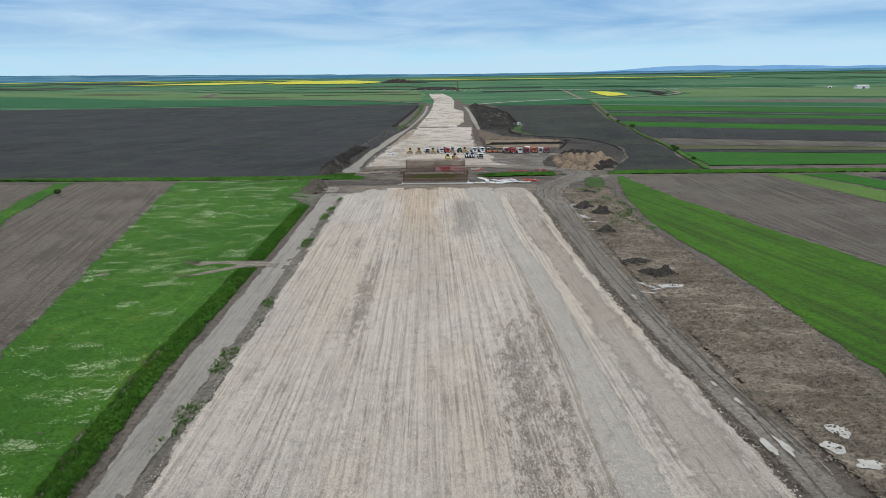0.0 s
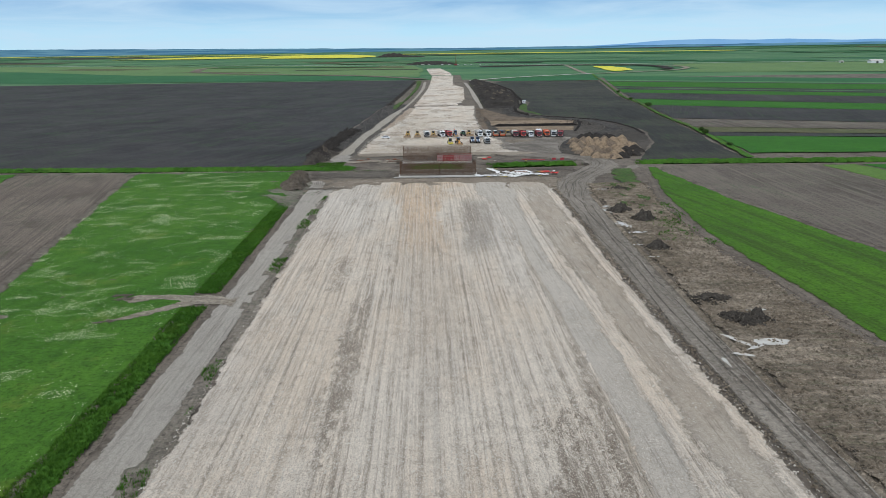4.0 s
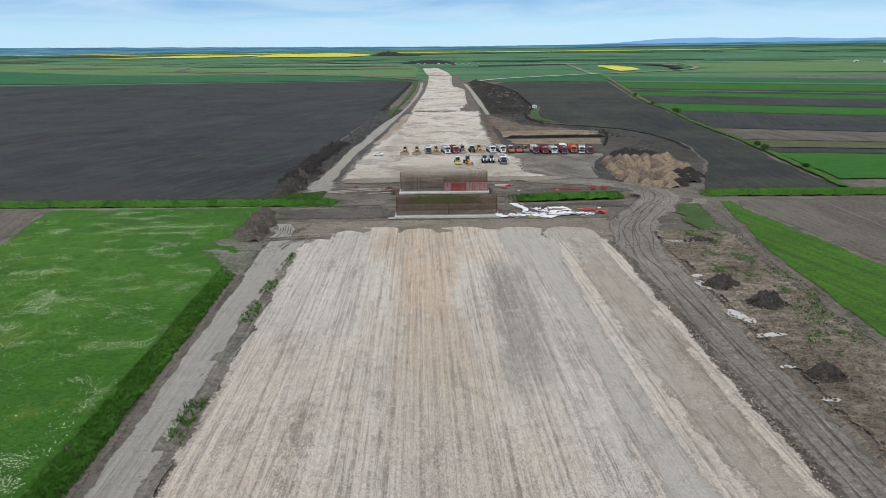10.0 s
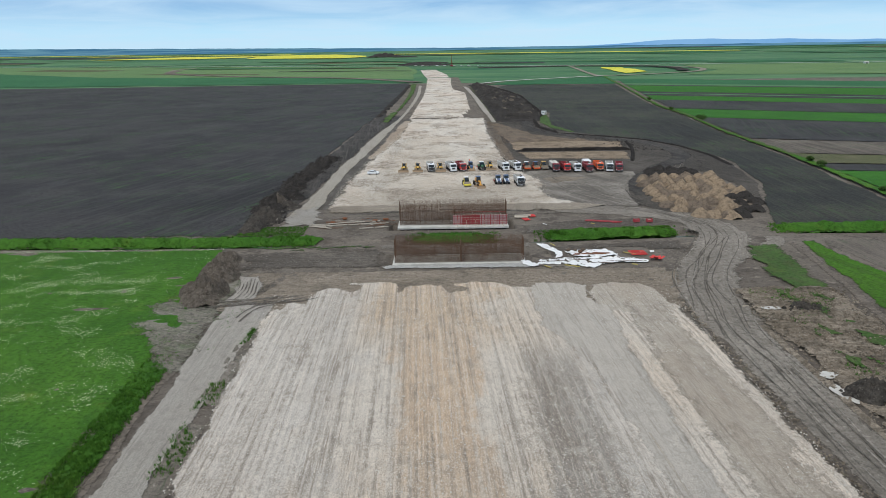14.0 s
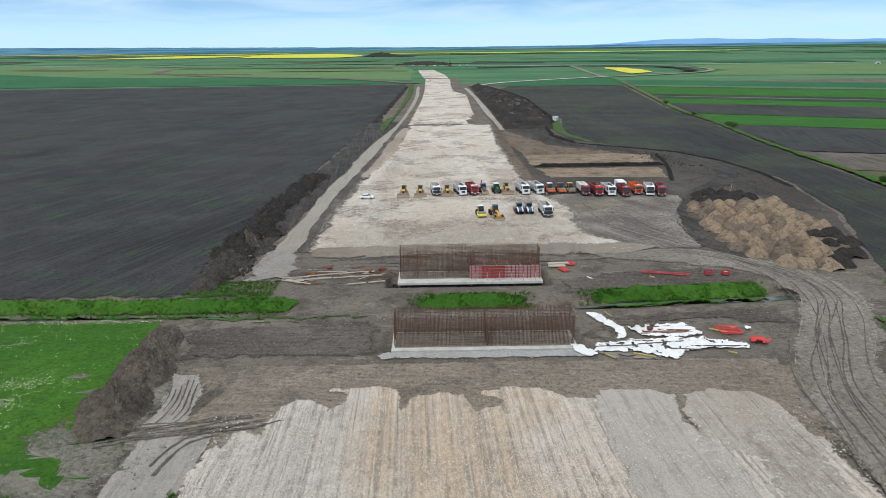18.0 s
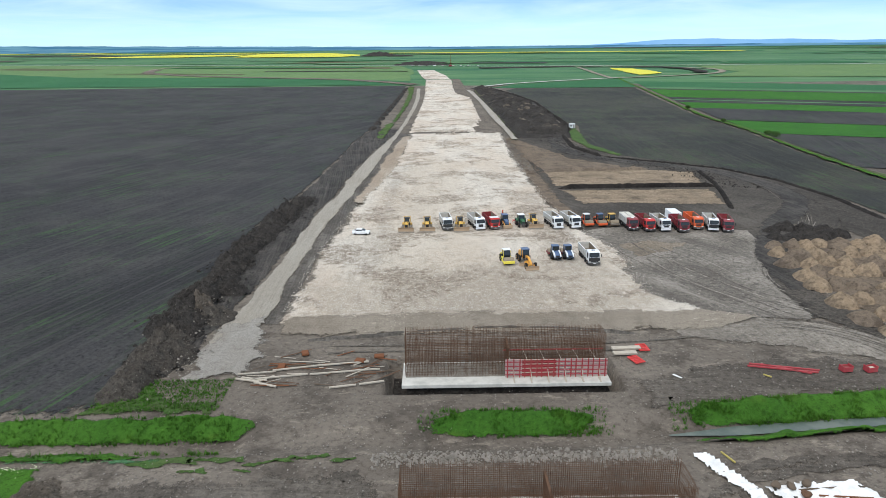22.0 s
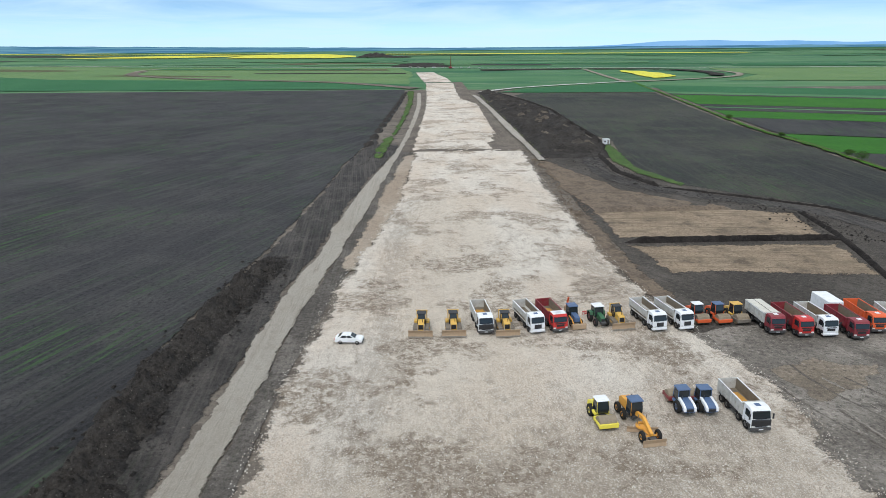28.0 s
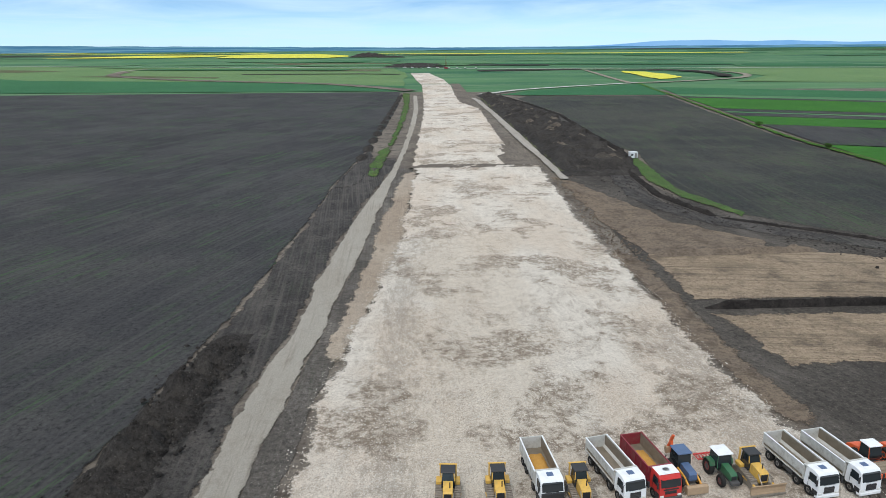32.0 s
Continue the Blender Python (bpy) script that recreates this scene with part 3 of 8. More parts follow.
def strip(name, left, right, y0, y1, z, material, label, category, dy=1.0, dx=1.5, jag=0.5, bumps=0.05, skirt=0.35, relief=None, jag2=None, torn=True, soft=1.8, end=1.6):
    """A sheet between two lines that run north, with ragged edges that slope to the ground."""
    rows, k = [], max(3, int((right(0.5 * (y0 + y1)) - left(0.5 * (y0 + y1))) / dx))
    sd = sum(map(ord, name)) * 0.37 + z * 11
    ny = max(2, int((y1 - y0) / dy))
    jr = jag if jag2 is None else jag2
    for j in range(ny + 1):
        y = y0 + (y1 - y0) * j / ny
        a = left(y) + jag * (1.6 * nz(0, y, 0.09, sd) + 0.8 * nz(0, y, 0.5, sd + 3))
        b = right(y) + jr * (1.6 * nz(0, y, 0.09, sd + 7) + 0.8 * nz(0, y, 0.5, sd + 9))
        g = rise(y)
        row = [(a - skirt, y, g - 0.15)]
        rim = min(soft, 0.4 * (b - a))
        for i in range(-1, k + 2):
            x = a if i < 0 else b if i > k else a + rim + (b - a - 2 * rim) * i / k
            hgt = relief(x, y) if relief else bumps * fractal(x, y, 0.22, 4, sd)
            row.append((x, y, g + z + hgt))
        row.append((b + skirt, y, g - 0.15))
        rows.append(row)
    for tip, s in ((0, -skirt), (-1, skirt)):
        rows.insert(0 if tip == 0 else len(rows), [(x, y + s, rise(y) - 0.15) for x, y, q in rows[tip]])
    me = grid_mesh(name, rows, material)
    if torn:
        w, n = len(rows[0]), len(rows)
        fade = [1.0 - min(1.0, max(0, min(j - 1, n - 2 - j)) * (y1 - y0) / ny / end) for j in range(n)]
        mark_edge(me, [1.0 if i < 2 or i > w - 3 else fade[j] for j in range(n) for i in range(w)])
    return structure(name, me, label, category)


def outline(corners, step, jag, seed, closed=True):
    pts, n = [], len(corners)
    for i in range(n if closed else n - 1):
        (ax, ay), (bx, by) = corners[i], corners[(i + 1) % n]
        d = math.hypot(bx - ax, by - ay)
        k = max(1, int(d / step))
        nx, ny = -(by - ay) / max(d, 1e-6), (bx - ax) / max(d, 1e-6)
        for j in range(k):
            x, y = ax + (bx - ax) * j / k, ay + (by - ay) * j / k
            o = jag * (1.5 * nz(x, y, 0.35 / step, seed) + 0.7 * nz(x, y, 1.1 / step, seed + 5)) if j or jag > 0.4 else 0
            pts.append((x + nx * o, y + ny * o))
    return pts


def patch(name, corners, z, material, label, category, step=3.0, jag=0.6, skirt=0.3, thick=0.3, plain_z=False, rim=1.2):
    """A flat piece of land with an uneven outline, laid on the rising plain."""
    pts = outline(corners, step, jag, sum(map(ord, name)) * 0.61 + corners[0][0])
    n = len(pts)
    area = sum(pts[i][0] * pts[(i + 1) % n][1] - pts[(i + 1) % n][0] * pts[i][1] for i in range(n))
    sgn = 1 if area > 0 else -1
    inner = []
    for i in range(n):
        (ax, ay), (bx, by) = pts[i - 2], pts[(i + 2) % n]
        d = math.hypot(bx - ax, by - ay) or 1.0
        inner.append((pts[i][0] - sgn * (by - ay) / d * rim, pts[i][1] + sgn * (bx - ax) / d * rim))
    bm = bmesh.new()
    zz = lambda y: z + (0 if plain_z else rise(y))
    top = [bm.verts.new((x, y, zz(y))) for x, y in inner]
    out = [bm.verts.new((x, y, zz(y) - 0.01)) for x, y in pts]
    edges = [bm.edges.new((top[i], top[(i + 1) % n])) for i in range(n)]
    bmesh.ops.triangle_fill(bm, use_beauty=True, use_dissolve=False, edges=edges)
    for i in range(n):
        bm.faces.new((top[i], out[i], out[(i + 1) % n], top[(i + 1) % n]))
    for f in bm.faces:
        f.normal_update()
        if f.normal.z < 0:
            f.normal_flip()
    me = bpy.data.meshes.new(name)
    bm.to_mesh(me)
    bm.free()
    me.materials.append(material)
    mark_edge(me, [0.0] * n + [1.0] * n)
    return structure(name, me, label, category)


def ribbon(name, centre, width, z, material, label, category, jag=0.4, crown=0.0, step=2.0, skirt=0.4):
    """A winding track along a centre line."""
    pts = []
    for i in range(len(centre) - 1):
        p0, p1, p2, p3 = (Vector(centre[max(0, min(len(centre) - 1, k))]) for k in (i - 1, i, i + 1, i + 2))
        k = max(2, int((p2 - p1).length / step))
        for j in range(k):
            t = j / k
            pts.append(0.5 * (2 * p1 + (p2 - p0) * t + (2 * p0 - 5 * p1 + 4 * p2 - p3) * t * t + (3 * p1 - p0 - 3 * p2 + p3) * t ** 3))
    pts.append(Vector(centre[-1]))
    rows, sd = [], sum(map(ord, name)) * 0.23 + centre[0][0]
    for i, p in enumerate(pts):
        d = (pts[min(i + 1, len(pts) - 1)] - pts[max(i - 1, 0)]).normalized()
        nrm = Vector((d.y, -d.x))
        w0 = width * 0.5 + jag * (1.5 * nz(p.x, p.y, 0.12, sd) + 0.7 * nz(p.x, p.y, 0.6, sd))
        w1 = width * 0.5 + jag * (1.5 * nz(p.x, p.y, 0.12, sd + 4) + 0.7 * nz(p.x, p.y, 0.6, sd + 4))
        row = []
        for o, dz in ((-w0 - skirt, -0.15 - z), (-w0, 0), (-0.5 * w0, crown), (0, crown), (0.5 * w1, crown), (w1, 0), (w1 + skirt, -0.15 - z)):
            q = p + nrm * o
            row.append((q.x, q.y, rise(q.y) + z + dz))
        rows.append(row)
    me = grid_mesh(name, rows, material)
    n = len(rows)
    mark_edge(me, [1.0 if i in (0, 1, 5, 6) or j in (0, n - 1) else 0.0 for j in range(n) for i in range(7)])
    return structure(name, me, label, category)


# ---- the ground: one sheet to the horizon ----
DITCH = [(-900, 320), (-400, 298), (-200, 291), (-80, 286), (-36, 286), (4, 286.6), (13, 287.3), (29, 288.8), (46, 290), (75, 291.5), (190, 288), (500, 280), (900, 270)]
ditch_y = lerp_table(DITCH)


def ditch_depth(x):
    d = 1.35
    if 49 < x < 70:
        d *= min(1, max(0, abs(x - 59.5) - 7.0) / 3.5)
    if -40 < x < -18:
        d *= 0.45
    return d


def ground_z(x, y):
    z = rise(y)
    o = abs(y - ditch_y(x))
    if o < 4.2:
        z -= ditch_depth(x) * (0.5 + 0.5 * math.cos(math.pi * min(1, max(0, (o - 0.7) / 3.5))))
    # excavations round the two footings
    for x0, x1, y0, y1, d in ((-23.6, 7.2, 295.9, 305.5, 2.8), (-22.2, 8.0, 267.2, 275.8, 0.75)):
        e = min(x - x0, x1 - x, y - y0, y1 - y)
        if e > -0.2:
            z -= d * min(1, max(0, e / 0.5 + 0.4))
    return z


ground_m = Mat("open_plain", 0.95)
gm = ground_m
near_a = gm.mix(gm.ramp(gm.noise(0.03, 5, 0.6), 0.36, 0.66), (0.135, 0.115, 0.096), (0.185, 0.160, 0.134))
near_a = gm.mix(gm.ramp(gm.noise(0.14, 7, 0.75), 0.47, 0.62, 0, 0.85), near_a, (0.082, 0.070, 0.059))
near_a = gm.mix(gm.ramp(gm.noise(0.3, 7, 0.8, gm.coords(0.5, 1.3, 1, 8)), 0.54, 0.66, 0, 0.7), near_a, (0.29, 0.25, 0.205))
near_a = gm.mix(gm.ramp(gm.noise(1.3, 8, 0.8), 0.46, 0.68, 0, 0.7), near_a, (0.050, 0.042, 0.035))
near_a = gm.mix(gm.math("MULTIPLY", gm.ramp(gm.voronoi(1.9), 0.05, 0.16, 1, 0), gm.ramp(gm.noise(0.4), 0.45, 0.6, 0, 0.6)), near_a, (0.50, 0.46, 0.40))
fv = gm.coords(0.0011, 0.0042, 1, -12)
cells = gm.voronoi(1.0, fv, "Color")
# far greens lean blue: haze over the plain is put into the colour
far_hazed = gm.mix(gm.ramp(gm.noise(0.004, 4, 0.5), 0.35, 0.65), (0.045, 0.130, 0.066), (0.092, 0.190, 0.092))
far_hazed = gm.mix(0.35, far_hazed, gm.mix(gm.ramp(gm.noise(1.0, 0, 0.5, cells), 0.42, 0.58), (0.022, 0.088, 0.050), (0.082, 0.178, 0.072)))
far_hazed = gm.mix(gm.ramp(gm.noise(0.02, 5, 0.7, gm.coords(0.25, 1.6)), 0.52, 0.68, 0, 0.75), far_hazed, (0.135, 0.215, 0.120))
far_hazed = gm.mix(gm.ramp(gm.noise(0.05, 4, 0.7, gm.coords(0.12, 2.0, 1, 4)), 0.58, 0.66, 0, 0.7), far_hazed, (0.22, 0.26, 0.165))
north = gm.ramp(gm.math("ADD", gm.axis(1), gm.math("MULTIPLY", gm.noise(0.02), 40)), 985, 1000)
GROUND = gm.done(gm.mix(north, near_a, far_hazed), gm.math("ADD", gm.noise(1.2, 6, 0.75), gm.noise(0.3, 5, 0.7)), 0.25, 0.7)


def spaced(*stretches):
    out = []
    for a, b, s in stretches:
        out += list(np.arange(a, b, s))
    return [float(v) for v in out] + [stretches[-1][1]]


gx = spaced((-4200, -1000, 200), (-1000, -200, 40), (-200, -60, 5), (-60, -24, 1.5), (-24, 9, 0.5), (9, 80, 1.5), (80, 200, 5), (200, 1000, 40), (1000, 4200, 200))
gy = spaced((-400, 60, 20), (60, 262, 4), (262, 308, 0.5), (308, 640, 6), (640, 1400, 20), (1400, 3700, 60))
rows = [[(x, y, ground_z(x, y) - (0.02 if not 240 < y < 330 else 0) + (0.06 * fractal(x, y, 0.45, 4, 2) - 0.06 if 245 < y < 700 and -56 < x < 62 else -0.05 if 292 < y < 700 else 0)) for x in gx] for y in gy]
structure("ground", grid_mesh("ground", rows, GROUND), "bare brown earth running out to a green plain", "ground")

# the far skyline: hills and far land as glowing strips, haze painted in
hill_m = Mat("glowing_hazy_hills", 1.0)
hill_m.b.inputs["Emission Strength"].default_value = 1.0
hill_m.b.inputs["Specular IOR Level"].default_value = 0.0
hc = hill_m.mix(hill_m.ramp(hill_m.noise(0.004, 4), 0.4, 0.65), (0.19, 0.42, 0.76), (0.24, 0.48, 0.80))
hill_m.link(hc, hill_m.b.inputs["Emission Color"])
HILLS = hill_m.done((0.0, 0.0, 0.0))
# a self-lit blue band stands for haze over the farthest land and woods
rim_m = Mat("glowing_far_haze", 1.0)
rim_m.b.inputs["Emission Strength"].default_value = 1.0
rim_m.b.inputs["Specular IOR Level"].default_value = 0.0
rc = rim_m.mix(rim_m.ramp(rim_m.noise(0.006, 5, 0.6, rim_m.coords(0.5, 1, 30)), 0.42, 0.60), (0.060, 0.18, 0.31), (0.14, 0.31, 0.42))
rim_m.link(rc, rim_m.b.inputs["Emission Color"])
RIM_HAZE = rim_m.done((0.0, 0.0, 0.0))


def skyline(name, y, x0, x1, step, height, material, label):
    lo, hi = [], []
    for k in range(int((x1 - x0) / step) + 1):
        x = x0 + k * step
        hi.append((x, y, height(x)))
        lo.append((x, y, rise(3600) - 6))
    tagged(new(name, grid_mesh(name, [lo, hi], material, False)), label, "distance", "", "structure")


def hill_height(x):
    ramp = min(1, max(0, (x - 480) / 900))
    ramp = ramp * ramp * (3 - 2 * ramp)
    return rise(3700) + 8 + ramp * (24 + 5 * fractal(x, 0, 0.003, 4, 3) + 7 * math.sin((x - 700) * 0.0031))


skyline("backdrop_hills", 3690, 400, 3600, 20, hill_height, HILLS, "low far hills as a strip glowing haze blue")
skyline("backdrop_haze", 3680, -3500, 3500, 10, lambda x: rise(3700) + 12.5 + 25 * min(1, max(0, -x / 2300)) + 2.2 * fractal(x, 0, 0.008, 4, 8), RIM_HAZE, "glowing blue band for hazy far land and woods")

# ---- south of the ditch ----
pad_l = lerp_table([(-120, -29), (61, -33), (114, -35), (164, -37.3), (244, -40.5), (260, -41)])
pad_r = lerp_table([(-120, 38), (60, 35), (84, 33.2), (112, 31.3), (161, 29.6), (251, 29.5)])
haul_l = lerp_table([(-120, -33), (60, -39), (88, -41.7), (124, -43), (164, -44.6), (251, -49)])
haul_r = lerp_table([(-120, -30.5), (60, -35.3), (85, -36.5), (114, -37.6), (164, -40), (205, -41.6), (226, -41.3), (248, -40.4)])
mud_r = lerp_table([(-120, 46), (63, 41), (83, 38.7), (117, 37.7), (166, 37.7), (250, 40)])
spoil_r = lerp_table([(-120, 60), (85, 60), (124, 60), (149, 57), (180, 54.5), (201, 54.5), (210, 56), (233, 57.5), (256, 62), (280, 65.5)])
green_rr = lerp_table([(-120, 140), (60, 116), (143, 96), (184, 87), (230, 78), (277, 73)])
field_ll = lerp_table([(-120, -30), (60, -62), (102, -75), (115, -78), (166, -91), (277, -119)])

# ragged north lip of the roadbed: tongues of spread gravel
for k, pts in enumerate(([(-40.6, 236), (-39.2, 243.5), (-38.3, 247), (-37, 248), (-34.7, 246.9), (-34.9, 249.3), (-34.2, 253), (-32.1, 254.9), (-29.6, 254.6), (-27, 252.4), (-25.6, 249.5), (-25, 236)],
            [(-30, 236), (-28.4, 250.6), (-26, 255.1), (-28.9, 256.5), (-27.3, 257.7), (-21.9, 258), (-18.9, 256.8), (-18.5, 251.7), (-16.9, 255.8), (-13.8, 256.2), (-10.6, 255.5), (-8.6, 251.0), (-7.6, 236)],
            [(-12.6, 236), (-11.8, 250.8), (-7.1, 252.5), (-6.6, 253.6), (-9.1, 255), (-8.5, 256.3), (-4.9, 257.2), (-0.5, 256.9), (2.1, 254.3), (7.4, 253.6), (7.8, 236)])):
    patch("gravel_tongue", pts, 0.16 + 0.008 * k, PAD, "ragged tongue of gravel spread on the earth", "road", 0.7, 0.4)
patch("grey_spread", [(4.4, 236), (4.4, 245), (5.2, 254.5), (8, 256.4), (13, 256.2), (16.2, 254.6), (15.2, 248), (18, 242.6), (21, 236)], 0.19, LANE, "grey compacted end of the lane", "road", 0.7, 0.4)
patch("shoulder_spread", [(18, 236), (14.6, 248), (16.2, 254.5), (20.5, 256), (25.6, 255.2), (28.2, 252), (28.6, 246.8), (28.4, 236)], 0.205, LANE_BROWN, "brown gravel end of the shoulder", "road", 0.7, 0.4)


def run_out(x, y):
    """The roadbed thins out at its north end."""
    q = min(1, max(0, (y - 228) / 18))
    return 0.09 * fractal(x, y, 0.22, 4, 7) * (1 - 0.6 * q) - 0.42 * q * q * (3 - 2 * q)


strip("gravel_road_south", pad_l, pad_r, -100, 245.5, 0.55, PAD, "wide pale gravel roadbed, rolled and rutted lengthwise", "road", 1.0, 1.6, 0.5, 0.10, 0.9, run_out, soft=1.5, end=2.0)
lane_l = lerp_table([(-100, 16), (60, 16), (98, 15.6), (119, 15.6), (136, 14), (163, 12.5), (175, 12), (204, 10.4), (220, 9.4), (229, 6.5), (234, 4.6), (255, 5.8)])
lane_m = lerp_table([(-100, 23), (60, 22.5), (98, 21.6), (125, 21.4), (143, 20), (165, 18), (190, 16.8), (224, 17), (242, 18)])
strip("grey_lane", lane_l, lane_m, -100, 246.2, 0.60, LANE, "smooth grey compacted lane", "road", 1.0, 1.2, 0.5, 0.06, 0.5, run_out, soft=1.6, end=1.0)
strip("brown_shoulder", lambda y: lane_m(y) + 1.0, lambda y: pad_r(y) - 1.4, -100, 246, 0.63, LANE_BROWN, "brownish gravel shoulder", "road", 1.0, 1.2, 0.6, 0.08, 0.5, run_out, soft=3.4, end=1.0)
strip("haul_track_west", haul_l, lambda y: haul_r(y) + 1.2, -100, 250, 0.12, HAUL, "grey gravel haul track", "track", 1.0, 0.8, 0.3, 0.05, 0.4, soft=1.0, end=6.0)
strip("verge_west", lambda y: haul_r(y) - 0.6, lambda y: pad_l(y) + 0.6, -100, 246, 0.06, VERGE_DIRT, "trodden brown dirt verge with scattered weeds", "verge", 0.8, 0.6, 0.3, 0.18, 0.2, soft=0.4)
strip("mud_road_east", lambda y: pad_r(y) + 0.4, mud_r, -100, 254, 0.04, MUD, "muddy rutted site road", "road", 0.8, 0.5, 0.3, 0.0, 0.3,
      lambda x, y: 0.025 * math.sin(x * 4.0 + 4 * nz(x, y, 0.05, 4)) + 0.08 * fractal(x, y, 0.3, 3, 5))


PUDDLES = ((46, 72, 1.4, 1.5, 0.24, 20), (43.3, 68.5, 1.2, 1.3, 0.24, 0), (45.4, 65, 1.3, 0.9, 0.24, 0), (38, 69, 0.5, 2.0, 0.16, 5), (36.2, 69, 0.5, 1.8, 0.14, 5), (36, 85, 0.3, 0.8, 0.14, 0), (37.2, 80, 0.3, 0.9, 0.14, 0), (35, 123, 0.25, 1.6, 0.14, 2),
           (39.6, 213.0, 1.1, 2.6, 0.24, 10), (40.2, 217.8, 1.3, 1.0, 0.24, 0), (39.6, 197.8, 1.2, 3.0, 0.24, 24), (40.8, 190.6, 2.3, 0.8, 0.24, 8), (38.4, 180.4, 1.0, 0.6, 0.24, 0), (39.2, 171.5, 1.2, 0.6, 0.24, 0), (44.0, 241.5, 1.5, 0.8, 0.24, 0),
           (44.2, 129.2, 2.3, 1.0, 0.24, 0), (39.2, 129.9, 0.5, 2.6, 0.24, 35), (38.2, 125.0, 1.5, 0.4, 0.24, -20), (41.0, 127.4, 1.9, 0.35, 0.24, 24), (47.5, 141.5, 2.0, 0.4, 0.24, 5))


def hollow(x, y):
    """1 on open ground, 0 where a puddle stands."""
    k = 1.0
    for cx, cy, rx, ry, z, hd in PUDDLES:
        if abs(y - cy) < 7 and abs(x - cx) < 7:
            r = max(rx, ry) * 0.45 + 0.55 * np.array((rx, ry))
            k = min(k, max(0.0, math.hypot((x - cx) / (r[0] + 0.9), (y - cy) / (r[1] + 0.9)) - 0.75) * 1.6)
    return min(1.0, k)


def spoil_relief(x, y):
    lump = fractal(x, y, 0.22, 5, 1.7)
    ribs = 0.16 * math.sin(y * 2.1 + 2.0 * nz(x, y, 0.1, 6) + 0.12 * x)
    ridge = abs(nz(x, y, 0.35, 21)) + 0.5 * abs(nz(x, y, 0.9, 23))
    return 0.12 + hollow(x, y) * (0.04 + 0.34 * lump + 0.55 * ridge + 1.6 * ribs * max(0, nz(x, y, 0.05, 9) + 0.25))


strip("spoil_strip_east", lambda y: mud_r(y) + 0.2, spoil_r, -40, 252, 0.04, CHURNED, "churned stony spoil beside the road", "earth", 0.6, 0.55, 0.8, 0, 0.4, spoil_relief)
for wx, wy, wr in ((50.5, 240, 3.0), (47, 232, 2.6), (53, 228, 2.4), (50, 220, 3.2), (45.5, 222, 1.8), (52, 210, 2.0), (49.5, 247, 2.2), (54.5, 246, 2.0), (52, 190, 1.6), (54, 181, 1.8)):
    patch("weed_clump", [(wx + wr * (0.8 + 0.35 * math.sin(3 * a + wx)) * math.cos(a), wy + 1.9 * wr * (0.8 + 0.3 * math.cos(2 * a + wy)) * math.sin(a)) for a in (0, 0.7, 1.4, 2.1, 2.8, 3.5, 4.2, 4.9, 5.6)], 0.48, VERGE_GREEN, "rough grass over the spoil's edge", "verge", 0.8, 0.7, 0.3, 0.3, False, 1.6)
strip("farm_track_east", lambda y: spoil_r(y) + 0.2, lambda y: spoil_r(y) + 0.4 + 2.4 * min(1, max(0, (y - 128) / 25)), 130, 281, 0.05, DIRT, "pale farm track along a wheat field", "track", 1.0, 0.8, 0.4, 0.05, 0.3)
strip("wheat_field_east", lambda y: spoil_r(y) + 0.2 + 2.4 * min(1, max(0, (y - 128) / 25)), green_rr, -100, 282, 0.09, WHEAT, "bright green field of young wheat", "field", 2.0, 2.5, 0.4, 0.06, 0.3)
patch("grass_beside_track", [(51, 258), (52, 268), (55, 279), (64, 279.5), (61, 258), (57.8, 238), (56, 214), (54.5, 203), (53, 206), (52, 222), (50.5, 240)], 0.22, VERGE_GREEN, "grass between the spoil and the farm track", "verge", 1.6, 0.9, 0.3, 0.3, False, 3.2)
strip("brown_field_east", lambda y: green_rr(y) + 0.3, lambda y: 172 - 0.145 * y, -100, 283, 0.06, BROWN_FIELD, "brown ploughed field with furrows", "field", 2.5, 3.0, 0.6, 0.06, 0.3)
strip("pale_field_east", lambda y: 172.3 - 0.145 * y, lambda y: 212 - 0.235 * y, -100, 283, 0.10, PALE_NEAR, "pale green strip of field", "field", 4.0, 4.0, 0.5, 0.05)
strip("green_field_east", lambda y: 212.3 - 0.235 * y, lambda y: 235 - 0.25 * y, -100, 283, 0.12, CROP, "narrow green crop strip", "field", 4.0, 4.0, 0.5, 0.05)
strip("dark_field_east", lambda y: 235.3 - 0.25 * y, lambda y: 620, -100, 274, 0.08, BLACK_FIELD, "dark ploughed field", "field", 6.0, 12.0, 0.5, 0.05)


def verge_height(x, y):
    """A long low mound of tall grass, tufted, that dies out at both ends."""
    u = (haul_l(y) - 1.2 - x + 3.0 * nz(x, y, 0.16, 61)) / (4.2 + 3.0 * nz(0, y, 0.09, 62))
    ends = min(1, max(0, (y - 152) / 5)) * min(1, max(0, (218 - y) / 12)) if y > 149 else min(1, max(0, (146 - y) / 5))
    bell = max(0, math.sin(math.pi * min(1, max(0, u)))) ** 0.8
    tufts = abs(nz(x, y, 0.55, 31)) * 0.9 + 0.25 * fractal(x, y, 0.5, 4, 33)
    return ends * bell * (0.30 + 0.85 * tufts) + 0.02 * nz(x, y, 0.6, 2)


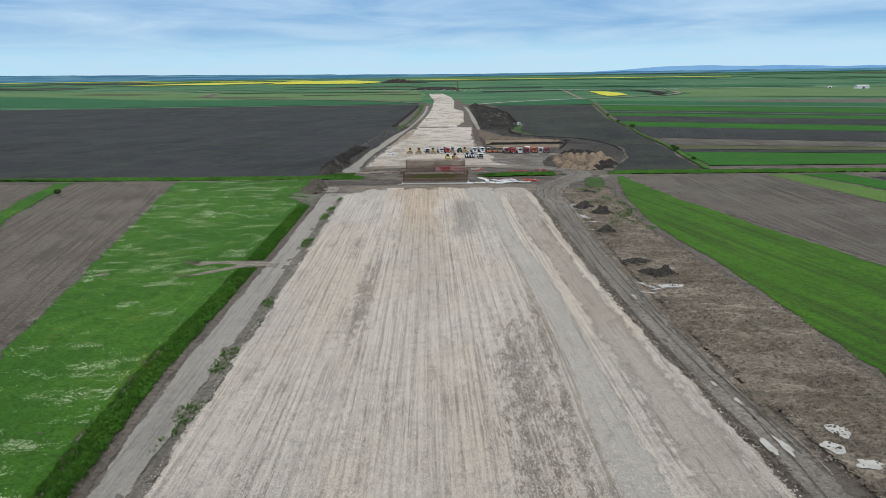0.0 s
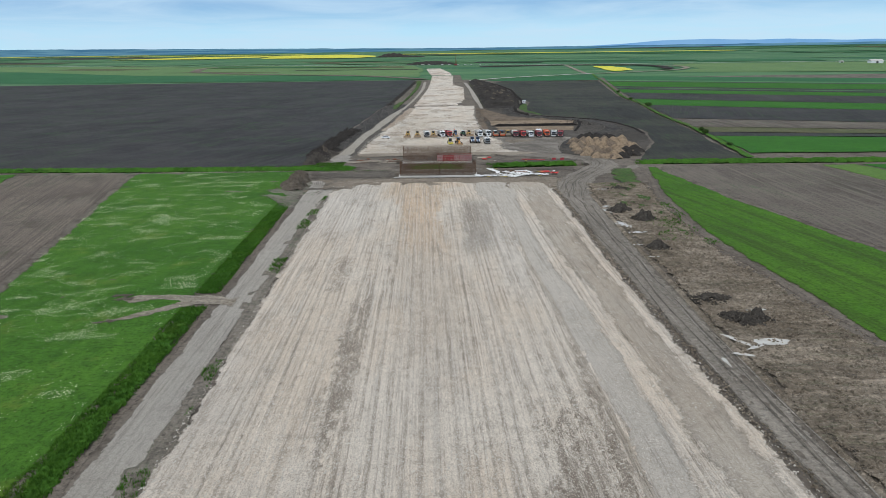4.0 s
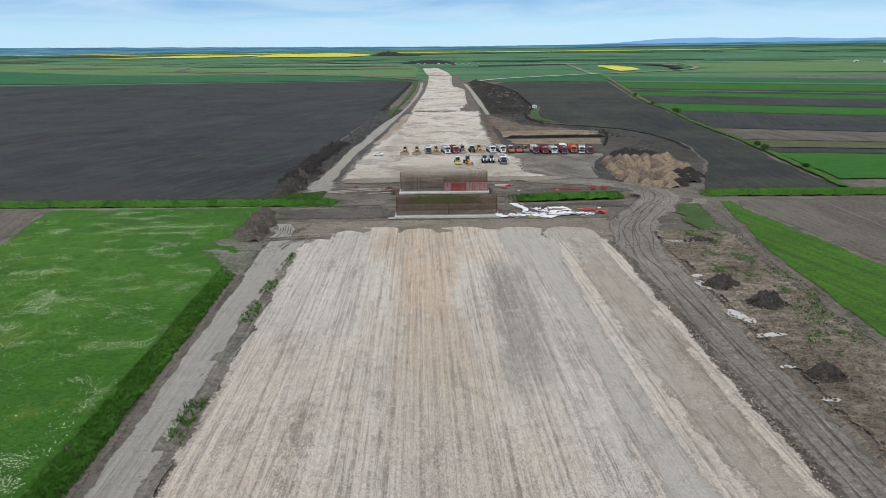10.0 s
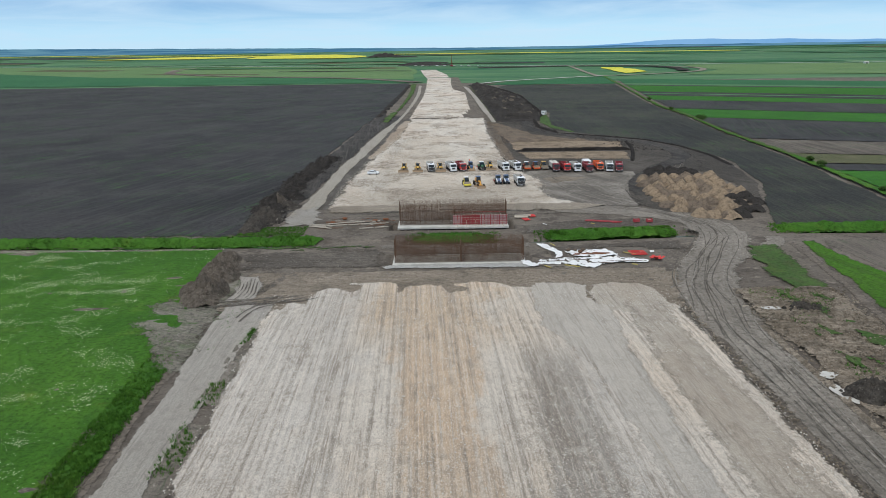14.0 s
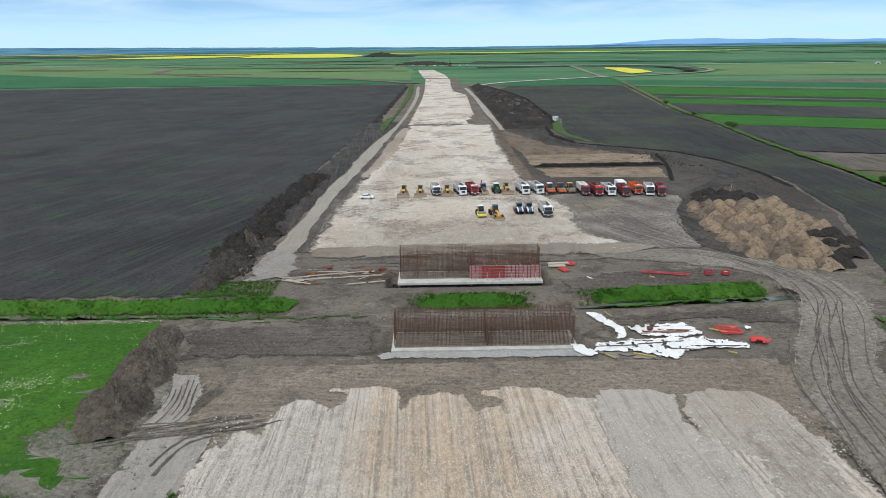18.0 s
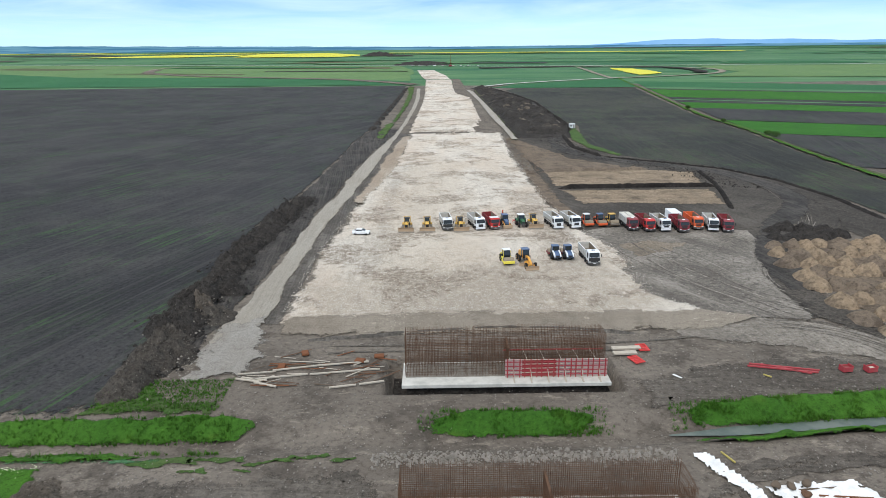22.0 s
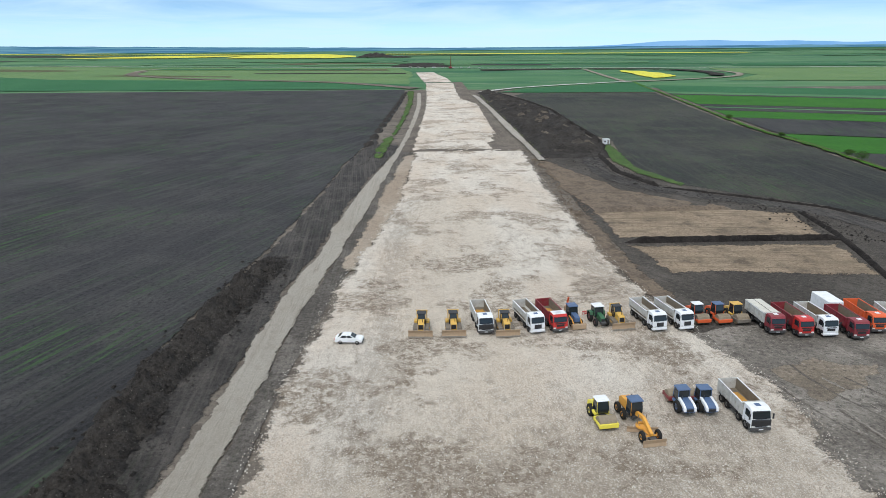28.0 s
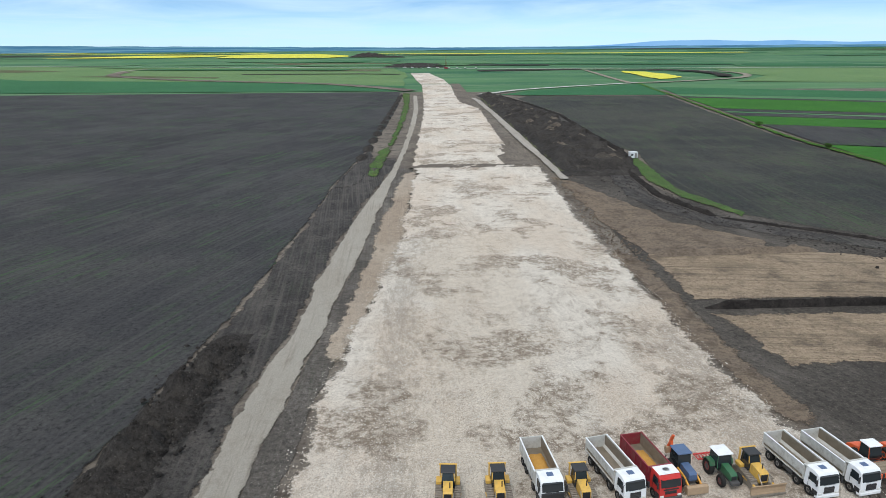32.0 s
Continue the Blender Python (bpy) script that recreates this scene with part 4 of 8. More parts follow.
strip("dirt_edge_west", lambda y: haul_l(y) - 1.9, lambda y: haul_l(y) + 0.2, -100, 250, 0.05, DIRT, "trodden dirt beside the haul track", "earth", 1.0, 0.5, 0.5, 0.03, 0.2)
for ya, yb in ((-100, 146.5), (152, 248)):
    strip("bank_verge_west", lambda y: haul_l(y) - 5.8, lambda y: haul_l(y) - 0.9, ya, yb, 0.085, BANK, "long mound of tall grass beside the haul track", "verge", 0.5, 0.4, 1.5, 0, 0.3, verge_height, 0.5)
meadow_r = lerp_table([(200, -40), (215, -45), (222, -47), (238, -49), (254, -53), (266, -57), (275, -56.6), (281, -58)])
strip("meadow_west", field_ll, lambda y: min(haul_l(y) - 4.4, meadow_r(y)), -100, 281.5, 0.06, MEADOW, "green meadow with patches of white flowers", "field", 1.6, 2.0, 0.5, 0.10, 0.3, soft=2.4)
wl_in = lerp_table([(-120, -105), (60, -118), (188, -134), (200, -140), (281, -163)])
strip("ploughed_field_west", wl_in, lambda y: field_ll(y) - 0.2, -100, 281, 0.03, BROWN_LEFT, "dry brown ploughed field", "field", 2.5, 3.0, 0.5, 0.06)
strip("grass_balk_west", lambda y: wl_in(y) - 9, wl_in, -100, 283, 0.14, MEADOW, "narrow green balk between fields", "field", 2.0, 2.0, 0.8, 0.2)
strip("ploughed_field_far_west", lambda y: -1400, lambda y: wl_in(y) - 9.2, -100, 283, 0.02, BROWN_LEFT, "brown ploughed field", "field", 8.0, 30.0, 0.5, 0.05)
# muddy gateways into the meadow
patch("muddy_gateway", [(-40.5, 150.5), (-45.3, 151.8), (-52.6, 152.5), (-59.5, 152.7), (-62.4, 149.4), (-60.1, 147.6), (-55.2, 149.2), (-51.2, 148.6), (-55.5, 144.5), (-60.2, 140.8), (-59.0, 138.6), (-53.7, 141.8), (-47.6, 146.6), (-43.6, 146.6), (-40.4, 145.0)], 0.13, GATE_DIRT, "pale muddy gateway forking into the meadow", "track", 1.0, 0.35)
for cx, cy in ((-61.6, 150.2), (-60.0, 139.8), (-62.8, 152.0)):
    patch("churned_mud", [(cx - 2.2, cy - 1.1), (cx + 1.6, cy - 1.3), (cx + 2.4, cy + 0.6), (cx - 0.6, cy + 1.5)], 0.17, STONY_DARK, "dark churned mud at the end of a wheel track", "earth", 0.6, 0.5)
apron_l = lerp_table([(220, -50), (229, -55), (239, -63), (247, -64), (253, -59), (266, -57)])
strip("muddy_apron_west", apron_l, lambda y: -45.5, 219, 266, 0.12, APRON_GREEN, "bare muddy apron at the meadow's corner, thinly grassed", "earth", 1.0, 0.8, 1.6, 0.1, 0.3, soft=7.5, end=8.0)
# the dark apron between the roadbed and the ditch
strip("earth_apron", lambda y: -50 + 0.0 * y, lambda y: 36, 243, 265.0, 0.03, APRON, "bare brown earth with tracked wheel marks", "earth", 0.6, 0.8, 1.0, 0.12, 0.4)
patch("white_scraped_mud", [(-50.7, 262.6), (-46.4, 262.2), (-44.2, 257), (-43.4, 250.5), (-45, 247.6), (-49.2, 248.2), (-49.6, 256)], 0.17, HAUL, "pale scraped mud with slewed wheel marks", "earth", 0.7, 0.4)

# winding site road to the crossing
ribbon("site_road_crossing", [(35, 236), (37, 250), (42, 264), (50, 277), (54.5, 289), (53, 301), (45, 309), (33, 314), (20, 317)], 14, 0.05, MUD, "rutted muddy site road over the ditch", "road", 0.7, 0.05)
ribbon("crossing_branch", [(42, 262), (47, 268), (56, 273), (63, 280), (66, 286)], 5, 0.03, MUD, "muddy turning loop", "road", 0.6, 0.04)

# ---- along the ditch ----
for wx, wy, wr in ((-46, 281.6, 3.2), (-40.5, 282, 2.6), (-35, 281.4, 2.2), (-43, 280, 1.4), (-31, 282.2, 1.8), (-27, 281.6, 1.2), (-37.5, 279.9, 1.0)):
    patch("weed_clump", [(wx + 1.5 * wr * (0.8 + 0.3 * math.sin(3 * a + wx)) * math.cos(a), wy + 0.42 * wr * (0.8 + 0.4 * math.cos(2 * a + wy)) * math.sin(a)) for a in (0, 0.7, 1.4, 2.1, 2.8, 3.5, 4.2, 4.9, 5.6)], 0.05, VERGE_GREEN, "ragged weeds along the ditch", "verge", 0.6, 0.5, 0.3, 0.3, False, 0.5)
patch("dark_earth_band", [(-51.5, 265.6), (-54.5, 278), (-46, 279.2), (-37, 279.2), (-24, 281), (-22.6, 276), (-22.8, 266.2), (-28, 265.4), (-40, 266.4)], 0.055, DAMP_EARTH, "dark damp earth before the ditch", "earth", 0.9, 0.7, 0.3, 0.3, False, 3.0)
patch("dark_earth_north", [(8.6, 290.5), (28, 292.6), (46, 294.6), (49, 300), (44, 304), (30, 305.5), (16, 302), (9, 298)], 0.05, DAMP_EARTH, "dark damp earth behind the ditch", "earth", 0.9, 0.8, 0.3, 0.3, False, 3.0)
patch("dark_earth_south_east", [(9.2, 270), (12, 279.5), (30, 282.6), (44, 284), (43, 276), (36, 275), (30, 278), (18, 278), (12, 273)], 0.05, DAMP_EARTH, "dark damp earth before the ditch", "earth", 0.9, 0.8, 0.3, 0.3, False, 3.0)
strip("meadow_edge_path", lambda y: -900, lambda y: -46, 281.0, 282.6, 0.10, PALE_HAZED, "strip of pale flowering grass along the ditch", "verge", 0.4, 6.0, 0.4, 0.05, 0.2)


def bank(name, x0, x1, side, label, top=0.5, material=None, out=4.6, step=0.6):
    """A grassy bank that follows the ditch; side 1 is the north."""
    cols = []
    for i in range(int((x1 - x0) / step) + 1):
        x = x0 + i * step
        taper = min(1, (i + 1) / 14, (int((x1 - x0) / step) - i + 1) / 14) * (1 + 0.4 * nz(x, 0, 0.25, x0))
        col = []
        for o, hgt in ((0.6, 0.15), (1.2, 0.35), (1.9, 0.6), (2.7, 0.85), (3.4, 1.0), (3.9, 0.9), (out, 0.0)):
            thin = min(1, (i + 1) / 12, (int((x1 - x0) / step) - i + 1) / 12) ** 0.6
            y = ditch_y(x) + side * (2.4 + (o - 2.4) * thin)
            base = ground_z(x, y)
            col.append((x, y + side * 0.9 * nz(x, y, 0.22, 3) * min(1, o / 2.5), base - (0.15 if o == out else 0) + taper * (hgt * top + 0.35 * fractal(x, y, 0.55, 4, side + 4) * (o < out))))
        cols.append(col if side > 0 else col[::-1])
    cols = [list(c) for c in zip(*cols)]
    me = grid_mesh(name, cols, material or BANK)
    n = len(cols[0])
    mark_edge(me, [max((1.0, 0.45, 0.0, 0.0, 0.0, 0.45, 1.0)[j], 1 - min(1, min(i, n - 1 - i) / 9)) for j in range(7) for i in range(n)])
    return structure(name, me, label, "bank")


bank("ditch_bank_north_west", -420, -36, 1, "overgrown grassy ditch bank", 0.65)
bank("ditch_bank_south_west", -420, -47, -1, "overgrown grassy ditch bank", 0.35)
bank("ditch_bank_middle", -20, 4, 1, "patch of tall weeds on the ditch bank", 0.7)
bank("ditch_bank_north_east", 11, 48, 1, "overgrown grassy ditch bank", 0.8)
bank("ditch_bank_low_east", 10, 47, -1, "low grassy ditch edge", 0.65, None, 4.0)
bank("ditch_bank_far_east", 68, 420, 1, "overgrown grassy ditch bank", 0.9)
bank("ditch_bank_far_south", 70, 420, -1, "overgrown grassy ditch bank", 0.4)
wv = [[(x, ditch_y(x) + o * min(1, max(0.1, (x - 9) / 9)), rise(ditch_y(x)) - 1.15) for x in np.arange(10, 52.5, 1.5)] for o in (-0.95, 0.95)]
structure("water", grid_mesh("water", wv, WATER), "narrow still water in the ditch", "water")

# ---- north of the ditch ----
black_r = lerp_table([(280, -57.5), (300, -58.5), (345, -60.5), (371, -62), (398, -60.3), (418, -58.2), (438, -57.2), (481, -55.8), (533, -55.2), (594, -51.2), (694, -46.9), (829, -45), (990, -48.5)])
lot_l = lerp_table([(310, -43.5), (325, -42.8), (356, -42.8), (377, -41.7), (402, -40), (432, -36.4), (466, -33.4), (541, -30.9), (570, -30.5)])
lot_r = lerp_table([(310, 21), (315, 27), (319, 33), (322, 27.5), (330, 22.2), (350, 23), (357, 22.6), (371, 19.9), (387, 16.8), (410, 15.2), (438, 15.4), (482, 14.8), (537, 17), (570, 18.5)])
hauln_l = lerp_table([(296, -53), (305, -52.5), (330, -50.5), (352, -49.6), (388, -49.5), (400, -48.7), (416, -47.2), (451, -46.6), (495, -44.2), (545, -39.8), (569, -37.9), (620, -36), (708, -34.4), (803, -33.7), (950, -36.3)])
hauln_r = lerp_table([(296, -45), (310, -44.5), (356, -44.7), (386, -44), (402, -42.9), (422, -41.7), (461, -39.6), (521, -37.2), (555, -35.6), (610, -33.4), (692, -30.9), (803, -29.6), (928, -31.7), (950, -32.5)])
far_l = lerp_table([(566, -31), (639, -29.9), (757, -27.4), (878, -27), (1072, -28.9), (1150, -34.9), (1344, -46)])
far_r = lerp_table([(566, 17), (600, 14), (614, 12), (646, 11.7), (734, 13.2), (800, 14.2), (835, 9), (860, 3.5), (940, 2.8), (1067, 4.8), (1110, 2.4), (1182, -0.3), (1270, -10), (1356, -17.5)])


def lot_relief(x, y):
    q = 1 - min(1, max(0, (y - 312) / 9))
    return 0.08 * fractal(x, y, 0.22, 4, 9) - 0.34 * q * q * (3 - 2 * q)


strip("gravel_road_north", lot_l, lot_r, 314, 571, 0.40, PAD_NORTH, "wide pale crushed-stone roadbed where machines are parked", "road", 1.0, 1.5, 0.8, 0.10, 0.8, lot_relief, soft=3.2, end=5.0)
strip("brown_lot_end", lambda y: lot_l(y) + 1.0, lambda y: lot_r(y) + 4 - 0.8 * abs(y - 318), 312.5, 323.5, 0.425, LOT_END, "brown trodden gravel at the end of the roadbed", "road", 0.8, 1.5, 0.8, 0.1, 0.3, lot_relief, soft=3.0, end=4.5)
strip("gravel_road_distant", far_l, far_r, 566, 846, 0.40, PAD_NORTH, "pale gravel roadbed running north", "road", 2.0, 2.0, 0.7, 0.10, 0.8)
strip("gravel_road_far", far_l, far_r, 840, 1090, 0.42, PAD_NORTH, "pale gravel roadbed running on north", "road", 3.0, 3.0, 0.7, 0.10, 0.8)
strip("gravel_road_bend", far_l, far_r, 1096, 1356, 0.55, PAD_NORTH, "far pale bend of the roadbed", "road", 4.0, 3.0, 0.7, 0.0, 0.8)
strip("brown_road_shoulder", lambda y: far_r(y) - 1.5, lambda y: 16.5 - 0.006 * max(0, y - 900), 790, 1100, 0.36, DIRT, "brown earth shoulder of the unfinished roadbed", "earth", 3.0, 1.5, 0.6, 0.1, 0.5)
strip("dark_gutter_west", lambda y: hauln_r(y) - 0.5, lambda y: lot_l(y) + 0.8, 318, 566, 0.04, GUTTER, "dark mud gutter between the tracks", "earth", 1.0, 0.5, 0.4, 0.10, 0.2, soft=0.5)
strip("brown_lot_edge", lambda y: hauln_r(y) + 0.6, lambda y: lot_l(y) + 3.4, 400, 562, 0.30, TAN_EDGE, "tan sandy edge of the roadbed", "road", 1.0, 0.8, 0.8, 0.12, 0.6, soft=3.0, end=14.0)
strip("haul_track_north", hauln_l, hauln_r, 301, 940, 0.14, HAUL_NORTH, "olive-grey gravel haul track", "track", 1.0, 0.7, 0.5, 0.05, 0.4, soft=0.9, end=16.0)
strip("earth_seam", lambda y: -32.5, lambda y: 20, 562, 573, 0.43, DIRT, "brown earth seam across the roadbed", "earth", 0.8, 1.4, 0.8, 0.1, soft=2.5, end=3.5)
patch("earth_patch_on_road", [(4, 568), (19, 566), (18.5, 592), (15.8, 640), (13.5, 636), (12, 616), (9, 624), (8, 608), (6, 612), (7, 598), (3, 588)], 0.56, DIRT, "bare brown patch in the gravel", "earth", 2.0, 0.8)
strip("side_track_east", lerp_table([(530, 19.4), (580, 19.4), (648, 17.9), (755, 18), (865, 15.6), (900, 14)]), lerp_table([(530, 23), (572, 23), (648, 23.4), (755, 22.5), (876, 20.2), (900, 17.5)]), 538, 900, 0.45, HAUL, "pale side track", "track", 2.0, 1.0, 0.4, 0.05, 0.4, soft=1.0)
for va, vb in ((546, 622), (618, 962)):
    strip("green_verge_distant", lerp_table([(544, -47), (575, -46.8), (611, -46), (622, -43), (666, -42.4), (743, -41.9), (855, -42.5), (965, -47)]), lerp_table([(544, -41.6), (585, -41), (631, -39.4), (708, -37.5), (804, -36.2), (965, -38.4)]), va, vb, 0.3, VERGE_GREEN, "weedy grass verge beside the haul track", "verge", 1.5, 0.8, 1.0, 0.6, end=8.0)
patch("black_lot_edge", [(-56, 530), (-49, 532), (-46.5, 545), (-46.5, 575), (-48, 610), (-51, 606)], 0.2, MARGIN, "black muddy strip beside the haul track", "earth", 2.0, 0.8)
strip("mud_margin_west", lambda y: black_r(y) - 1.0, lambda y: hauln_l(y) + 0.6, 303, 590, 0.05, MARGIN, "dark muddy margin with tyre tracks", "earth", 1.0, 0.6, 0.6, 0.0, 0.3,
      lambda x, y: 0.04 * math.sin(x * 3.2 + 5 * nz(x, y, 0.04, 4)) + 0.1 * fractal(x, y, 0.3, 3, 5))
patch("gravel_fan_west", [(-53, 319), (-44.5, 323), (-41, 309), (-43, 300), (-52, 299)], 0.17, FAN, "pale spilled gravel fan at the end of the haul track", "earth", 0.8, 0.7, rim=3.4)
strip("black_field_west", lambda y: -1500, black_r, 289.6, 985, 0.12, BLACK_FIELD, "vast black ploughed field with faint green sprouts", "field", 6.0, 14.0, 0.5, 0.05, 0.4)
patch("grassy_corner_west", [(-62, 291), (-44, 291), (-44, 294), (-51, 296), (-56, 303), (-58, 299)], 0.14, VERGE_GREEN, "weedy grass corner", "verge", 1.2, 0.6, rim=2.4)
patch("black_field_east", [(70, 295), (113, 295), (118, 345), (126, 400), (132, 476), (143, 562), (148, 643), (165, 762), (186, 905), (66, 918), (52, 890), (64, 760), (58, 640), (62, 592),
                           (56, 556), (51, 515), (57, 488), (72, 472), (85, 459), (95, 436), (99, 405), (99, 385), (90, 345), (79, 318)], 0.10, EAST_FIELD, "dark olive ploughed field with sprouting rows", "field", 5.0, 0.8)
patch("green_wedge", [(56, 586), (60, 584), (56.5, 552), (53.5, 520), (60, 490), (57, 485), (49.5, 508), (47.5, 535), (51, 560)], 0.24, VERGE_GREEN, "strip of rough grass by the white hut", "verge", 1.5, 0.5)
strip("dark_stockpile_strip", lerp_table([(480, 26), (545, 24), (720, 22), (930, 22)]), lerp_table([(480, 46), (545, 50), (640, 55), (750, 54), (930, 33)]), 545, 930, 0.1, DARK_SOIL,
      "long dark stockpile of topsoil", "earth", 2.5, 1.5, 1.5, 0, 0.8, lambda x, y: max(0.05, 2.0 + 2.6 * fractal(x, y, 0.12, 5, 4) + 1.2 * abs(nz(x, y, 0.3, 6))) * min(1, max(0, (x - 23) / 4)) * min(1, max(0, (y - 545) / 14)), torn=False)
ribbon("dark_site_road", [(33, 930), (48, 840), (57, 752), (54, 660), (51.5, 600), (48, 572), (41.5, 544), (38.5, 510), (44, 488), (56, 473), (70, 462), (80, 451), (87, 432), (88, 415), (83, 398), (70, 380), (60, 364), (53, 350), (50, 330)], 9, 0.10, MARGIN, "dark earth site road", "road", 0.7, 0.06, 2.5)
ribbon("pit_edge_road", [(88, 430), (86, 400), (77, 372), (60, 352), (50, 338), (48, 322), (52, 310)], 9, 0.05, YARD, "muddy site road round the heaps", "road", 0.8, 0.05)
patch("earth_yard", [(17.4, 318), (46, 318), (52, 330), (56, 350), (66, 378), (80, 372), (82, 345), (80, 322), (90, 345), (98, 385), (99, 425), (92, 462), (66, 492), (49, 512), (46, 545), (36, 548), (22, 548), (18, 450), (18, 400)], 0.04, YARD, "dark churned earth of the works yard", "earth", 3.0, 0.8)
patch("brown_earth_yard", [(18.2, 545), (25, 534), (31, 508), (38, 482), (52, 464), (50, 455), (22, 453), (18.4, 480)], 0.09, BROWN_EARTH, "brown dug earth beside the roadbed", "earth", 2.0, 1.2)
strip("brown_earth_edge", lambda y: lot_r(y) - 2.5, lambda y: lot_r(y) + 4.5, 384, 460, 0.10, BROWN_EARTH, "brown dug earth beside the roadbed", "earth", 1.0, 1.0, 1.0, 0.1, 0.3, soft=3.0, end=8.0)
strip("green_verge_east", lambda y: 22.4 - 0.004 * max(0, y - 700), lambda y: 27.5 - 0.012 * (y - 560), 552, 905, 0.35, WEEDY, "weedy verge along the side track", "verge", 2.0, 1.0, 1.0, 0.4)
patch("lot_apron_east", [(15, 374), (46, 380), (58, 372), (56, 350), (46, 332), (44, 318), (30, 318), (18, 320), (16, 360)], 0.05, YARD_MUD, "muddy grey apron with tyre tracks", "earth", 2.0, 1.0)
patch("pale_apron_patch", [(23.5, 361), (31, 364), (40, 362), (36, 358), (29, 353), (25, 352)], 0.08, APRON, "pale dusty patch", "earth", 1.5, 1.4)
patch("pit_floor_north", [(21, 455), (50, 457), (74, 450), (69, 426.5), (20.5, 427)], 0.12, TAN_SOIL, "tan subsoil floor of a shallow pit", "earth", 1.5, 0.6, rim=1.8)
patch("pit_floor_south", [(20.5, 421.5), (69, 421), (64, 398), (50, 399), (36, 402), (24, 401)], 0.12, TAN_SOIL, "tan subsoil floor of a shallow pit", "earth", 1.5, 0.8, rim=2.6)


def tyre_tracks(name, label, centre, offsets, width, z, material, wander=0.3, step=1.2):
    """Thin ruts side by side along a line, in one mesh."""
    pts = []
    for i in range(len(centre) - 1):
        p0, p1, p2, p3 = (Vector(centre[max(0, min(len(centre) - 1, k))]) for k in (i - 1, i, i + 1, i + 2))
        k = max(2, int((p2 - p1).length / step))
        for j in range(k):
            t = j / k
            pts.append(0.5 * (2 * p1 + (p2 - p0) * t + (2 * p0 - 5 * p1 + 4 * p2 - p3) * t * t + (3 * p1 - p0 - 3 * p2 + p3) * t ** 3))
    verts, faces, edge = [], [], []
    for oi, o in enumerate(offsets):
        first = random.randint(0, max(0, len(pts) // 4))
        last = len(pts) - random.randint(0, max(0, len(pts) // 4))
        base = len(verts)
        for i in range(first, last):
            p = pts[i]
            d = (pts[min(i + 1, len(pts) - 1)] - pts[max(i - 1, 0)]).normalized()
            nrm = Vector((d.y, -d.x))
            w = width * (0.8 + 0.5 * nz(p.x, p.y, 0.3, o))
            c = o + wander * nz(p.x, p.y, 0.05, o * 3 + 1)
            for q, e in ((-w, 1.0), (0, 0.15), (w, 1.0)):
                v = p + nrm * (c + q)
                verts.append((v.x, v.y, rise(v.y) + z + (0.006 if q == 0 else 0) + 0.003 * (oi % 4)))
                edge.append(e)
        n = (len(verts) - base) // 3
        for k in range(n - 1):
            a = base + 3 * k
            faces += [(a, a + 1, a + 4, a + 3), (a + 1, a + 2, a + 5, a + 4)]
    me = mesh_of(name, verts, faces, material)
    mark_edge(me, edge)
    return structure(name, me, label, "tyre tracks")


random.seed(13)
road_line = [(33, 205), (32.6, 226), (33.2, 235), (34.8, 243.5), (36.6, 253), (40.2, 262.3), (44.9, 271.3), (50.4, 280.5), (53.5, 288.1), (53.8, 296.8), (50.4, 304.9), (43.8, 314), (30, 318)]
tyre_tracks("wheel_ruts_crossing", "dark wet wheel ruts over the crossing", road_line, [-4.4, -2.4, -1.5, -0.8, -0.3, 0.3, 0.8, 1.3, 2.6, 4.6], 0.25, 0.15, RUT_DARK, 2.4)
tyre_tracks("rut_crests_crossing", "dry pale crests between wheel ruts", road_line, [-3.4, -2.8, -1.8, -0.1, 1.6, 3.6, 5.2], 0.22, 0.15, RUT_PALE, 2.4)
scrape_line = [(-57, 245), (-52, 246.3), (-48.4, 247.3), (-42.7, 247.9), (-38.6, 249.2), (-32.8, 250.1)]
tyre_tracks("scraped_ruts_west", "dark skid ruts across the end of the haul track", scrape_line, [-1.7, -1.2, -0.6, -0.2, 0.4, 1.0], 0.30, 0.21, RUT_DARK, 2.0)
tyre_tracks("turning_ruts_west", "dark turning ruts off the haul track", [(-44.4, 238), (-43.8, 242), (-42.4, 245.3), (-39.4, 246.8), (-35.8, 249)], [-0.7, 0.3], 0.4, 0.22, RUT_DARK, 0.6)
for k in range(6):
    tyre_tracks("slewed_rut", "dark slewed wheel mark in scraped mud", [(-49.4 + 0.75 * k, 248.6 + 0.3 * (k % 2)), (-48.6 + 0.75 * k, 252), (-48.4 + 0.6 * k, 256), (-49.8 + 0.75 * k, 261.5)], [0.0], 0.26, 0.21 + 0.004 * k, RUT_DARK, 0.8, 0.8)
mud_line = [(39, 20), (37.6, 64), (35.8, 90), (34.6, 117), (33.7, 166), (34, 205), (35, 240)]
tyre_tracks("wheel_ruts_east", "dark wet wheel ruts in the site road", mud_line, [-2.0, 0.1, 1.7], 0.34, 0.11, RUT_DARK, 1.0)
tyre_tracks("rut_crests_east", "pale dry crests in the site road", mud_line, [-1.2, 0.9, 2.4], 0.3, 0.11, RUT_PALE, 1.0)
lot_line = [(52, 312), (44, 320), (36, 334), (30, 350), (27, 366)]
tyre_tracks("wheel_ruts_yard", "dark wheel ruts across the muddy apron", lot_line, [-5.5, -2.4, 0.4, 4.0], 0.42, 0.075, RUT_DARK, 3.5)
tyre_tracks("rut_crests_yard", "pale dusty wheel marks across the apron", lot_line, [-3.4, 1.4, 5.4], 0.5, 0.075, RUT_PALE, 3.5)
heap_line = [(56, 306), (50, 322), (49, 338), (58, 353), (74, 376), (85, 402), (87, 430), (79, 452), (56, 473), (43, 490), (39, 512), (42, 546), (48, 575)]
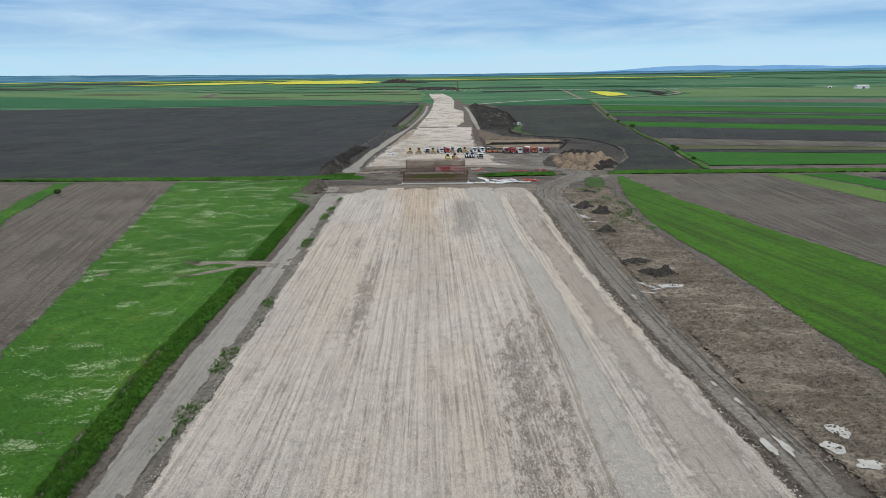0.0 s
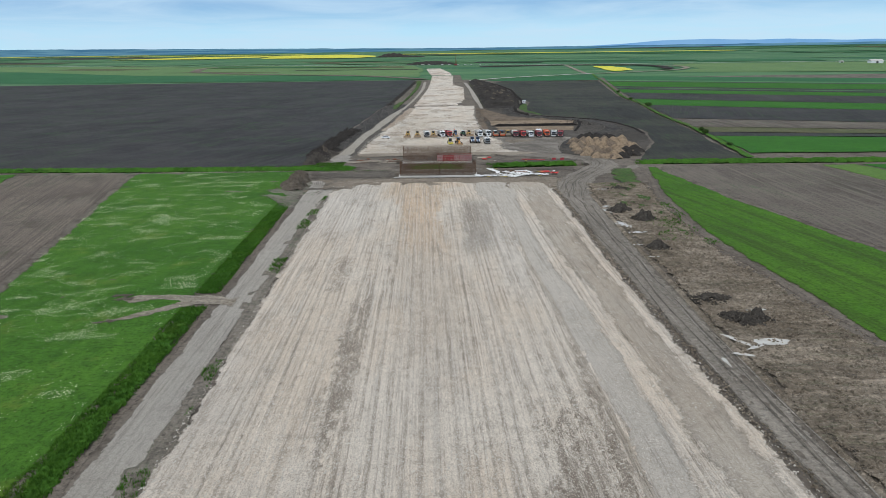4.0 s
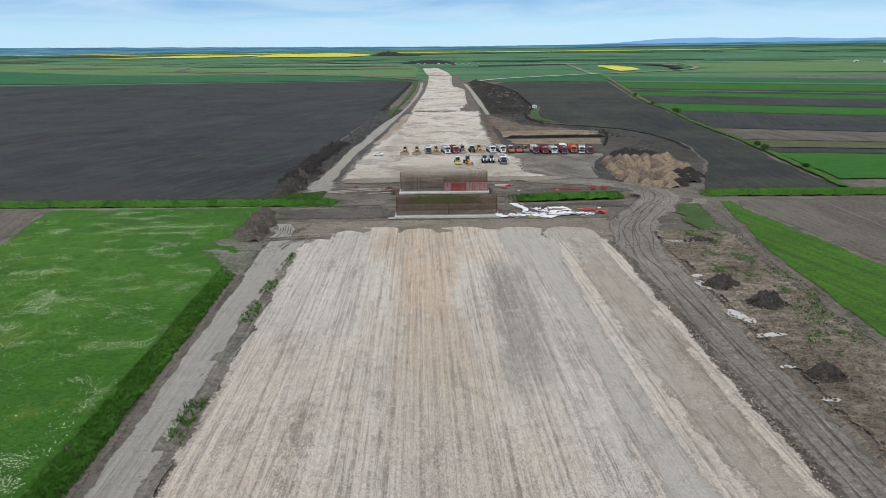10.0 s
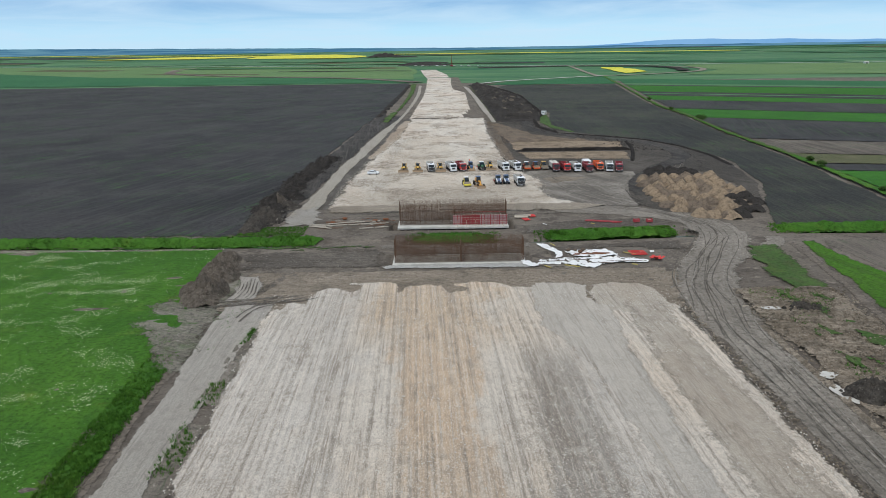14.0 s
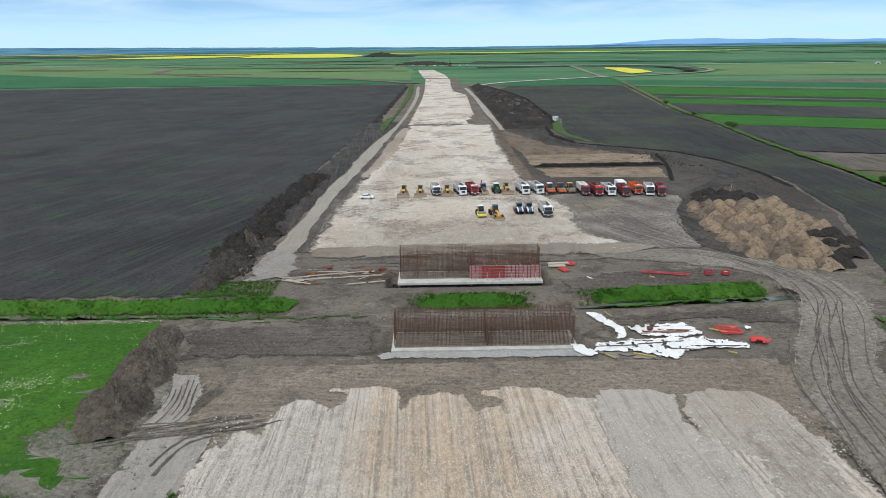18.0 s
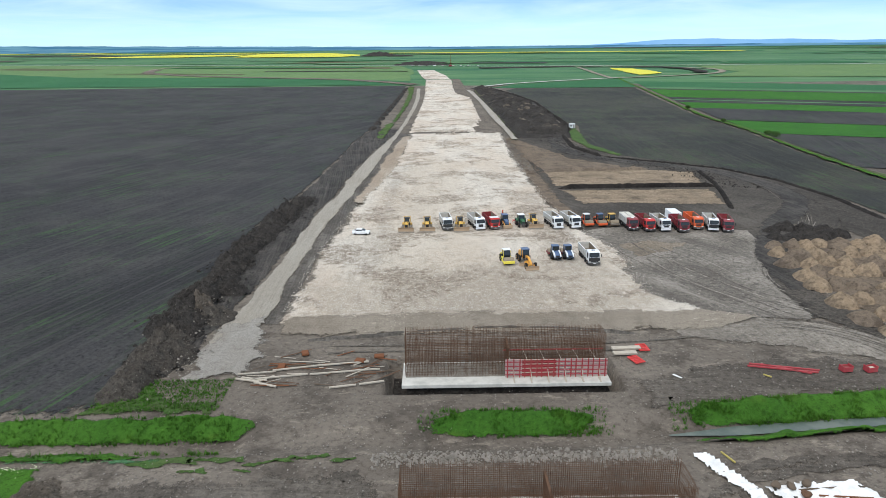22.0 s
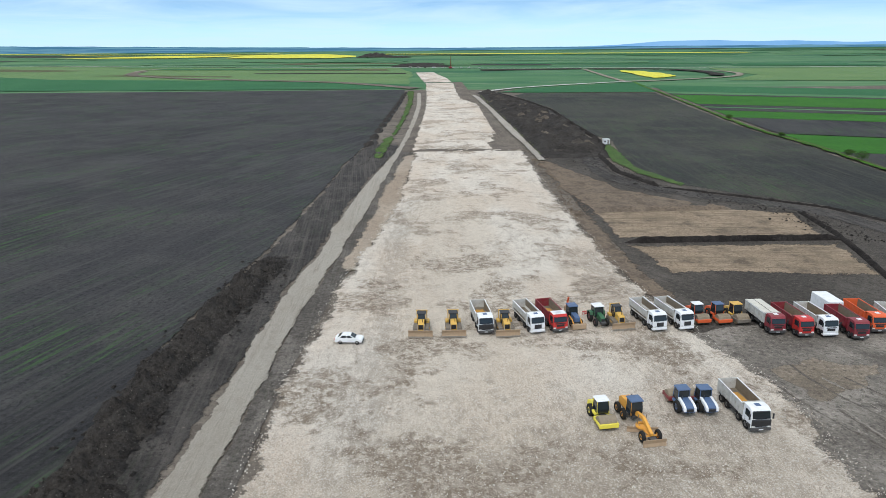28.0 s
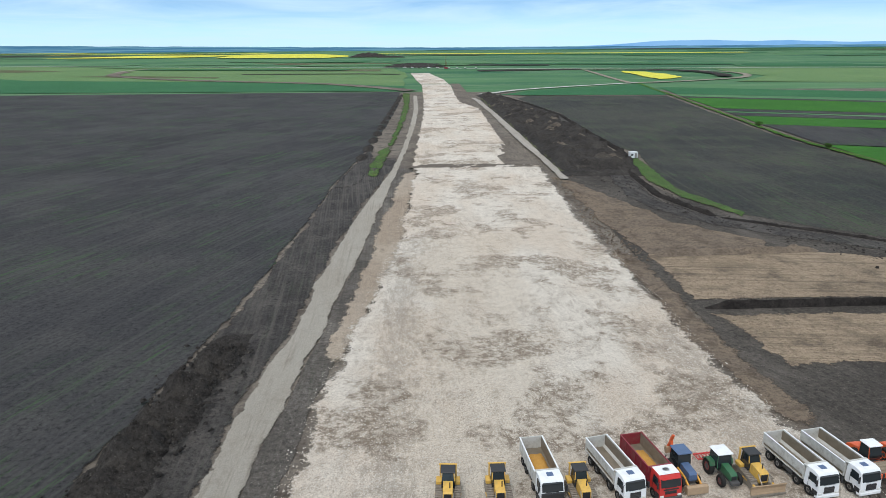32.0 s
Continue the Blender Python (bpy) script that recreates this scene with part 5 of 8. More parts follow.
tyre_tracks("wheel_ruts_heaps", "dark wheel ruts round the soil heaps", heap_line, [-3.2, -1.8, -0.6, 0.8, 2.0, 3.4], 0.32, 0.085, RUT_DARK, 1.6)
tyre_tracks("rut_crests_heaps", "pale dusty wheel marks round the heaps", heap_line, [-2.5, 0.1, 1.4, 2.8], 0.26, 0.085, RUT_PALE, 1.6)
south_line = [(-46, 306), (-30, 308.6), (-8, 308.2), (14, 309), (34, 313)]
tyre_tracks("wheel_ruts_lot_end", "dark wheel ruts along the end of the roadbed", south_line, [-1.6, 0.9], 0.5, 0.08, RUT_DARK, 1.2)
lane_line = [(16.0, -40), (16.0, 60), (16.0, 86), (15.5, 113), (13.2, 162), (12.0, 205), (10.5, 224)]
# no step is built here; brown lines paint its shadow between the lanes
tyre_tracks("lane_edge_shadow", "brown line standing for the shadow of the lane step", lane_line, [-0.25, 0.0, 0.3], 0.3, 0.66, LANE_BROWN, 0.8)
for k in range(9):
    x0 = -49.6 + 0.62 * k
    tyre_tracks("slewed_track_mark", "dark slewed crawler marks in pale mud", [(x0, 248.5 + 0.2 * k), (x0 + 1.3, 252.5 + 0.2 * k), (x0 + 2.0, 256), (x0 + 2.6, 260)], [0.0, 0.3], 0.17, 0.11, RUT_DARK, 0.4, 0.6)
tyre_tracks("turning_swath", "dark turning swath of wet wheel marks", [(-53, 245), (-49, 246.5), (-42.7, 248.2), (-36, 249.4), (-30.6, 252.5)], [-0.7, 0.2, 1.2], 0.34, 0.21, RUT_DARK, 0.9)
west_line = [(-48, 268), (-40, 272), (-28, 273), (-24, 273)]
tyre_tracks("pale_mud_marks", "pale dried mud marks", west_line, [-2.2, -1.4, 0.5, 1.3], 0.22, 0.02, RUT_PALE, 1.5)

# ---- fields to the north ----
SL = -0.48


def east_band(name, ya, yb, material, label, z=0.35, reach=900):
    """A field strip east of the boundary hedge; its edges run aslant."""
    edge = lambda y: float(np.interp(y, [280, 390, 476, 562, 643, 762, 905, 1050], [117, 129, 136, 147, 154, 172, 192, 215]))
    ax, bx = edge(ya) + 1, edge(yb) + 1
    a0, b0 = ya + SL * (ax - 160), yb + SL * (bx - 160)
    bend = 420
    pts = [(ax, a0), (ax + bend, a0 + SL * bend), (reach, a0 + SL * bend - 0.12 * (reach - ax - bend)), (reach, b0 + SL * bend - 0.12 * (reach - bx - bend)), (bx + bend, b0 + SL * bend), (bx, b0)]
    pts = [(x, max(y, 296)) for x, y in pts]
    patch(name, pts, z, material, label, "field", 12.0, 0.6, 0.3, 0.4)


for a, b, mt, lb in ((290, 350, CROP, "green crop strip"), (350, 366, BLACK_FIELD, "dark ploughed strip"), (366, 392, WEEDY, "olive weedy strip"), (392, 440, BROWN_FIELD, "brown ploughed strip"), (440, 544, BLACK_FIELD, "dark ploughed strip"),
                     (544, 608, CROP, "bright green crop strip"), (608, 693, BLACK_FIELD, "dark ploughed strip"), (693, 744, CROP, "bright green crop strip"), (744, 765, BLACK_FIELD, "dark ploughed strip"),
                     (765, 776, PALE_HAZED, "pale grass strip"), (776, 796, BLACK_FIELD, "dark ploughed strip"), (796, 898, CROP, "bright green crop strip"), (898, 912, BLACK_FIELD, "dark ploughed strip"),
                     (912, 940, PALE_HAZED, "pale weedy strip"), (940, 1040, DEEP_HAZED, "deep green crop strip")):
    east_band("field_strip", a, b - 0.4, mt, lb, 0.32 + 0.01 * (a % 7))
ribbon("hedge_line_east", [(114, 296), (121, 345), (128, 400), (134, 476), (145, 562), (151, 643), (169, 762), (189, 895), (200, 985), (214, 1075)], 4.2, 0.55, MEADOW, "grassy field boundary with a faint path", "verge", 1.0, 0.2, 3.0)
ribbon("hedge_path", [(128, 398), (134, 474), (145, 560), (151, 641), (169, 760), (189, 893), (200, 983)], 1.3, 0.85, WEEDY, "pale footpath along the field boundary", "track", 0.5, 0.0, 3.0)
patch("green_field_north", [(62, 922), (188, 912), (205, 985), (212, 1062), (150, 1028), (75, 975), (40, 930)], 0.40, DEEP_HAZED, "green crop field", "field", 8.0, 1.0)
ribbon("white_gravel_road", [(24, 932), (38, 948), (72, 990), (146, 1041), (212, 1077)], 9, 0.9, PALE_ROAD, "white gravel side road", "road", 0.8, 0.1, 5.0)
patch("green_field_north_west", [(-1500, 1300), (-548, 1008), (-47, 990), (-47, 1060), (-150, 1130), (-260, 1165), (-545, 1235), (-900, 1480), (-1500, 1700)], 0.5, DEEP_HAZED, "deep green crop field", "field", 25.0, 3.0)
ribbon("old_dirt_loop", [(-36, 985), (-80, 1045), (-150, 1115), (-266, 1173), (-356, 1225), (-422, 1278), (-480, 1340), (-505, 1400), (-520, 1480)], 24, 0.9, DIRT, "brown earthworks loop across the green", "earth", 3.0, 0.2, 8.0)
ribbon("old_dirt_arc", [(-505, 1400), (-535, 1500), (-528, 1600)], 12, 0.9, TRACK, "pale far side of the earthworks loop", "earth", 2.0, 0.1, 8.0)
patch("dark_cut_strip", [(-300, 1372), (-120, 1352), (-60, 1330), (-60, 1310), (-120, 1330), (-300, 1350)], 0.8, DARK_SOIL, "dark strip of turned soil", "earth", 12.0, 3.0)
ribbon("east_loop_road", [(205, 1078), (250, 1092), (305, 1120), (365, 1160), (405, 1220), (418, 1290), (398, 1345), (350, 1380)], 13, 0.9, TRACK, "pale curved earthworks road", "road", 2.0, 0.1, 8.0)
ribbon("loop_spoil", [(230, 1410), (300, 1400), (360, 1360), (380, 1300), (372, 1220), (352, 1180)], 24, 0.9, DARK_SOIL, "dark spoil inside the curved road", "earth", 4.0, 1.2, 8.0)
ribbon("north_lane", [(205, 1078), (212, 1180), (222, 1300), (232, 1420)], 9, 0.8, TRACK, "pale lane running north", "track", 1.5, 0.0, 8.0)
patch("rapeseed_patch", [(276, 1358), (304, 1330), (312, 1250), (302, 1180), (278, 1150), (258, 1142), (262, 1230), (268, 1300)], 0.9, RAPE, "small yellow patch of flowering rapeseed", "field", 10.0, 4.0)
patch("dark_strip_north", [(60, 1395), (230, 1420), (236, 1460), (60, 1440)], 0.8, DARK_SOIL, "dark strip of turned soil", "earth", 14.0, 3.0)
ribbon("cross_road", [(-2200, 2180), (-1055, 1842), (-354, 1625), (-80, 1545), (30, 1500), (130, 1470), (420, 1440), (900, 1400), (1500, 1350)], 9, 1.2, PALE_ROAD, "thin pale country road across the plain", "road", 0.5, 0.0, 30.0)
for pts, lb in (([(-2900, 3460), (-1558, 3380), (-1450, 3480), (-2900, 3580)], "far yellow field of flowering rapeseed"),
                ([(-1210, 2480), (-839, 2440), (-700, 2560), (-640, 2780), (-980, 2800), (-1100, 2620)], "far yellow field of flowering rapeseed"),
                ([(-640, 2360), (-309, 2280), (-255, 2420), (-269, 2560), (-421, 2900), (-690, 2860)], "far yellow field of flowering rapeseed"),
                ([(-190, 2760), (340, 2640), (1050, 2560), (1060, 2640), (340, 2740), (-190, 2850)], "thin yellow band of flowering rapeseed"),
                ([(-1500, 3050), (-640, 3000), (-620, 3090), (-1500, 3130)], "far yellow field of flowering rapeseed")):
    patch("rapeseed_field", pts, 1.6, RAPE, lb, "field", 60.0, 6.0, 0.5, 1.5)
random.seed(11)
far_mats = (DEEP_HAZED, PALE_HAZED, DEEP_HAZED, PALE_HAZED, DEEP_HAZED, BLACK_FIELD, WEEDY)
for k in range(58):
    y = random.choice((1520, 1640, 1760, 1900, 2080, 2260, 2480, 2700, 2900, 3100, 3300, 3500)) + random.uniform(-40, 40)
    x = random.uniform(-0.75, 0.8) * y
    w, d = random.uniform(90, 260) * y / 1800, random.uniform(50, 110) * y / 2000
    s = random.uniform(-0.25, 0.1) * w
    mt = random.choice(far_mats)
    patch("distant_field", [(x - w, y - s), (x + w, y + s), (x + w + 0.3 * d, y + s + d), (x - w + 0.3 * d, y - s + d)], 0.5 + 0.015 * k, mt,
          {DEEP_HAZED: "distant deep green field", CROP: "distant bright green field", PALE_HAZED: "distant pale pasture", WEEDY: "distant olive fallow field", BLACK_FIELD: "distant dark ploughed field"}[mt], "field", 60.0, 3.0, 0.5, 1.5)
patch("pasture_east", [(330, 1090), (900, 960), (1500, 930), (1500, 1330), (900, 1380), (440, 1420), (425, 1300), (418, 1200), (370, 1140)], 0.5, PASTURE, "wide pale green pasture", "field", 30.0, 4.0)
patch("pasture_west", [(-1500, 1690), (-900, 1470), (-545, 1225), (-260, 1160), (-150, 1125), (-50, 1050), (-48, 1350), (-80, 1535), (-354, 1612), (-1055, 1828), (-1500, 1965)], 0.42, PASTURE, "wide pale pasture crossed by old earthworks", "field", 30.0, 4.0)
for pts in ([(-560, 1330), (-470, 1300), (-300, 1250), (-310, 1290), (-480, 1350)], [(-330, 1480), (-200, 1440), (-90, 1420), (-95, 1500), (-240, 1530)], [(-900, 1560), (-700, 1480), (-640, 1540), (-860, 1640)]):
    patch("rough_pasture", pts, 0.6, WEEDY, "olive patch of rough weedy pasture", "field", 14.0, 6.0, rim=9.0)

# ---- machines ----


def rbox(bm, x0, x1, y0, y1, z0, z1, b=0.0):
    """A box with chamfered edges."""
    g = bmesh.ops.create_cube(bm, size=1.0, matrix=Matrix.Translation(((x0 + x1) / 2, (y0 + y1) / 2, (z0 + z1) / 2)) @ Matrix.Diagonal((x1 - x0, y1 - y0, z1 - z0, 1)))
    if b:
        es = list({e for v in g["verts"] for e in v.link_edges})
        bmesh.ops.bevel(bm, geom=es, offset=b, segments=1, affect="EDGES")
    return bm


def prism(bm, profile, x0, x1, taper=0.0):
    """A side profile of (y, z) points drawn out from x0 to x1."""
    a = [bm.verts.new((x0 + taper * (z - profile[0][1]), y, z)) for y, z in profile]
    c = [bm.verts.new((x1 - taper * (z - profile[0][1]), y, z)) for y, z in profile]
    n = len(profile)
    bm.faces.new(a)
    bm.faces.new(c[::-1])
    for i in range(n):
        bm.faces.new((a[i], c[i], c[(i + 1) % n], a[(i + 1) % n]))
    bmesh.ops.recalc_face_normals(bm, faces=bm.faces[:])
    return bm


def tube(bm, p, q, r, n=8, r2=None):
    p, q = Vector(p), Vector(q)
    d = q - p
    m = Matrix.Translation((p + q) / 2) @ d.to_track_quat("Z", "Y").to_matrix().to_4x4()
    bmesh.ops.create_cone(bm, cap_ends=True, segments=n, radius1=r, radius2=r if r2 is None else r2, depth=d.length, matrix=m)
    return bm


def ring_x(bm, x0, x1, y, z, r, hole=0.0, n=20, soft=0.0):
    """A wheel-like solid round an axle along x."""
    prof = [(x0, r - soft), (x0 + soft, r), (x1 - soft, r), (x1, r - soft)]
    if hole:
        prof += [(x1, hole), (x0, hole)]
    else:
        prof = [(x0, 0.001)] + prof + [(x1, 0.001)]
    rings = []
    for k in range(n):
        a = 2 * math.pi * k / n
        rings.append([bm.verts.new((x, y + rr * math.cos(a), z + rr * math.sin(a))) for x, rr in prof])
    m = len(prof)
    for k in range(n):
        u, v = rings[k], rings[(k + 1) % n]
        for i in range(m if hole else m - 1):
            bm.faces.new((u[i], v[i], v[(i + 1) % m], u[(i + 1) % m]))
    bmesh.ops.recalc_face_normals(bm, faces=bm.faces[:])
    return bm




def part(name, bm, material, parent, label="", smooth=False):
    me = bpy.data.meshes.new(name)
    bm.to_mesh(me)
    bm.free()
    me.materials.append(material)
    if smooth:
        me.shade_smooth()
    ob = new(name, me)
    ob.parent = parent
    if label:
        ob["label"] = label
    return ob


def thing(name, label, category, group=""):
    return tagged(new(name), label, category, group)


def B():
    return bmesh.new()


def wheel(parent, x, y, r, w, rim=RIM, name="wheel"):
    s = 1 if x > 0 else -1
    x0, x1 = (x - w, x) if s > 0 else (x, x + w)
    hub = part(name, ring_x(B(), x0 + 0.03, x1 - 0.03, y, r, r * 0.30, 0, 12, 0.01), FRAME, parent)
    part("tyre", ring_x(B(), x0, x1, y, r, r, r * 0.56, 22, r * 0.12), TYRE, hub, "", False)
    part("rim", ring_x(B(), x0 + 0.05, x1 - 0.05, y, r, r * 0.57, 0, 16, r * 0.08), rim, hub)
    return hub


def dump_truck(label, cab, box, load=None, cover=False, round_box=False, axles=4, roof=None, group="parked trucks", white_roof=False, mask=False, dark_bumper=False):
    t = thing("dump_truck", label, "truck", group)
    W = 1.2
    part("chassis", rbox(rbox(rbox(B(), -0.45, 0.45, 0.5, 8.0, 0.75, 1.02, 0.03), -1.1, 1.1, 3.7, 5.1, 0.55, 1.0, 0.06), -0.9, 0.9, 7.3, 8.05, 0.7, 0.95), FRAME, t)
    prof = [(0.10, 0.62), (0.04, 1.15), (0.08, 1.75), (0.30, 2.62), (0.50, 2.86), (1.0, 2.95), (2.0, 2.90), (2.05, 0.95), (1.85, 0.80), (1.1, 1.05), (0.75, 0.62)]
    body = part("cab", prism(B(), prof, -W + 0.02, W - 0.02, 0.02), cab, t)
    bv = body.modifiers.new("edge", "BEVEL")
    bv.width, bv.segments, bv.limit_method, bv.angle_limit = 0.07, 2, "ANGLE", radians(30)
    part("windscreen", prism(B(), [(0.075, 1.80), (0.055, 1.83), (0.26, 2.60), (0.30, 2.60)], -1.04, 1.04, 0.02), GLASS, body, "dark windscreen")
    for s in (-1, 1):
        part("side_window", prism(B(), [(0.42, 1.75), (0.55, 2.52), (1.35, 2.55), (1.40, 1.75)], s * 1.14, s * 1.205) if s > 0 else prism(B(), [(0.42, 1.75), (0.55, 2.52), (1.35, 2.55), (1.40, 1.75)], -1.205, -1.14), GLASS, body, "dark side window")
        part("mirror", rbox(tube(B(), (s * 1.15, 0.25, 2.4), (s * 1.36, 0.15, 2.4), 0.025, 6), s * 1.38 - 0.09, s * 1.38 + 0.09, 0.08, 0.2, 1.75, 2.42, 0.03), BLACK, body, "black wing mirror")
        part("headlight", rbox(B(), s * 0.92 - 0.2, s * 0.92 + 0.2, -0.03, 0.12, 0.78, 0.98, 0.03), LAMP, body, "clear headlight")
        part("step", rbox(B(), s * 1.0 - 0.18, s * 1.0 + 0.18, 0.75, 1.05, 0.38, 0.5, 0.02), BLACK, t)
    if white_roof:
        part("roof_panel", rbox(B(), -1.08, 1.08, 0.55, 1.95, 2.90, 2.985, 0.04), WHITE, body, "white roof panel")
    for s in (-1, 1):
        part("side_skirt", rbox(B(), s * 1.17 - 0.03, s * 1.17 + 0.03, 0.15, 0.8, 0.62, 1.1, 0.01), BLACK, body, "black lower corner")
        part("door_seam", rbox(B(), s * 1.185 - 0.008, s * 1.185 + 0.008, 1.42, 1.45, 1.0, 2.5), BLACK, body)
    if mask:
        part("front_mask", prism(B(), [(-0.012, 0.86), (-0.012, 1.62), (0.05, 1.74), (0.07, 0.86)], -1.12, 1.12), BLACK, body, "black front mask")
    if round_box:
        gr = part("grille", prism(B(), [(-0.02, 0.92), (-0.02, 1.52), (0.08, 1.56), (0.08, 0.9)], -0.55, 0.55), BLACK, body, "large black grille")
        for k in range(3):
            part("grille_bar", rbox(B(), -0.5, 0.5, -0.035, -0.02, 1.04 + 0.16 * k, 1.09 + 0.16 * k), FRAME, gr)
    else:
        part("grille", rbox(B(), -0.62, 0.62, 0.0, 0.1, 1.08, 1.42, 0.04), BLACK, body, "black grille")
        part("lower_grille", rbox(B(), -0.80, 0.80, 0.01, 0.1, 1.50, 1.64, 0.02), BLACK, body)
    part("wiper", rbox(B(), -0.7, 0.6, 0.03, 0.06, 1.79, 1.82), BLACK, body)
    part("sun_visor", rbox(B(), -0.95, 0.95, 0.12, 0.34, 2.60, 2.68, 0.02), GLASS if cab is WHITE else cab, body)
    # a plain dark box fills the space between cab and tipping body
    part("cab_rear_filler", rbox(B(), -1.0, 1.0, 2.04, 2.14, 0.95, 2.5), FRAME, t, "dark box filling the gap behind the cab")
    part("bumper", rbox(B(), -W, W, -0.06, 0.5, 0.36, 0.74, 0.07), cab if cab is WHITE and not dark_bumper else FRAME, t)
    part("number_plate", rbox(B(), -0.26, 0.26, -0.085, -0.065, 0.48, 0.60), WHITE, t, "plain white plate")
    part("roof_hatch", rbox(B(), -0.32, 0.32, 0.95, 1.55, 2.93, 2.985, 0.02), roof or (BLUE if cab is WHITE else WHITE), body, "roof hatch")
    # tipping body with real walls
    y0, y1, z0, z1 = 2.2, 8.15, 1.15, 2.66
    tb = 0.07
    bx = rbox(B(), -W, W, y0, y1, z0, z0 + 0.12)
    if round_box:
        for s in (-1, 1):
            sec = [(s * W * 0.70, z0), (s * W * 0.96, z0 + 0.45), (s * W, z1), (s * (W - tb), z1), (s * (W - tb - 0.05), z0 + 0.5), (s * (W * 0.70 - tb), z0 + 0.1)]
            a = [bx.verts.new((x, y0, z)) for x, z in sec]
            c = [bx.verts.new((x, y1, z)) for x, z in sec]
            bx.faces.new(a), bx.faces.new(c[::-1])
            for i in range(6):
                bx.faces.new((a[i], c[i], c[(i + 1) % 6], a[(i + 1) % 6]))
        bmesh.ops.recalc_face_normals(bx, faces=bx.faces[:])
    else:
        rbox(bx, -W, -W + tb, y0, y1, z0, z1), rbox(bx, W - tb, W, y0, y1, z0, z1)
    tub = part("tipping_body", bx, box, t)
    part("headboard", rbox(prism(B(), [(y0 - 0.05, z0), (y0 - 0.05, z1 + 0.12), (y0 - 0.45, z1 + 0.16), (y0 - 0.45, z1 + 0.22), (y0 + 0.07, z1 + 0.2), (y0 + 0.07, z0)], -W - 0.01, W + 0.01), -W + 0.2, W - 0.2, y0 - 0.1, y0 - 0.04, z0 + 0.3, z1 - 0.2), box, tub)
    part("tailgate", rbox(rbox(B(), -W, W, y1, y1 + 0.07, z0, z1, 0.01), -W, W, y1 + 0.05, y1 + 0.12, z1 - 0.12, z1, 0.01), box, tub)
    if not round_box:
        for k in range(6):
            yy = y0 + 0.5 + k * 1.05
            for s in (-1, 1):
                part("rib", rbox(B(), s * (W + 0.035) - 0.035, s * (W + 0.035) + 0.035, yy - 0.06, yy + 0.06, z0, z1, 0.01), box, tub)
    for s in (-1, 1):
        part("top_rail", rbox(B(), s * W - 0.07, s * W + 0.07, y0, y1 + 0.05, z1 - 0.02, z1 + 0.07, 0.02), box if box is not BOX_WHITE else WHITE, tub)
    iw = 0.10 if round_box else 0.0
    part("liner", rbox(rbox(rbox(rbox(B(), -W + tb + 0.004, W - tb - 0.004, y0 + 0.08, y1 - 0.005, z0 + 0.125, z0 + 0.15), -W + tb + iw + 0.004, -W + tb + iw + 0.02, y0 + 0.08, y1 - 0.005, z0 + 0.15, z1 - 0.03),
                             W - tb - iw - 0.02, W - tb - iw - 0.004, y0 + 0.08, y1 - 0.005, z0 + 0.15, z1 - 0.03), -W + tb + iw, W - tb - iw, y0 + 0.075, y0 + 0.09, z0 + 0.15, z1), LINER, tub, "scraped dirty box lining")
    if load:
        bm = B()
        bmesh.ops.create_grid(bm, x_segments=10, y_segments=18, size=1.0, matrix=Matrix.Translation((0, 4.7, z0 + 0.2)) @ Matrix.Diagonal((0.95, 2.4, 1, 1)))
        for v in bm.verts:
            e = max(0, 1 - (v.co.x / 0.95) ** 2) * max(0, 1 - ((v.co.y - 4.7) / 2.4) ** 2)
            v.co.z += 0.45 * e + 0.12 * nz(v.co.x, v.co.y, 2.5, len(label)) - 0.12 * (e < 0.05)
        part("sand_remains", bm, load, tub, "ochre sand left in the box", True)
    if cover:
        cv = part("box_cover", prism(B(), [(y0, z1 + 0.08), (y0, z1 + 0.13), (y1, z1 + 0.13), (y1, z1 + 0.08)], -W - 0.03, W + 0.03), TARP_DUSTY, tub, "dusty beige tarpaulin drawn over the box")
        part("cover_ridge", rbox(B(), -0.03, 0.03, y0, y1, z1 + 0.13, z1 + 0.17), FRAME, cv)
    ys = (1.35, 3.0, 5.75, 7.15) if axles == 4 else (1.35, 5.6, 6.95)
    for i, y in enumerate(ys):
        for s in (-1, 1):
            wheel(t, s * 1.17, y, 0.5, 0.32 if i < len(ys) - 2 else 0.55)
            if i < len(ys) - 2:
                part("mudguard", prism(B(), [(y - 0.62, 0.75), (y - 0.5, 1.03), (y + 0.5, 1.03), (y + 0.62, 0.75), (y + 0.56, 0.75), (y + 0.46, 0.98), (y - 0.46, 0.98), (y - 0.56, 0.75)], s * 0.98 - 0.17, s * 0.98 + 0.17), BLACK, t)
    part("fuel_tank", rbox(B(), 0.62, 1.12, 3.8, 4.9, 0.5, 1.0, 0.1), STEEL, t, "steel fuel tank")
    return t


def place(t, x, y, head, z=0.5):
    t.matrix_world = pose(x, y, z, 0, 0, head)
    return t


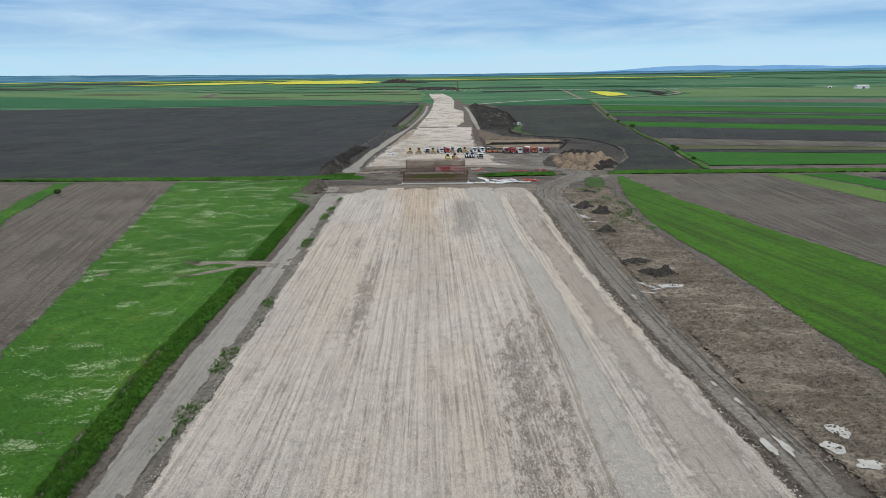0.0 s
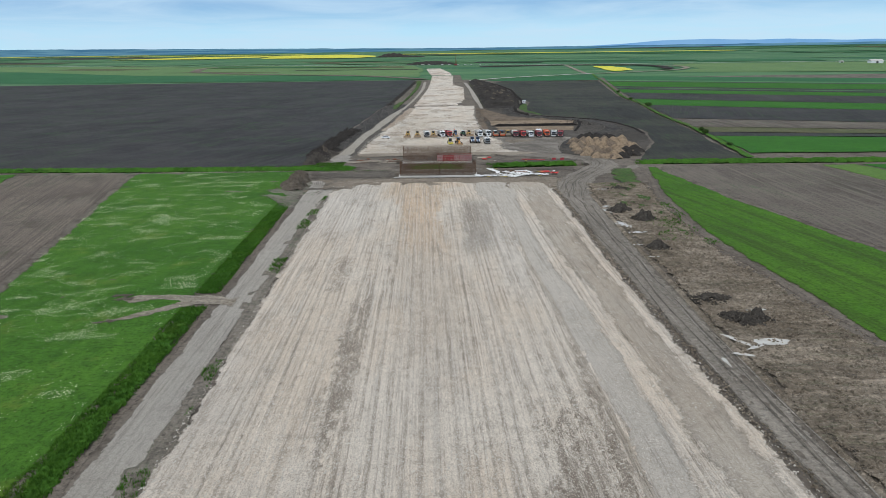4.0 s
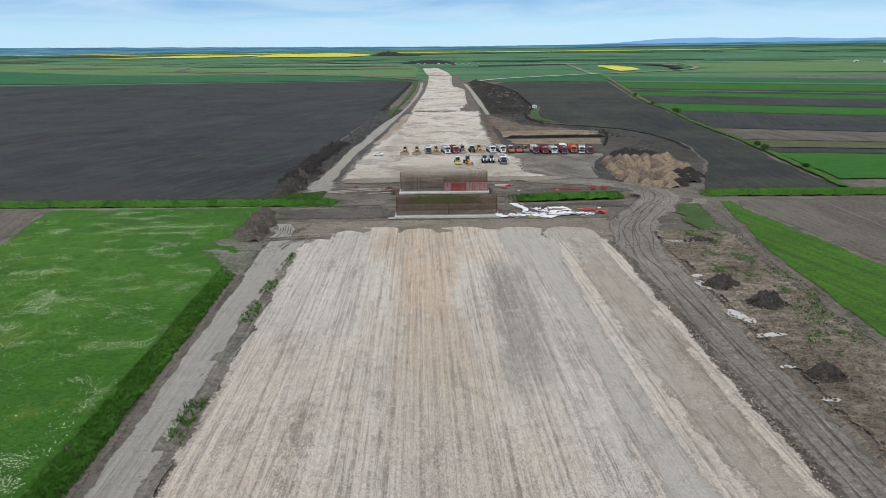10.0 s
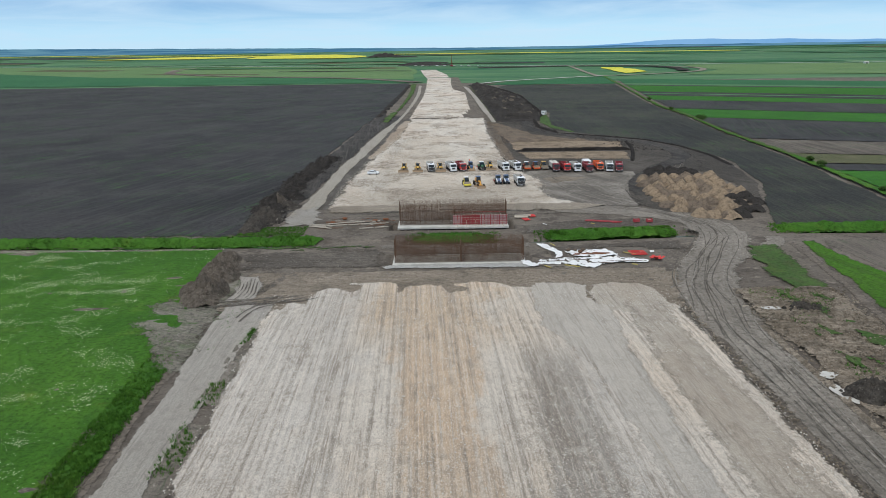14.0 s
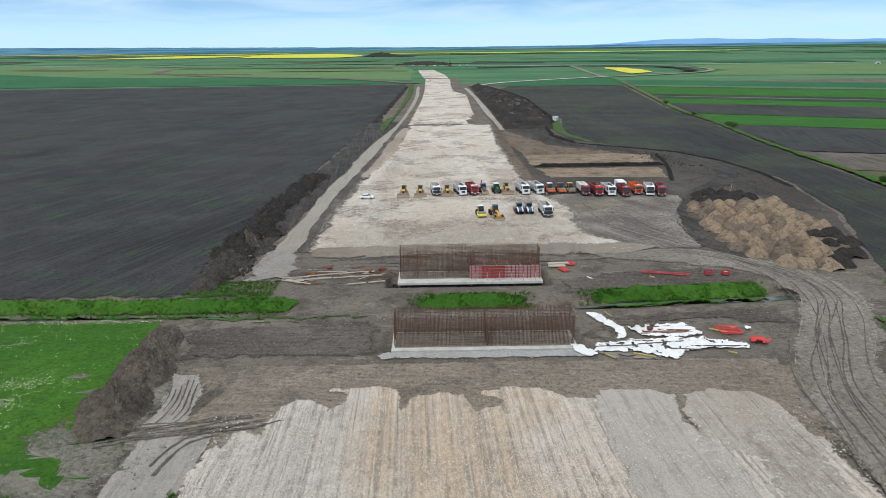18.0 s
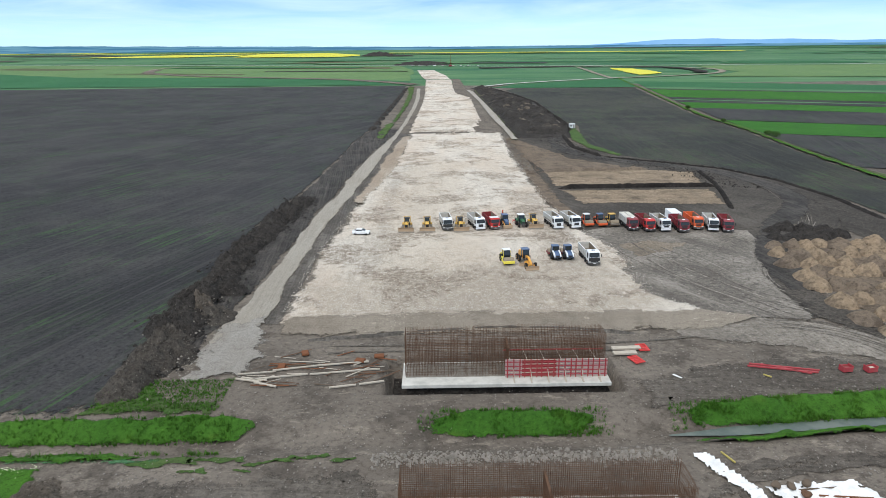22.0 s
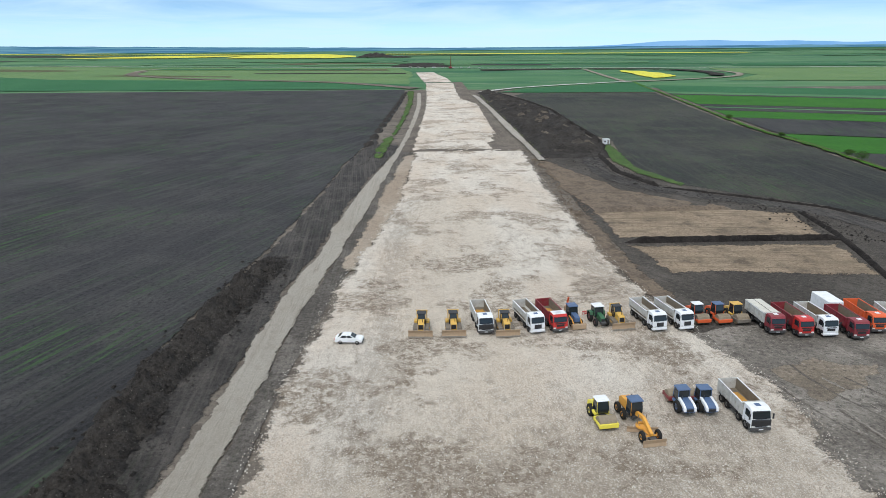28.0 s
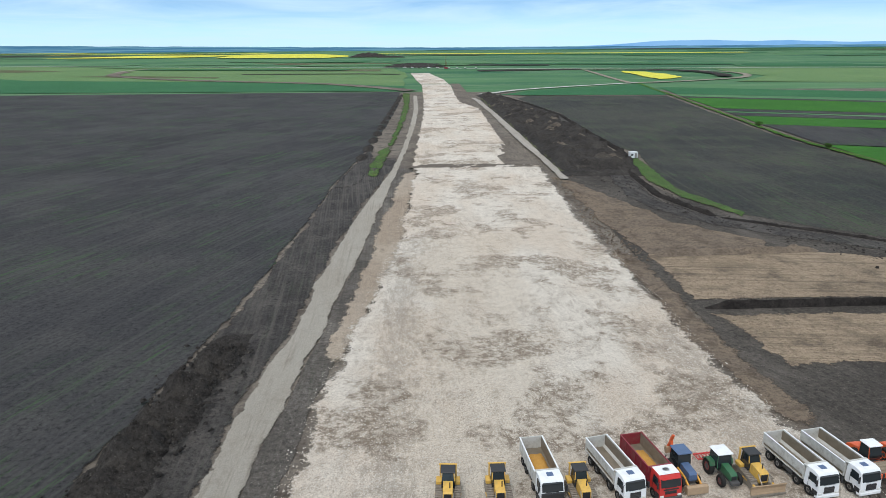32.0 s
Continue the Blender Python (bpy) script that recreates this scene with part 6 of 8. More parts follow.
LOT = 0.40
for label, cab, box, x, y, head, kw in (
        ("white dump truck with an open white box holding some sand", WHITE, BOX_WHITE, -14.1, 372.9, 6, dict(load=SAND, mask=True, dark_bumper=True)),
        ("white dump truck with a rounded open white box", WHITE, BOX_WHITE, -6.2, 372.9, 13, dict(round_box=True)),
        ("red dump truck with white cab roof and ochre sand aboard", BRIGHT_RED, RED, -2.7, 373.2, 11, dict(load=SAND, roof=WHITE, white_roof=True)),
        ("white dump truck with a rounded grey-white box", WHITE, BOX_WHITE, 12.5, 373.0, 10, dict(round_box=True)),
        ("white dump truck with a rounded grey-white empty box", WHITE, BOX_WHITE, 16.8, 373.3, 11, dict(round_box=True)),
        ("dark red truck with a white tarpaulin over its white box", RED, BOX_WHITE, 30.2, 372.0, 2, dict(cover=True)),
        ("red dump truck with a dusty red box", BRIGHT_RED, RED, 33.9, 370.8, 3, dict(load=SAND)),
        ("white dump truck with a sand-stained white box", WHITE, BOX_WHITE, 37.6, 370.8, 3, dict(load=SAND)),
        ("crimson dump truck with a long red box", RED, RED, 41.5, 369.6, 0, {}),
        ("orange dump truck with a dusty orange box", ORANGE, ORANGE, 45.7, 371.9, -2, {}),
        ("white dump truck with a tall empty box", WHITE, BOX_WHITE, 48.7, 370.4, -10, dict(mask=True)),
        ("red dump truck at the end of the parked row", RED, RED, 51.7, 369.2, -12, {}),
        ("white dump truck standing apart with sand in its box", WHITE, BOX_WHITE, 14.5, 344.9, 3, dict(load=SAND, mask=True, dark_bumper=True))):
    place(dump_truck(label, cab, box, **kw), x, y, head, 0.16 if x > 19 else LOT + 0.08)


def bulldozer(label):
    t = thing("bulldozer", label, "bulldozer", "parked bulldozers")
    for s in (-1, 1):
        x0, x1 = (0.56, 1.22) if s > 0 else (-1.22, -0.56)
        tr = part("track", prism(B(), [(1.0, 0.35), (1.25, 0.05), (4.0, 0.05), (4.35, 0.40), (4.25, 0.80), (3.6, 1.02), (1.5, 0.90), (1.05, 0.70)], x0, x1), TRACKS, t, "mud-caked crawler track")
        for k in range(11):
            part("track_plate", rbox(B(), x0 - 0.02, x1 + 0.02, 1.2 + 0.25 * k, 1.36 + 0.25 * k, 0.90 + 0.010 * k, 1.0 + 0.010 * k), TRACKS, tr)
        part("push_arm", tube(B(), (s * 0.98, 0.45, 0.55), (s * 1.2, 2.5, 0.62), 0.11, 6), YELLOW, t)
        part("lift_cylinder", tube(B(), (s * 0.5, 0.5, 0.9), (s * 0.5, 1.25, 1.65), 0.06, 6), STEEL, t)
        part("fender", rbox(B(), s * 0.92 - 0.26, s * 0.92 + 0.26, 3.2, 4.1, 1.08, 1.5, 0.06), YELLOW, t)
    hood = part("hood", prism(B(), [(1.0, 0.75), (1.0, 1.70), (1.15, 1.82), (2.6, 1.98), (2.7, 0.75)], -0.46, 0.46), YELLOW, t)
    part("radiator_grille", rbox(B(), -0.36, 0.36, 0.96, 1.01, 0.95, 1.66), BLACK, hood, "black radiator grille")
    part("exhaust", tube(B(), (0.2, 1.7, 1.85), (0.2, 1.7, 2.45), 0.055, 8), BLACK, hood)
    cab = part("cab", prism(B(), [(2.65, 1.1), (2.6, 1.95), (2.85, 2.72), (3.9, 2.72), (4.05, 1.1)], -0.66, 0.66, 0.06), GLASS, t, "dark glazed cab")
    part("roof", rbox(B(), -0.72, 0.72, 2.70, 4.05, 2.72, 2.88, 0.05), BLACK, cab, "black roof")
    part("rollover_bar", rbox(rbox(rbox(B(), -0.84, -0.70, 3.95, 4.12, 1.3, 2.86, 0.02), 0.70, 0.84, 3.95, 4.12, 1.3, 2.86, 0.02), -0.9, 0.9, 3.95, 4.15, 2.80, 2.92, 0.03), YELLOW, cab)
    for s in (-1, 1):
        part("cab_post", tube(B(), (s * 0.64, 2.62, 1.95), (s * 0.56, 2.86, 2.72), 0.045, 5), YELLOW, cab)
    part("blade", prism(B(), [(0.0, 0.02), (0.16, 0.35), (0.20, 0.72), (0.06, 1.12), (0.16, 1.14), (0.32, 0.74), (0.30, 0.30), (0.10, 0.02)], -1.85, 1.85), BLADE, t, "worn muddy steel blade")
    part("blade_edge", prism(B(), [(-0.05, 0.0), (-0.01, 0.22), (0.03, 0.22), (0.02, 0.0)], -1.87, 1.87), STEEL, t)
    part("ripper", rbox(rbox(rbox(B(), -0.7, 0.7, 4.4, 4.65, 0.7, 0.95, 0.04), -0.08, 0.08, 4.55, 4.75, 0.2, 0.95), -0.4, 0.4, 4.1, 4.45, 0.6, 0.85), BLACK, t)
    return t


for x, y, head in ((-24.1, 372.2, -3), (-19.0, 372.2, 1), (-10.8, 372.0, 5), (7.3, 374.0, 8)):
    place(bulldozer("yellow bulldozer with a wide muddy blade"), x, y, head, LOT + 0.08)


def drum_roller(label, body_m, frame_m, roof_m, padded=True, group="parked rollers", nose=False):
    """A single-drum roller; the drum points south unless nose is set."""
    t = thing("road_roller", label, "roller", group)
    W = 1.02
    dr = part("drum", ring_x(B(), -W, W, 0.95, 0.74, 0.74, 0, 28, 0.02), DRUM, t, "dusty steel drum")
    if padded:
        bm = B()
        for k in range(15):
            a = 2 * math.pi * k / 15
            for i in range(8):
                x = -W + 0.16 + i * 0.24 + (0.12 if k % 2 else 0)
                if x > W - 0.1:
                    continue
                m = Matrix.Translation((x, 0.95 + 0.76 * math.cos(a), 0.74 + 0.76 * math.sin(a))) @ Matrix.Rotation(a - math.pi / 2, 4, "X")
                bmesh.ops.create_cone(bm, cap_ends=True, segments=4, radius1=0.10, radius2=0.07, depth=0.12, matrix=m)
        tagged(part("pads", bm, DRUM, dr), "", "", "", "stuff")
    part("front_beam", rbox(B(), -W - 0.14, W + 0.14, 0.0, 0.2, 0.38, 0.92, 0.04), frame_m, t)
    part("rear_beam", rbox(B(), -W - 0.14, W + 0.14, 1.74, 2.0, 0.5, 1.0, 0.04), frame_m, t)
    for s in (-1, 1):
        part("side_beam", rbox(B(), s * (W + 0.07) - 0.06, s * (W + 0.07) + 0.06, 0.1, 1.9, 0.52, 0.90, 0.03), frame_m, t)
    part("articulation", rbox(B(), -0.35, 0.35, 1.9, 2.5, 0.55, 1.0, 0.03), FRAME, t)
    cab = part("cab", prism(B(), [(2.05, 1.15), (1.95, 1.7), (2.2, 2.62), (3.35, 2.62), (3.5, 1.15)], -0.72, 0.72, 0.03), GLASS, t, "dark glazed cab")
    part("roof", rbox(B(), -0.80, 0.80, 2.05, 3.5, 2.62, 2.76, 0.06), roof_m, cab, "painted cab roof")
    for s in (-1, 1):
        for y0, y1 in ((2.0, 2.22), (3.45, 3.36)):
            part("cab_post", tube(B(), (s * 0.72, y0, 1.2), (s * 0.68, y1, 2.62), 0.05, 5), body_m, cab)
    part("platform", rbox(B(), -0.95, 0.95, 2.3, 3.6, 0.85, 1.15, 0.05), body_m, t)
    hood = part("hood", prism(B(), [(3.5, 0.85), (3.5, 1.75), (4.7, 1.55), (5.2, 1.30), (5.3, 0.75), (4.9, 0.7)], -0.66, 0.66, 0.04), body_m, t)
    part("hood_vent", rbox(B(), -0.4, 0.4, 5.2, 5.33, 0.8, 1.15, 0.02), BLACK, hood)
    part("exhaust", tube(B(), (0.4, 3.8, 1.6), (0.4, 3.8, 2.15), 0.05, 6), BLACK, hood)
    for s in (-1, 1):
        wheel(t, s * 1.08, 3.75, 0.74, 0.55, body_m)
    if nose:
        for s in (-1, 1):
            part("nose_stripe", prism(B(), [(3.45, 1.45), (3.45, 1.80), (4.7, 1.60), (5.25, 1.32), (5.36, 0.9), (5.2, 0.9), (4.7, 1.2)], s * 0.62 - 0.14, s * 0.62 + 0.14), WHITE, hood, "white hood flank")
    return t


place(drum_roller("orange-red padfoot roller with a pale cab roof", ORANGE, ORANGE, WHITE), 20.7, 376.2, 8, 0.14)
place(drum_roller("orange-red padfoot roller with a dark blue roof", ORANGE, ORANGE, BLUE), 24.0, 376.1, 8, 0.14)
place(drum_roller("old yellow padfoot roller with an open cab", YELLOW, STEEL, YELLOW), 26.9, 376.0, 8, 0.14)
place(drum_roller("bright yellow smooth-drum roller with a white roof", LEMON, LEMON, WHITE, False), -2.3, 345.8, 8, LOT + 0.08)
for x in (7.8, 10.4):
    r = drum_roller("blue and white roller with a dark red drum frame", BLUE, DARK_RED, BLUE, False, "blue rollers", True)
    place(r, x - 0.35, 353.6, 184, LOT + 0.08)

# motor grader
g = thing("motor_grader", "orange-yellow motor grader with a dark cab roof", "grader")
GY = paint("grader_orange", (0.72, 0.34, 0.05), 0.4, 0.2)
part("rear_frame", rbox(B(), -0.45, 0.45, 4.6, 8.2, 0.75, 1.15, 0.05), FRAME, g)
eng = part("engine_hood", prism(B(), [(6.2, 1.1), (6.2, 2.15), (7.9, 2.05), (8.3, 1.75), (8.3, 1.0)], -0.55, 0.55), GY, g)
part("engine_vent", rbox(B(), -0.4, 0.4, 8.28, 8.34, 1.1, 1.7), BLACK, eng)
part("exhaust", tube(B(), (0.25, 6.8, 2.1), (0.25, 6.8, 2.75), 0.06, 8), BLACK, eng)
cabn = part("cab", prism(B(), [(4.75, 1.15), (4.65, 1.9), (4.85, 2.85), (6.05, 2.85), (6.15, 1.15)], -0.7, 0.7, 0.02), GLASS, g, "dark glazed cab")
part("roof", rbox(B(), -0.78, 0.78, 4.65, 6.2, 2.85, 3.0, 0.05), BLUE, cabn, "dark blue roof")
for s in (-1, 1):
    for ya, yb in ((4.72, 4.88), (6.1, 6.02)):
        part("cab_post", tube(B(), (s * 0.68, ya, 1.2), (s * 0.66, yb, 2.85), 0.045, 5), GY, cabn)
part("gooseneck", prism(B(), [(0.9, 0.80), (0.9, 1.12), (1.6, 1.40), (3.0, 2.0), (4.6, 1.75), (4.9, 1.35), (4.6, 1.2), (3.2, 1.62), (1.9, 1.02), (1.2, 0.80)], -0.17, 0.17), GY, g)
part("front_axle", tube(B(), (-0.95, 1.25, 0.62), (0.95, 1.25, 0.62), 0.11, 8), GY, g)
part("drawbar", prism(B(), [(1.3, 0.65), (1.3, 0.8), (3.3, 0.85), (3.3, 0.68)], -0.28, 0.28), GY, g)
part("turntable", ring_x(B(), -0.1, 0.1, 0, 0, 0.75, 0.45, 20), GY, g).matrix_local = pose(0, 3.2, 0.75, 0, 90, 0)
part("moldboard", prism(B(), [(0, 0.02), (0.12, 0.3), (0.05, 0.62), (0.14, 0.62), (0.22, 0.3), (0.08, 0.02)], -1.75, 1.75), BLADE, g, "worn steel moldboard").matrix_local = pose(0, 3.0, 0, 0, 0, -14)
part("front_blade", prism(B(), [(0.0, 0.05), (0.14, 0.4), (0.05, 0.85), (0.15, 0.85), (0.26, 0.4), (0.12, 0.05)], -1.35, 1.35), BLADE, g, "muddy front blade")
part("blade_mount", rbox(B(), -0.4, 0.4, 0.15, 0.95, 0.4, 0.75, 0.04), FRAME, g)
for s in (-1, 1):
    part("lift_cylinder", tube(B(), (s * 0.5, 3.5, 0.8), (s * 0.5, 3.3, 2.1), 0.06, 6), STEEL, g)
    wheel(g, s * 1.15, 1.25, 0.62, 0.38, GY)
    wheel(g, s * 1.15, 6.2, 0.66, 0.42, GY)
    wheel(g, s * 1.15, 7.7, 0.66, 0.42, GY)
place(g, 1.9, 342.6, 9, LOT + 0.08)

# backhoe loader
k = thing("backhoe_loader", "backhoe loader with a blue cab roof and orange arm", "backhoe")
part("frame", rbox(B(), -0.45, 0.45, 1.2, 4.9, 0.55, 0.95, 0.05), FRAME, k)
part("hood", prism(B(), [(1.1, 0.85), (1.1, 1.45), (1.3, 1.6), (2.9, 1.75), (2.9, 0.85)], -0.42, 0.42), BLUE, k)
cb = part("cab", prism(B(), [(2.9, 1.0), (2.85, 1.8), (3.0, 2.65), (4.4, 2.65), (4.5, 1.0)], -0.72, 0.72, 0.02), GLASS, k, "dark glazed cab")
part("roof", rbox(B(), -0.80, 0.80, 2.8, 4.55, 2.65, 2.80, 0.06), BLUE, cb, "faded blue roof")
part("bucket", prism(B(), [(0.0, 0.05), (0.1, 0.75), (0.35, 0.85), (0.75, 0.65), (0.78, 0.1)], -1.12, 1.12), BLADE, k, "muddy loading bucket")
for s in (-1, 1):
    part("loader_arm", prism(B(), [(0.6, 0.45), (0.7, 0.7), (1.6, 1.15), (2.9, 1.3), (2.9, 1.1), (1.7, 0.95)], s * 0.68 - 0.07, s * 0.68 + 0.07), GY, k)
    part("stabiliser", tube(B(), (s * 0.8, 5.0, 1.3), (s * 1.1, 5.1, 0.1), 0.08, 6), FRAME, k)
    wheel(k, s * 1.0, 1.6, 0.5, 0.3, GY)
    wheel(k, s * 1.08, 4.0, 0.72, 0.42, GY)
boom = part("boom", prism(B(), [(4.9, 0.9), (5.0, 1.15), (5.5, 2.6), (5.2, 3.35), (5.4, 3.35), (5.8, 2.6), (5.3, 0.9)], -0.13, 0.13), ORANGE, k, "orange backhoe boom")
part("dipper", prism(B(), [(5.2, 3.3), (5.35, 3.42), (6.2, 1.6), (6.05, 1.5)], -0.1, 0.1), ORANGE, boom)
part("hoe_bucket", prism(B(), [(5.7, 1.0), (5.8, 1.6), (6.2, 1.65), (6.25, 1.2), (6.0, 0.85)], -0.35, 0.35), BLADE, boom)
place(k, 0.5, 374.4, 9, LOT + 0.08)

# farm tractor with a red harrow
k = thing("tractor", "green farm tractor with a white cab roof and red harrow behind", "tractor")
part("frame", rbox(B(), -0.35, 0.35, 0.4, 4.0, 0.65, 1.0, 0.05), FRAME, k)
hd = part("hood", prism(B(), [(0.35, 0.95), (0.35, 1.45), (0.55, 1.62), (2.2, 1.85), (2.2, 0.95)], -0.36, 0.36), GREEN, k)
part("grille", rbox(B(), -0.26, 0.26, 0.32, 0.37, 1.0, 1.42), BLACK, hd)
cb = part("cab", prism(B(), [(2.1, 1.15), (2.05, 1.8), (2.2, 2.7), (3.6, 2.7), (3.75, 1.15)], -0.75, 0.75, 0.03), GLASS, k, "dark glazed cab")
part("roof", rbox(B(), -0.85, 0.85, 2.0, 3.75, 2.7, 2.88, 0.08), WHITE, cb, "white cab roof")
for s in (-1, 1):
    part("cab_post", tube(B(), (s * 0.75, 2.08, 1.2), (s * 0.70, 2.22, 2.7), 0.05, 5), GREEN, cb)
    part("fender", prism(B(), [(2.5, 1.3), (2.7, 1.75), (3.5, 1.8), (4.1, 1.3), (4.0, 1.25), (3.45, 1.7), (2.75, 1.65), (2.6, 1.28)], s * 1.0 - 0.28, s * 1.0 + 0.28), GREEN, k)
    wheel(k, s * 1.12, 1.0, 0.62, 0.42, DARK_RED)
    wheel(k, s * 1.22, 3.25, 0.85, 0.5, DARK_RED)
part("front_weight", rbox(B(), -0.45, 0.45, -0.1, 0.4, 0.6, 1.0, 0.06), FRAME, k)
har = part("harrow", rbox(rbox(B(), -1.4, 1.4, 4.5, 4.62, 0.7, 0.82), -1.4, 1.4, 5.4, 5.52, 0.7, 0.82), BRIGHT_RED, k, "red harrow frame")
for i in range(8):
    x = -1.35 + i * 0.385
    part("harrow_bar", rbox(B(), x - 0.04, x + 0.04, 4.4, 5.6, 0.72, 0.80), BRIGHT_RED, har)
    part("tine", tube(B(), (x, 5.46, 0.75), (x, 5.6, 0.05), 0.03, 4), BRIGHT_RED, har)
part("linkage", tube(tube(B(), (-0.4, 3.9, 0.8), (-0.4, 4.55, 0.76), 0.05, 5), (0.4, 3.9, 0.8), (0.4, 4.55, 0.76), 0.05, 5), FRAME, har)
place(k, 4.3, 374.8, 8, LOT + 0.08)

# white saloon car, side on
c = thing("car", "white four-door saloon car parked on the gravel", "car")
bd = part("body", prism(B(), [(0.02, 0.30), (0.0, 0.62), (0.10, 0.80), (0.55, 0.90), (1.35, 0.95), (2.95, 0.98), (3.75, 0.98), (4.12, 0.92), (4.15, 0.45), (4.08, 0.28)], -0.82, 0.82, 0.02), WHITE, c)
top = part("cabin", prism(B(), [(1.05, 0.92), (1.75, 1.36), (1.95, 1.42), (2.9, 1.42), (3.15, 1.36), (3.70, 0.96)], -0.74, 0.74, 0.16), WHITE, c)
for ob, wd in ((bd, 0.14), (top, 0.09)):
    bv = ob.modifiers.new("edge", "BEVEL")
    bv.width, bv.segments, bv.limit_method, bv.angle_limit = wd, 2, "ANGLE", radians(25)
part("windscreen", prism(B(), [(1.10, 0.97), (1.06, 0.99), (1.70, 1.36), (1.76, 1.34)], -0.66, 0.66, 0.12), GLASS, top, "dark windscreen")
part("rear_window", prism(B(), [(3.66, 1.0), (3.70, 1.02), (3.20, 1.36), (3.14, 1.34)], -0.64, 0.64, 0.12), GLASS, top)
for s in (-1, 1):
    for y0, y1, y2, y3 in ((1.42, 1.85, 2.28, 2.28), (2.38, 2.38, 2.95, 3.3)):
        bm = B()
        pts = [(s * 0.745, y0, 0.985), (s * 0.685, y1, 1.34), (s * 0.685, y2, 1.34), (s * 0.745, y3, 0.985)]
        v = [bm.verts.new(p) for p in pts] + [bm.verts.new((p[0] - s * 0.05, p[1], p[2])) for p in pts]
        for f in ((0, 1, 2, 3), (7, 6, 5, 4), (0, 4, 5, 1), (1, 5, 6, 2), (2, 6, 7, 3), (3, 7, 4, 0)):
            bm.faces.new([v[i] for i in f])
        bmesh.ops.recalc_face_normals(bm, faces=bm.faces[:])
        part("side_window", bm, GLASS, top)
    part("headlight", rbox(B(), s * 0.62 - 0.15, s * 0.62 + 0.15, -0.01, 0.2, 0.62, 0.76, 0.03), LAMP, bd)
    part("tail_light", rbox(B(), s * 0.68 - 0.1, s * 0.68 + 0.1, 4.05, 4.16, 0.68, 0.88, 0.02), BRIGHT_RED, bd)
    part("mirror", rbox(B(), s * 0.86 - 0.07, s * 0.86 + 0.07, 1.35, 1.47, 0.95, 1.07, 0.03), WHITE, bd)
    for y in (0.78, 3.30):
        wheel(c, s * 0.84, y, 0.30, 0.2)
part("bumper", rbox(B(), -0.80, 0.80, -0.03, 0.12, 0.24, 0.48, 0.04), BLACK, bd)
place(c, -32.6, 370.9, 85, LOT + 0.08)

# white container and the white hut
k = thing("container", "white box container standing behind the trucks", "container")
part("shell", rbox(B(), -1.25, 1.25, 0, 5.0, 0.15, 2.75, 0.05), WHITE, k)
for i in range(9):
    for s in (-1, 1):
        part("rib", rbox(B(), s * 1.26 - 0.03, s * 1.26 + 0.03, 0.3 + i * 0.55 - 0.07, 0.3 + i * 0.55 + 0.07, 0.25, 2.65, 0.01), WHITE, k)
part("door", rbox(rbox(B(), -1.15, -0.03, -0.05, 0.02, 0.25, 2.62, 0.01), 0.03, 1.15, -0.05, 0.02, 0.25, 2.62, 0.01), WHITE, k)
part("skid", rbox(rbox(B(), -1.1, -0.9, 0, 5, 0, 0.15), 0.9, 1.1, 0, 5, 0, 0.15), FRAME, k)
place(k, 42.6, 378.4, 0, 0.14)
k = thing("site_hut", "small white site hut at the field's edge", "hut")
part("wall", rbox(B(), -1.5, 1.5, 0, 2.4, 0.15, 2.35, 0.04), WHITE, k)
part("roof", rbox(B(), -1.6, 1.6, -0.1, 2.5, 2.35, 2.5, 0.03), WHITE, k)
part("door", rbox(B(), 0.35, 1.15, -0.05, 0.01, 0.2, 2.1, 0.01), RIM, k)
part("window", rbox(B(), -1.1, -0.3, -0.04, 0.01, 1.1, 1.8, 0.01), GLASS, k)
part("skid", rbox(B(), -1.4, 1.4, 0.1, 2.3, 0, 0.16), FRAME, k)
place(k, 57.0, 580.0, 0, rise(580) + 0.25)

# ---- bridge footings with their reinforcement ----


def bars_mesh(name, bars, material):
    """Thin square bars, each from p to q with a half width."""
    verts, faces = [], []
    for p, q, r in bars:
        p, q = Vector(p), Vector(q)
        d = (q - p).normalized()
        u = d.orthogonal().normalized()
        w = d.cross(u)
        n = len(verts)
        for c in (p, q):
            for a, b in ((1, 0), (0, 1), (-1, 0), (0, -1)):
                verts.append(tuple(c + (u * a + w * b) * r))
        for i in range(4):
            j = (i + 1) % 4
            faces.append((n + i, n + j, n + 4 + j, n + 4 + i))
        faces.append((n + 3, n + 2, n + 1, n))
        faces.append((n + 4, n + 5, n + 6, n + 7))
    return mesh_of(name, verts, faces, material)


BAR = bars_mesh("upright_bar", [((0, 0, 0), (0, 0, 1), 1.0)], RUST)


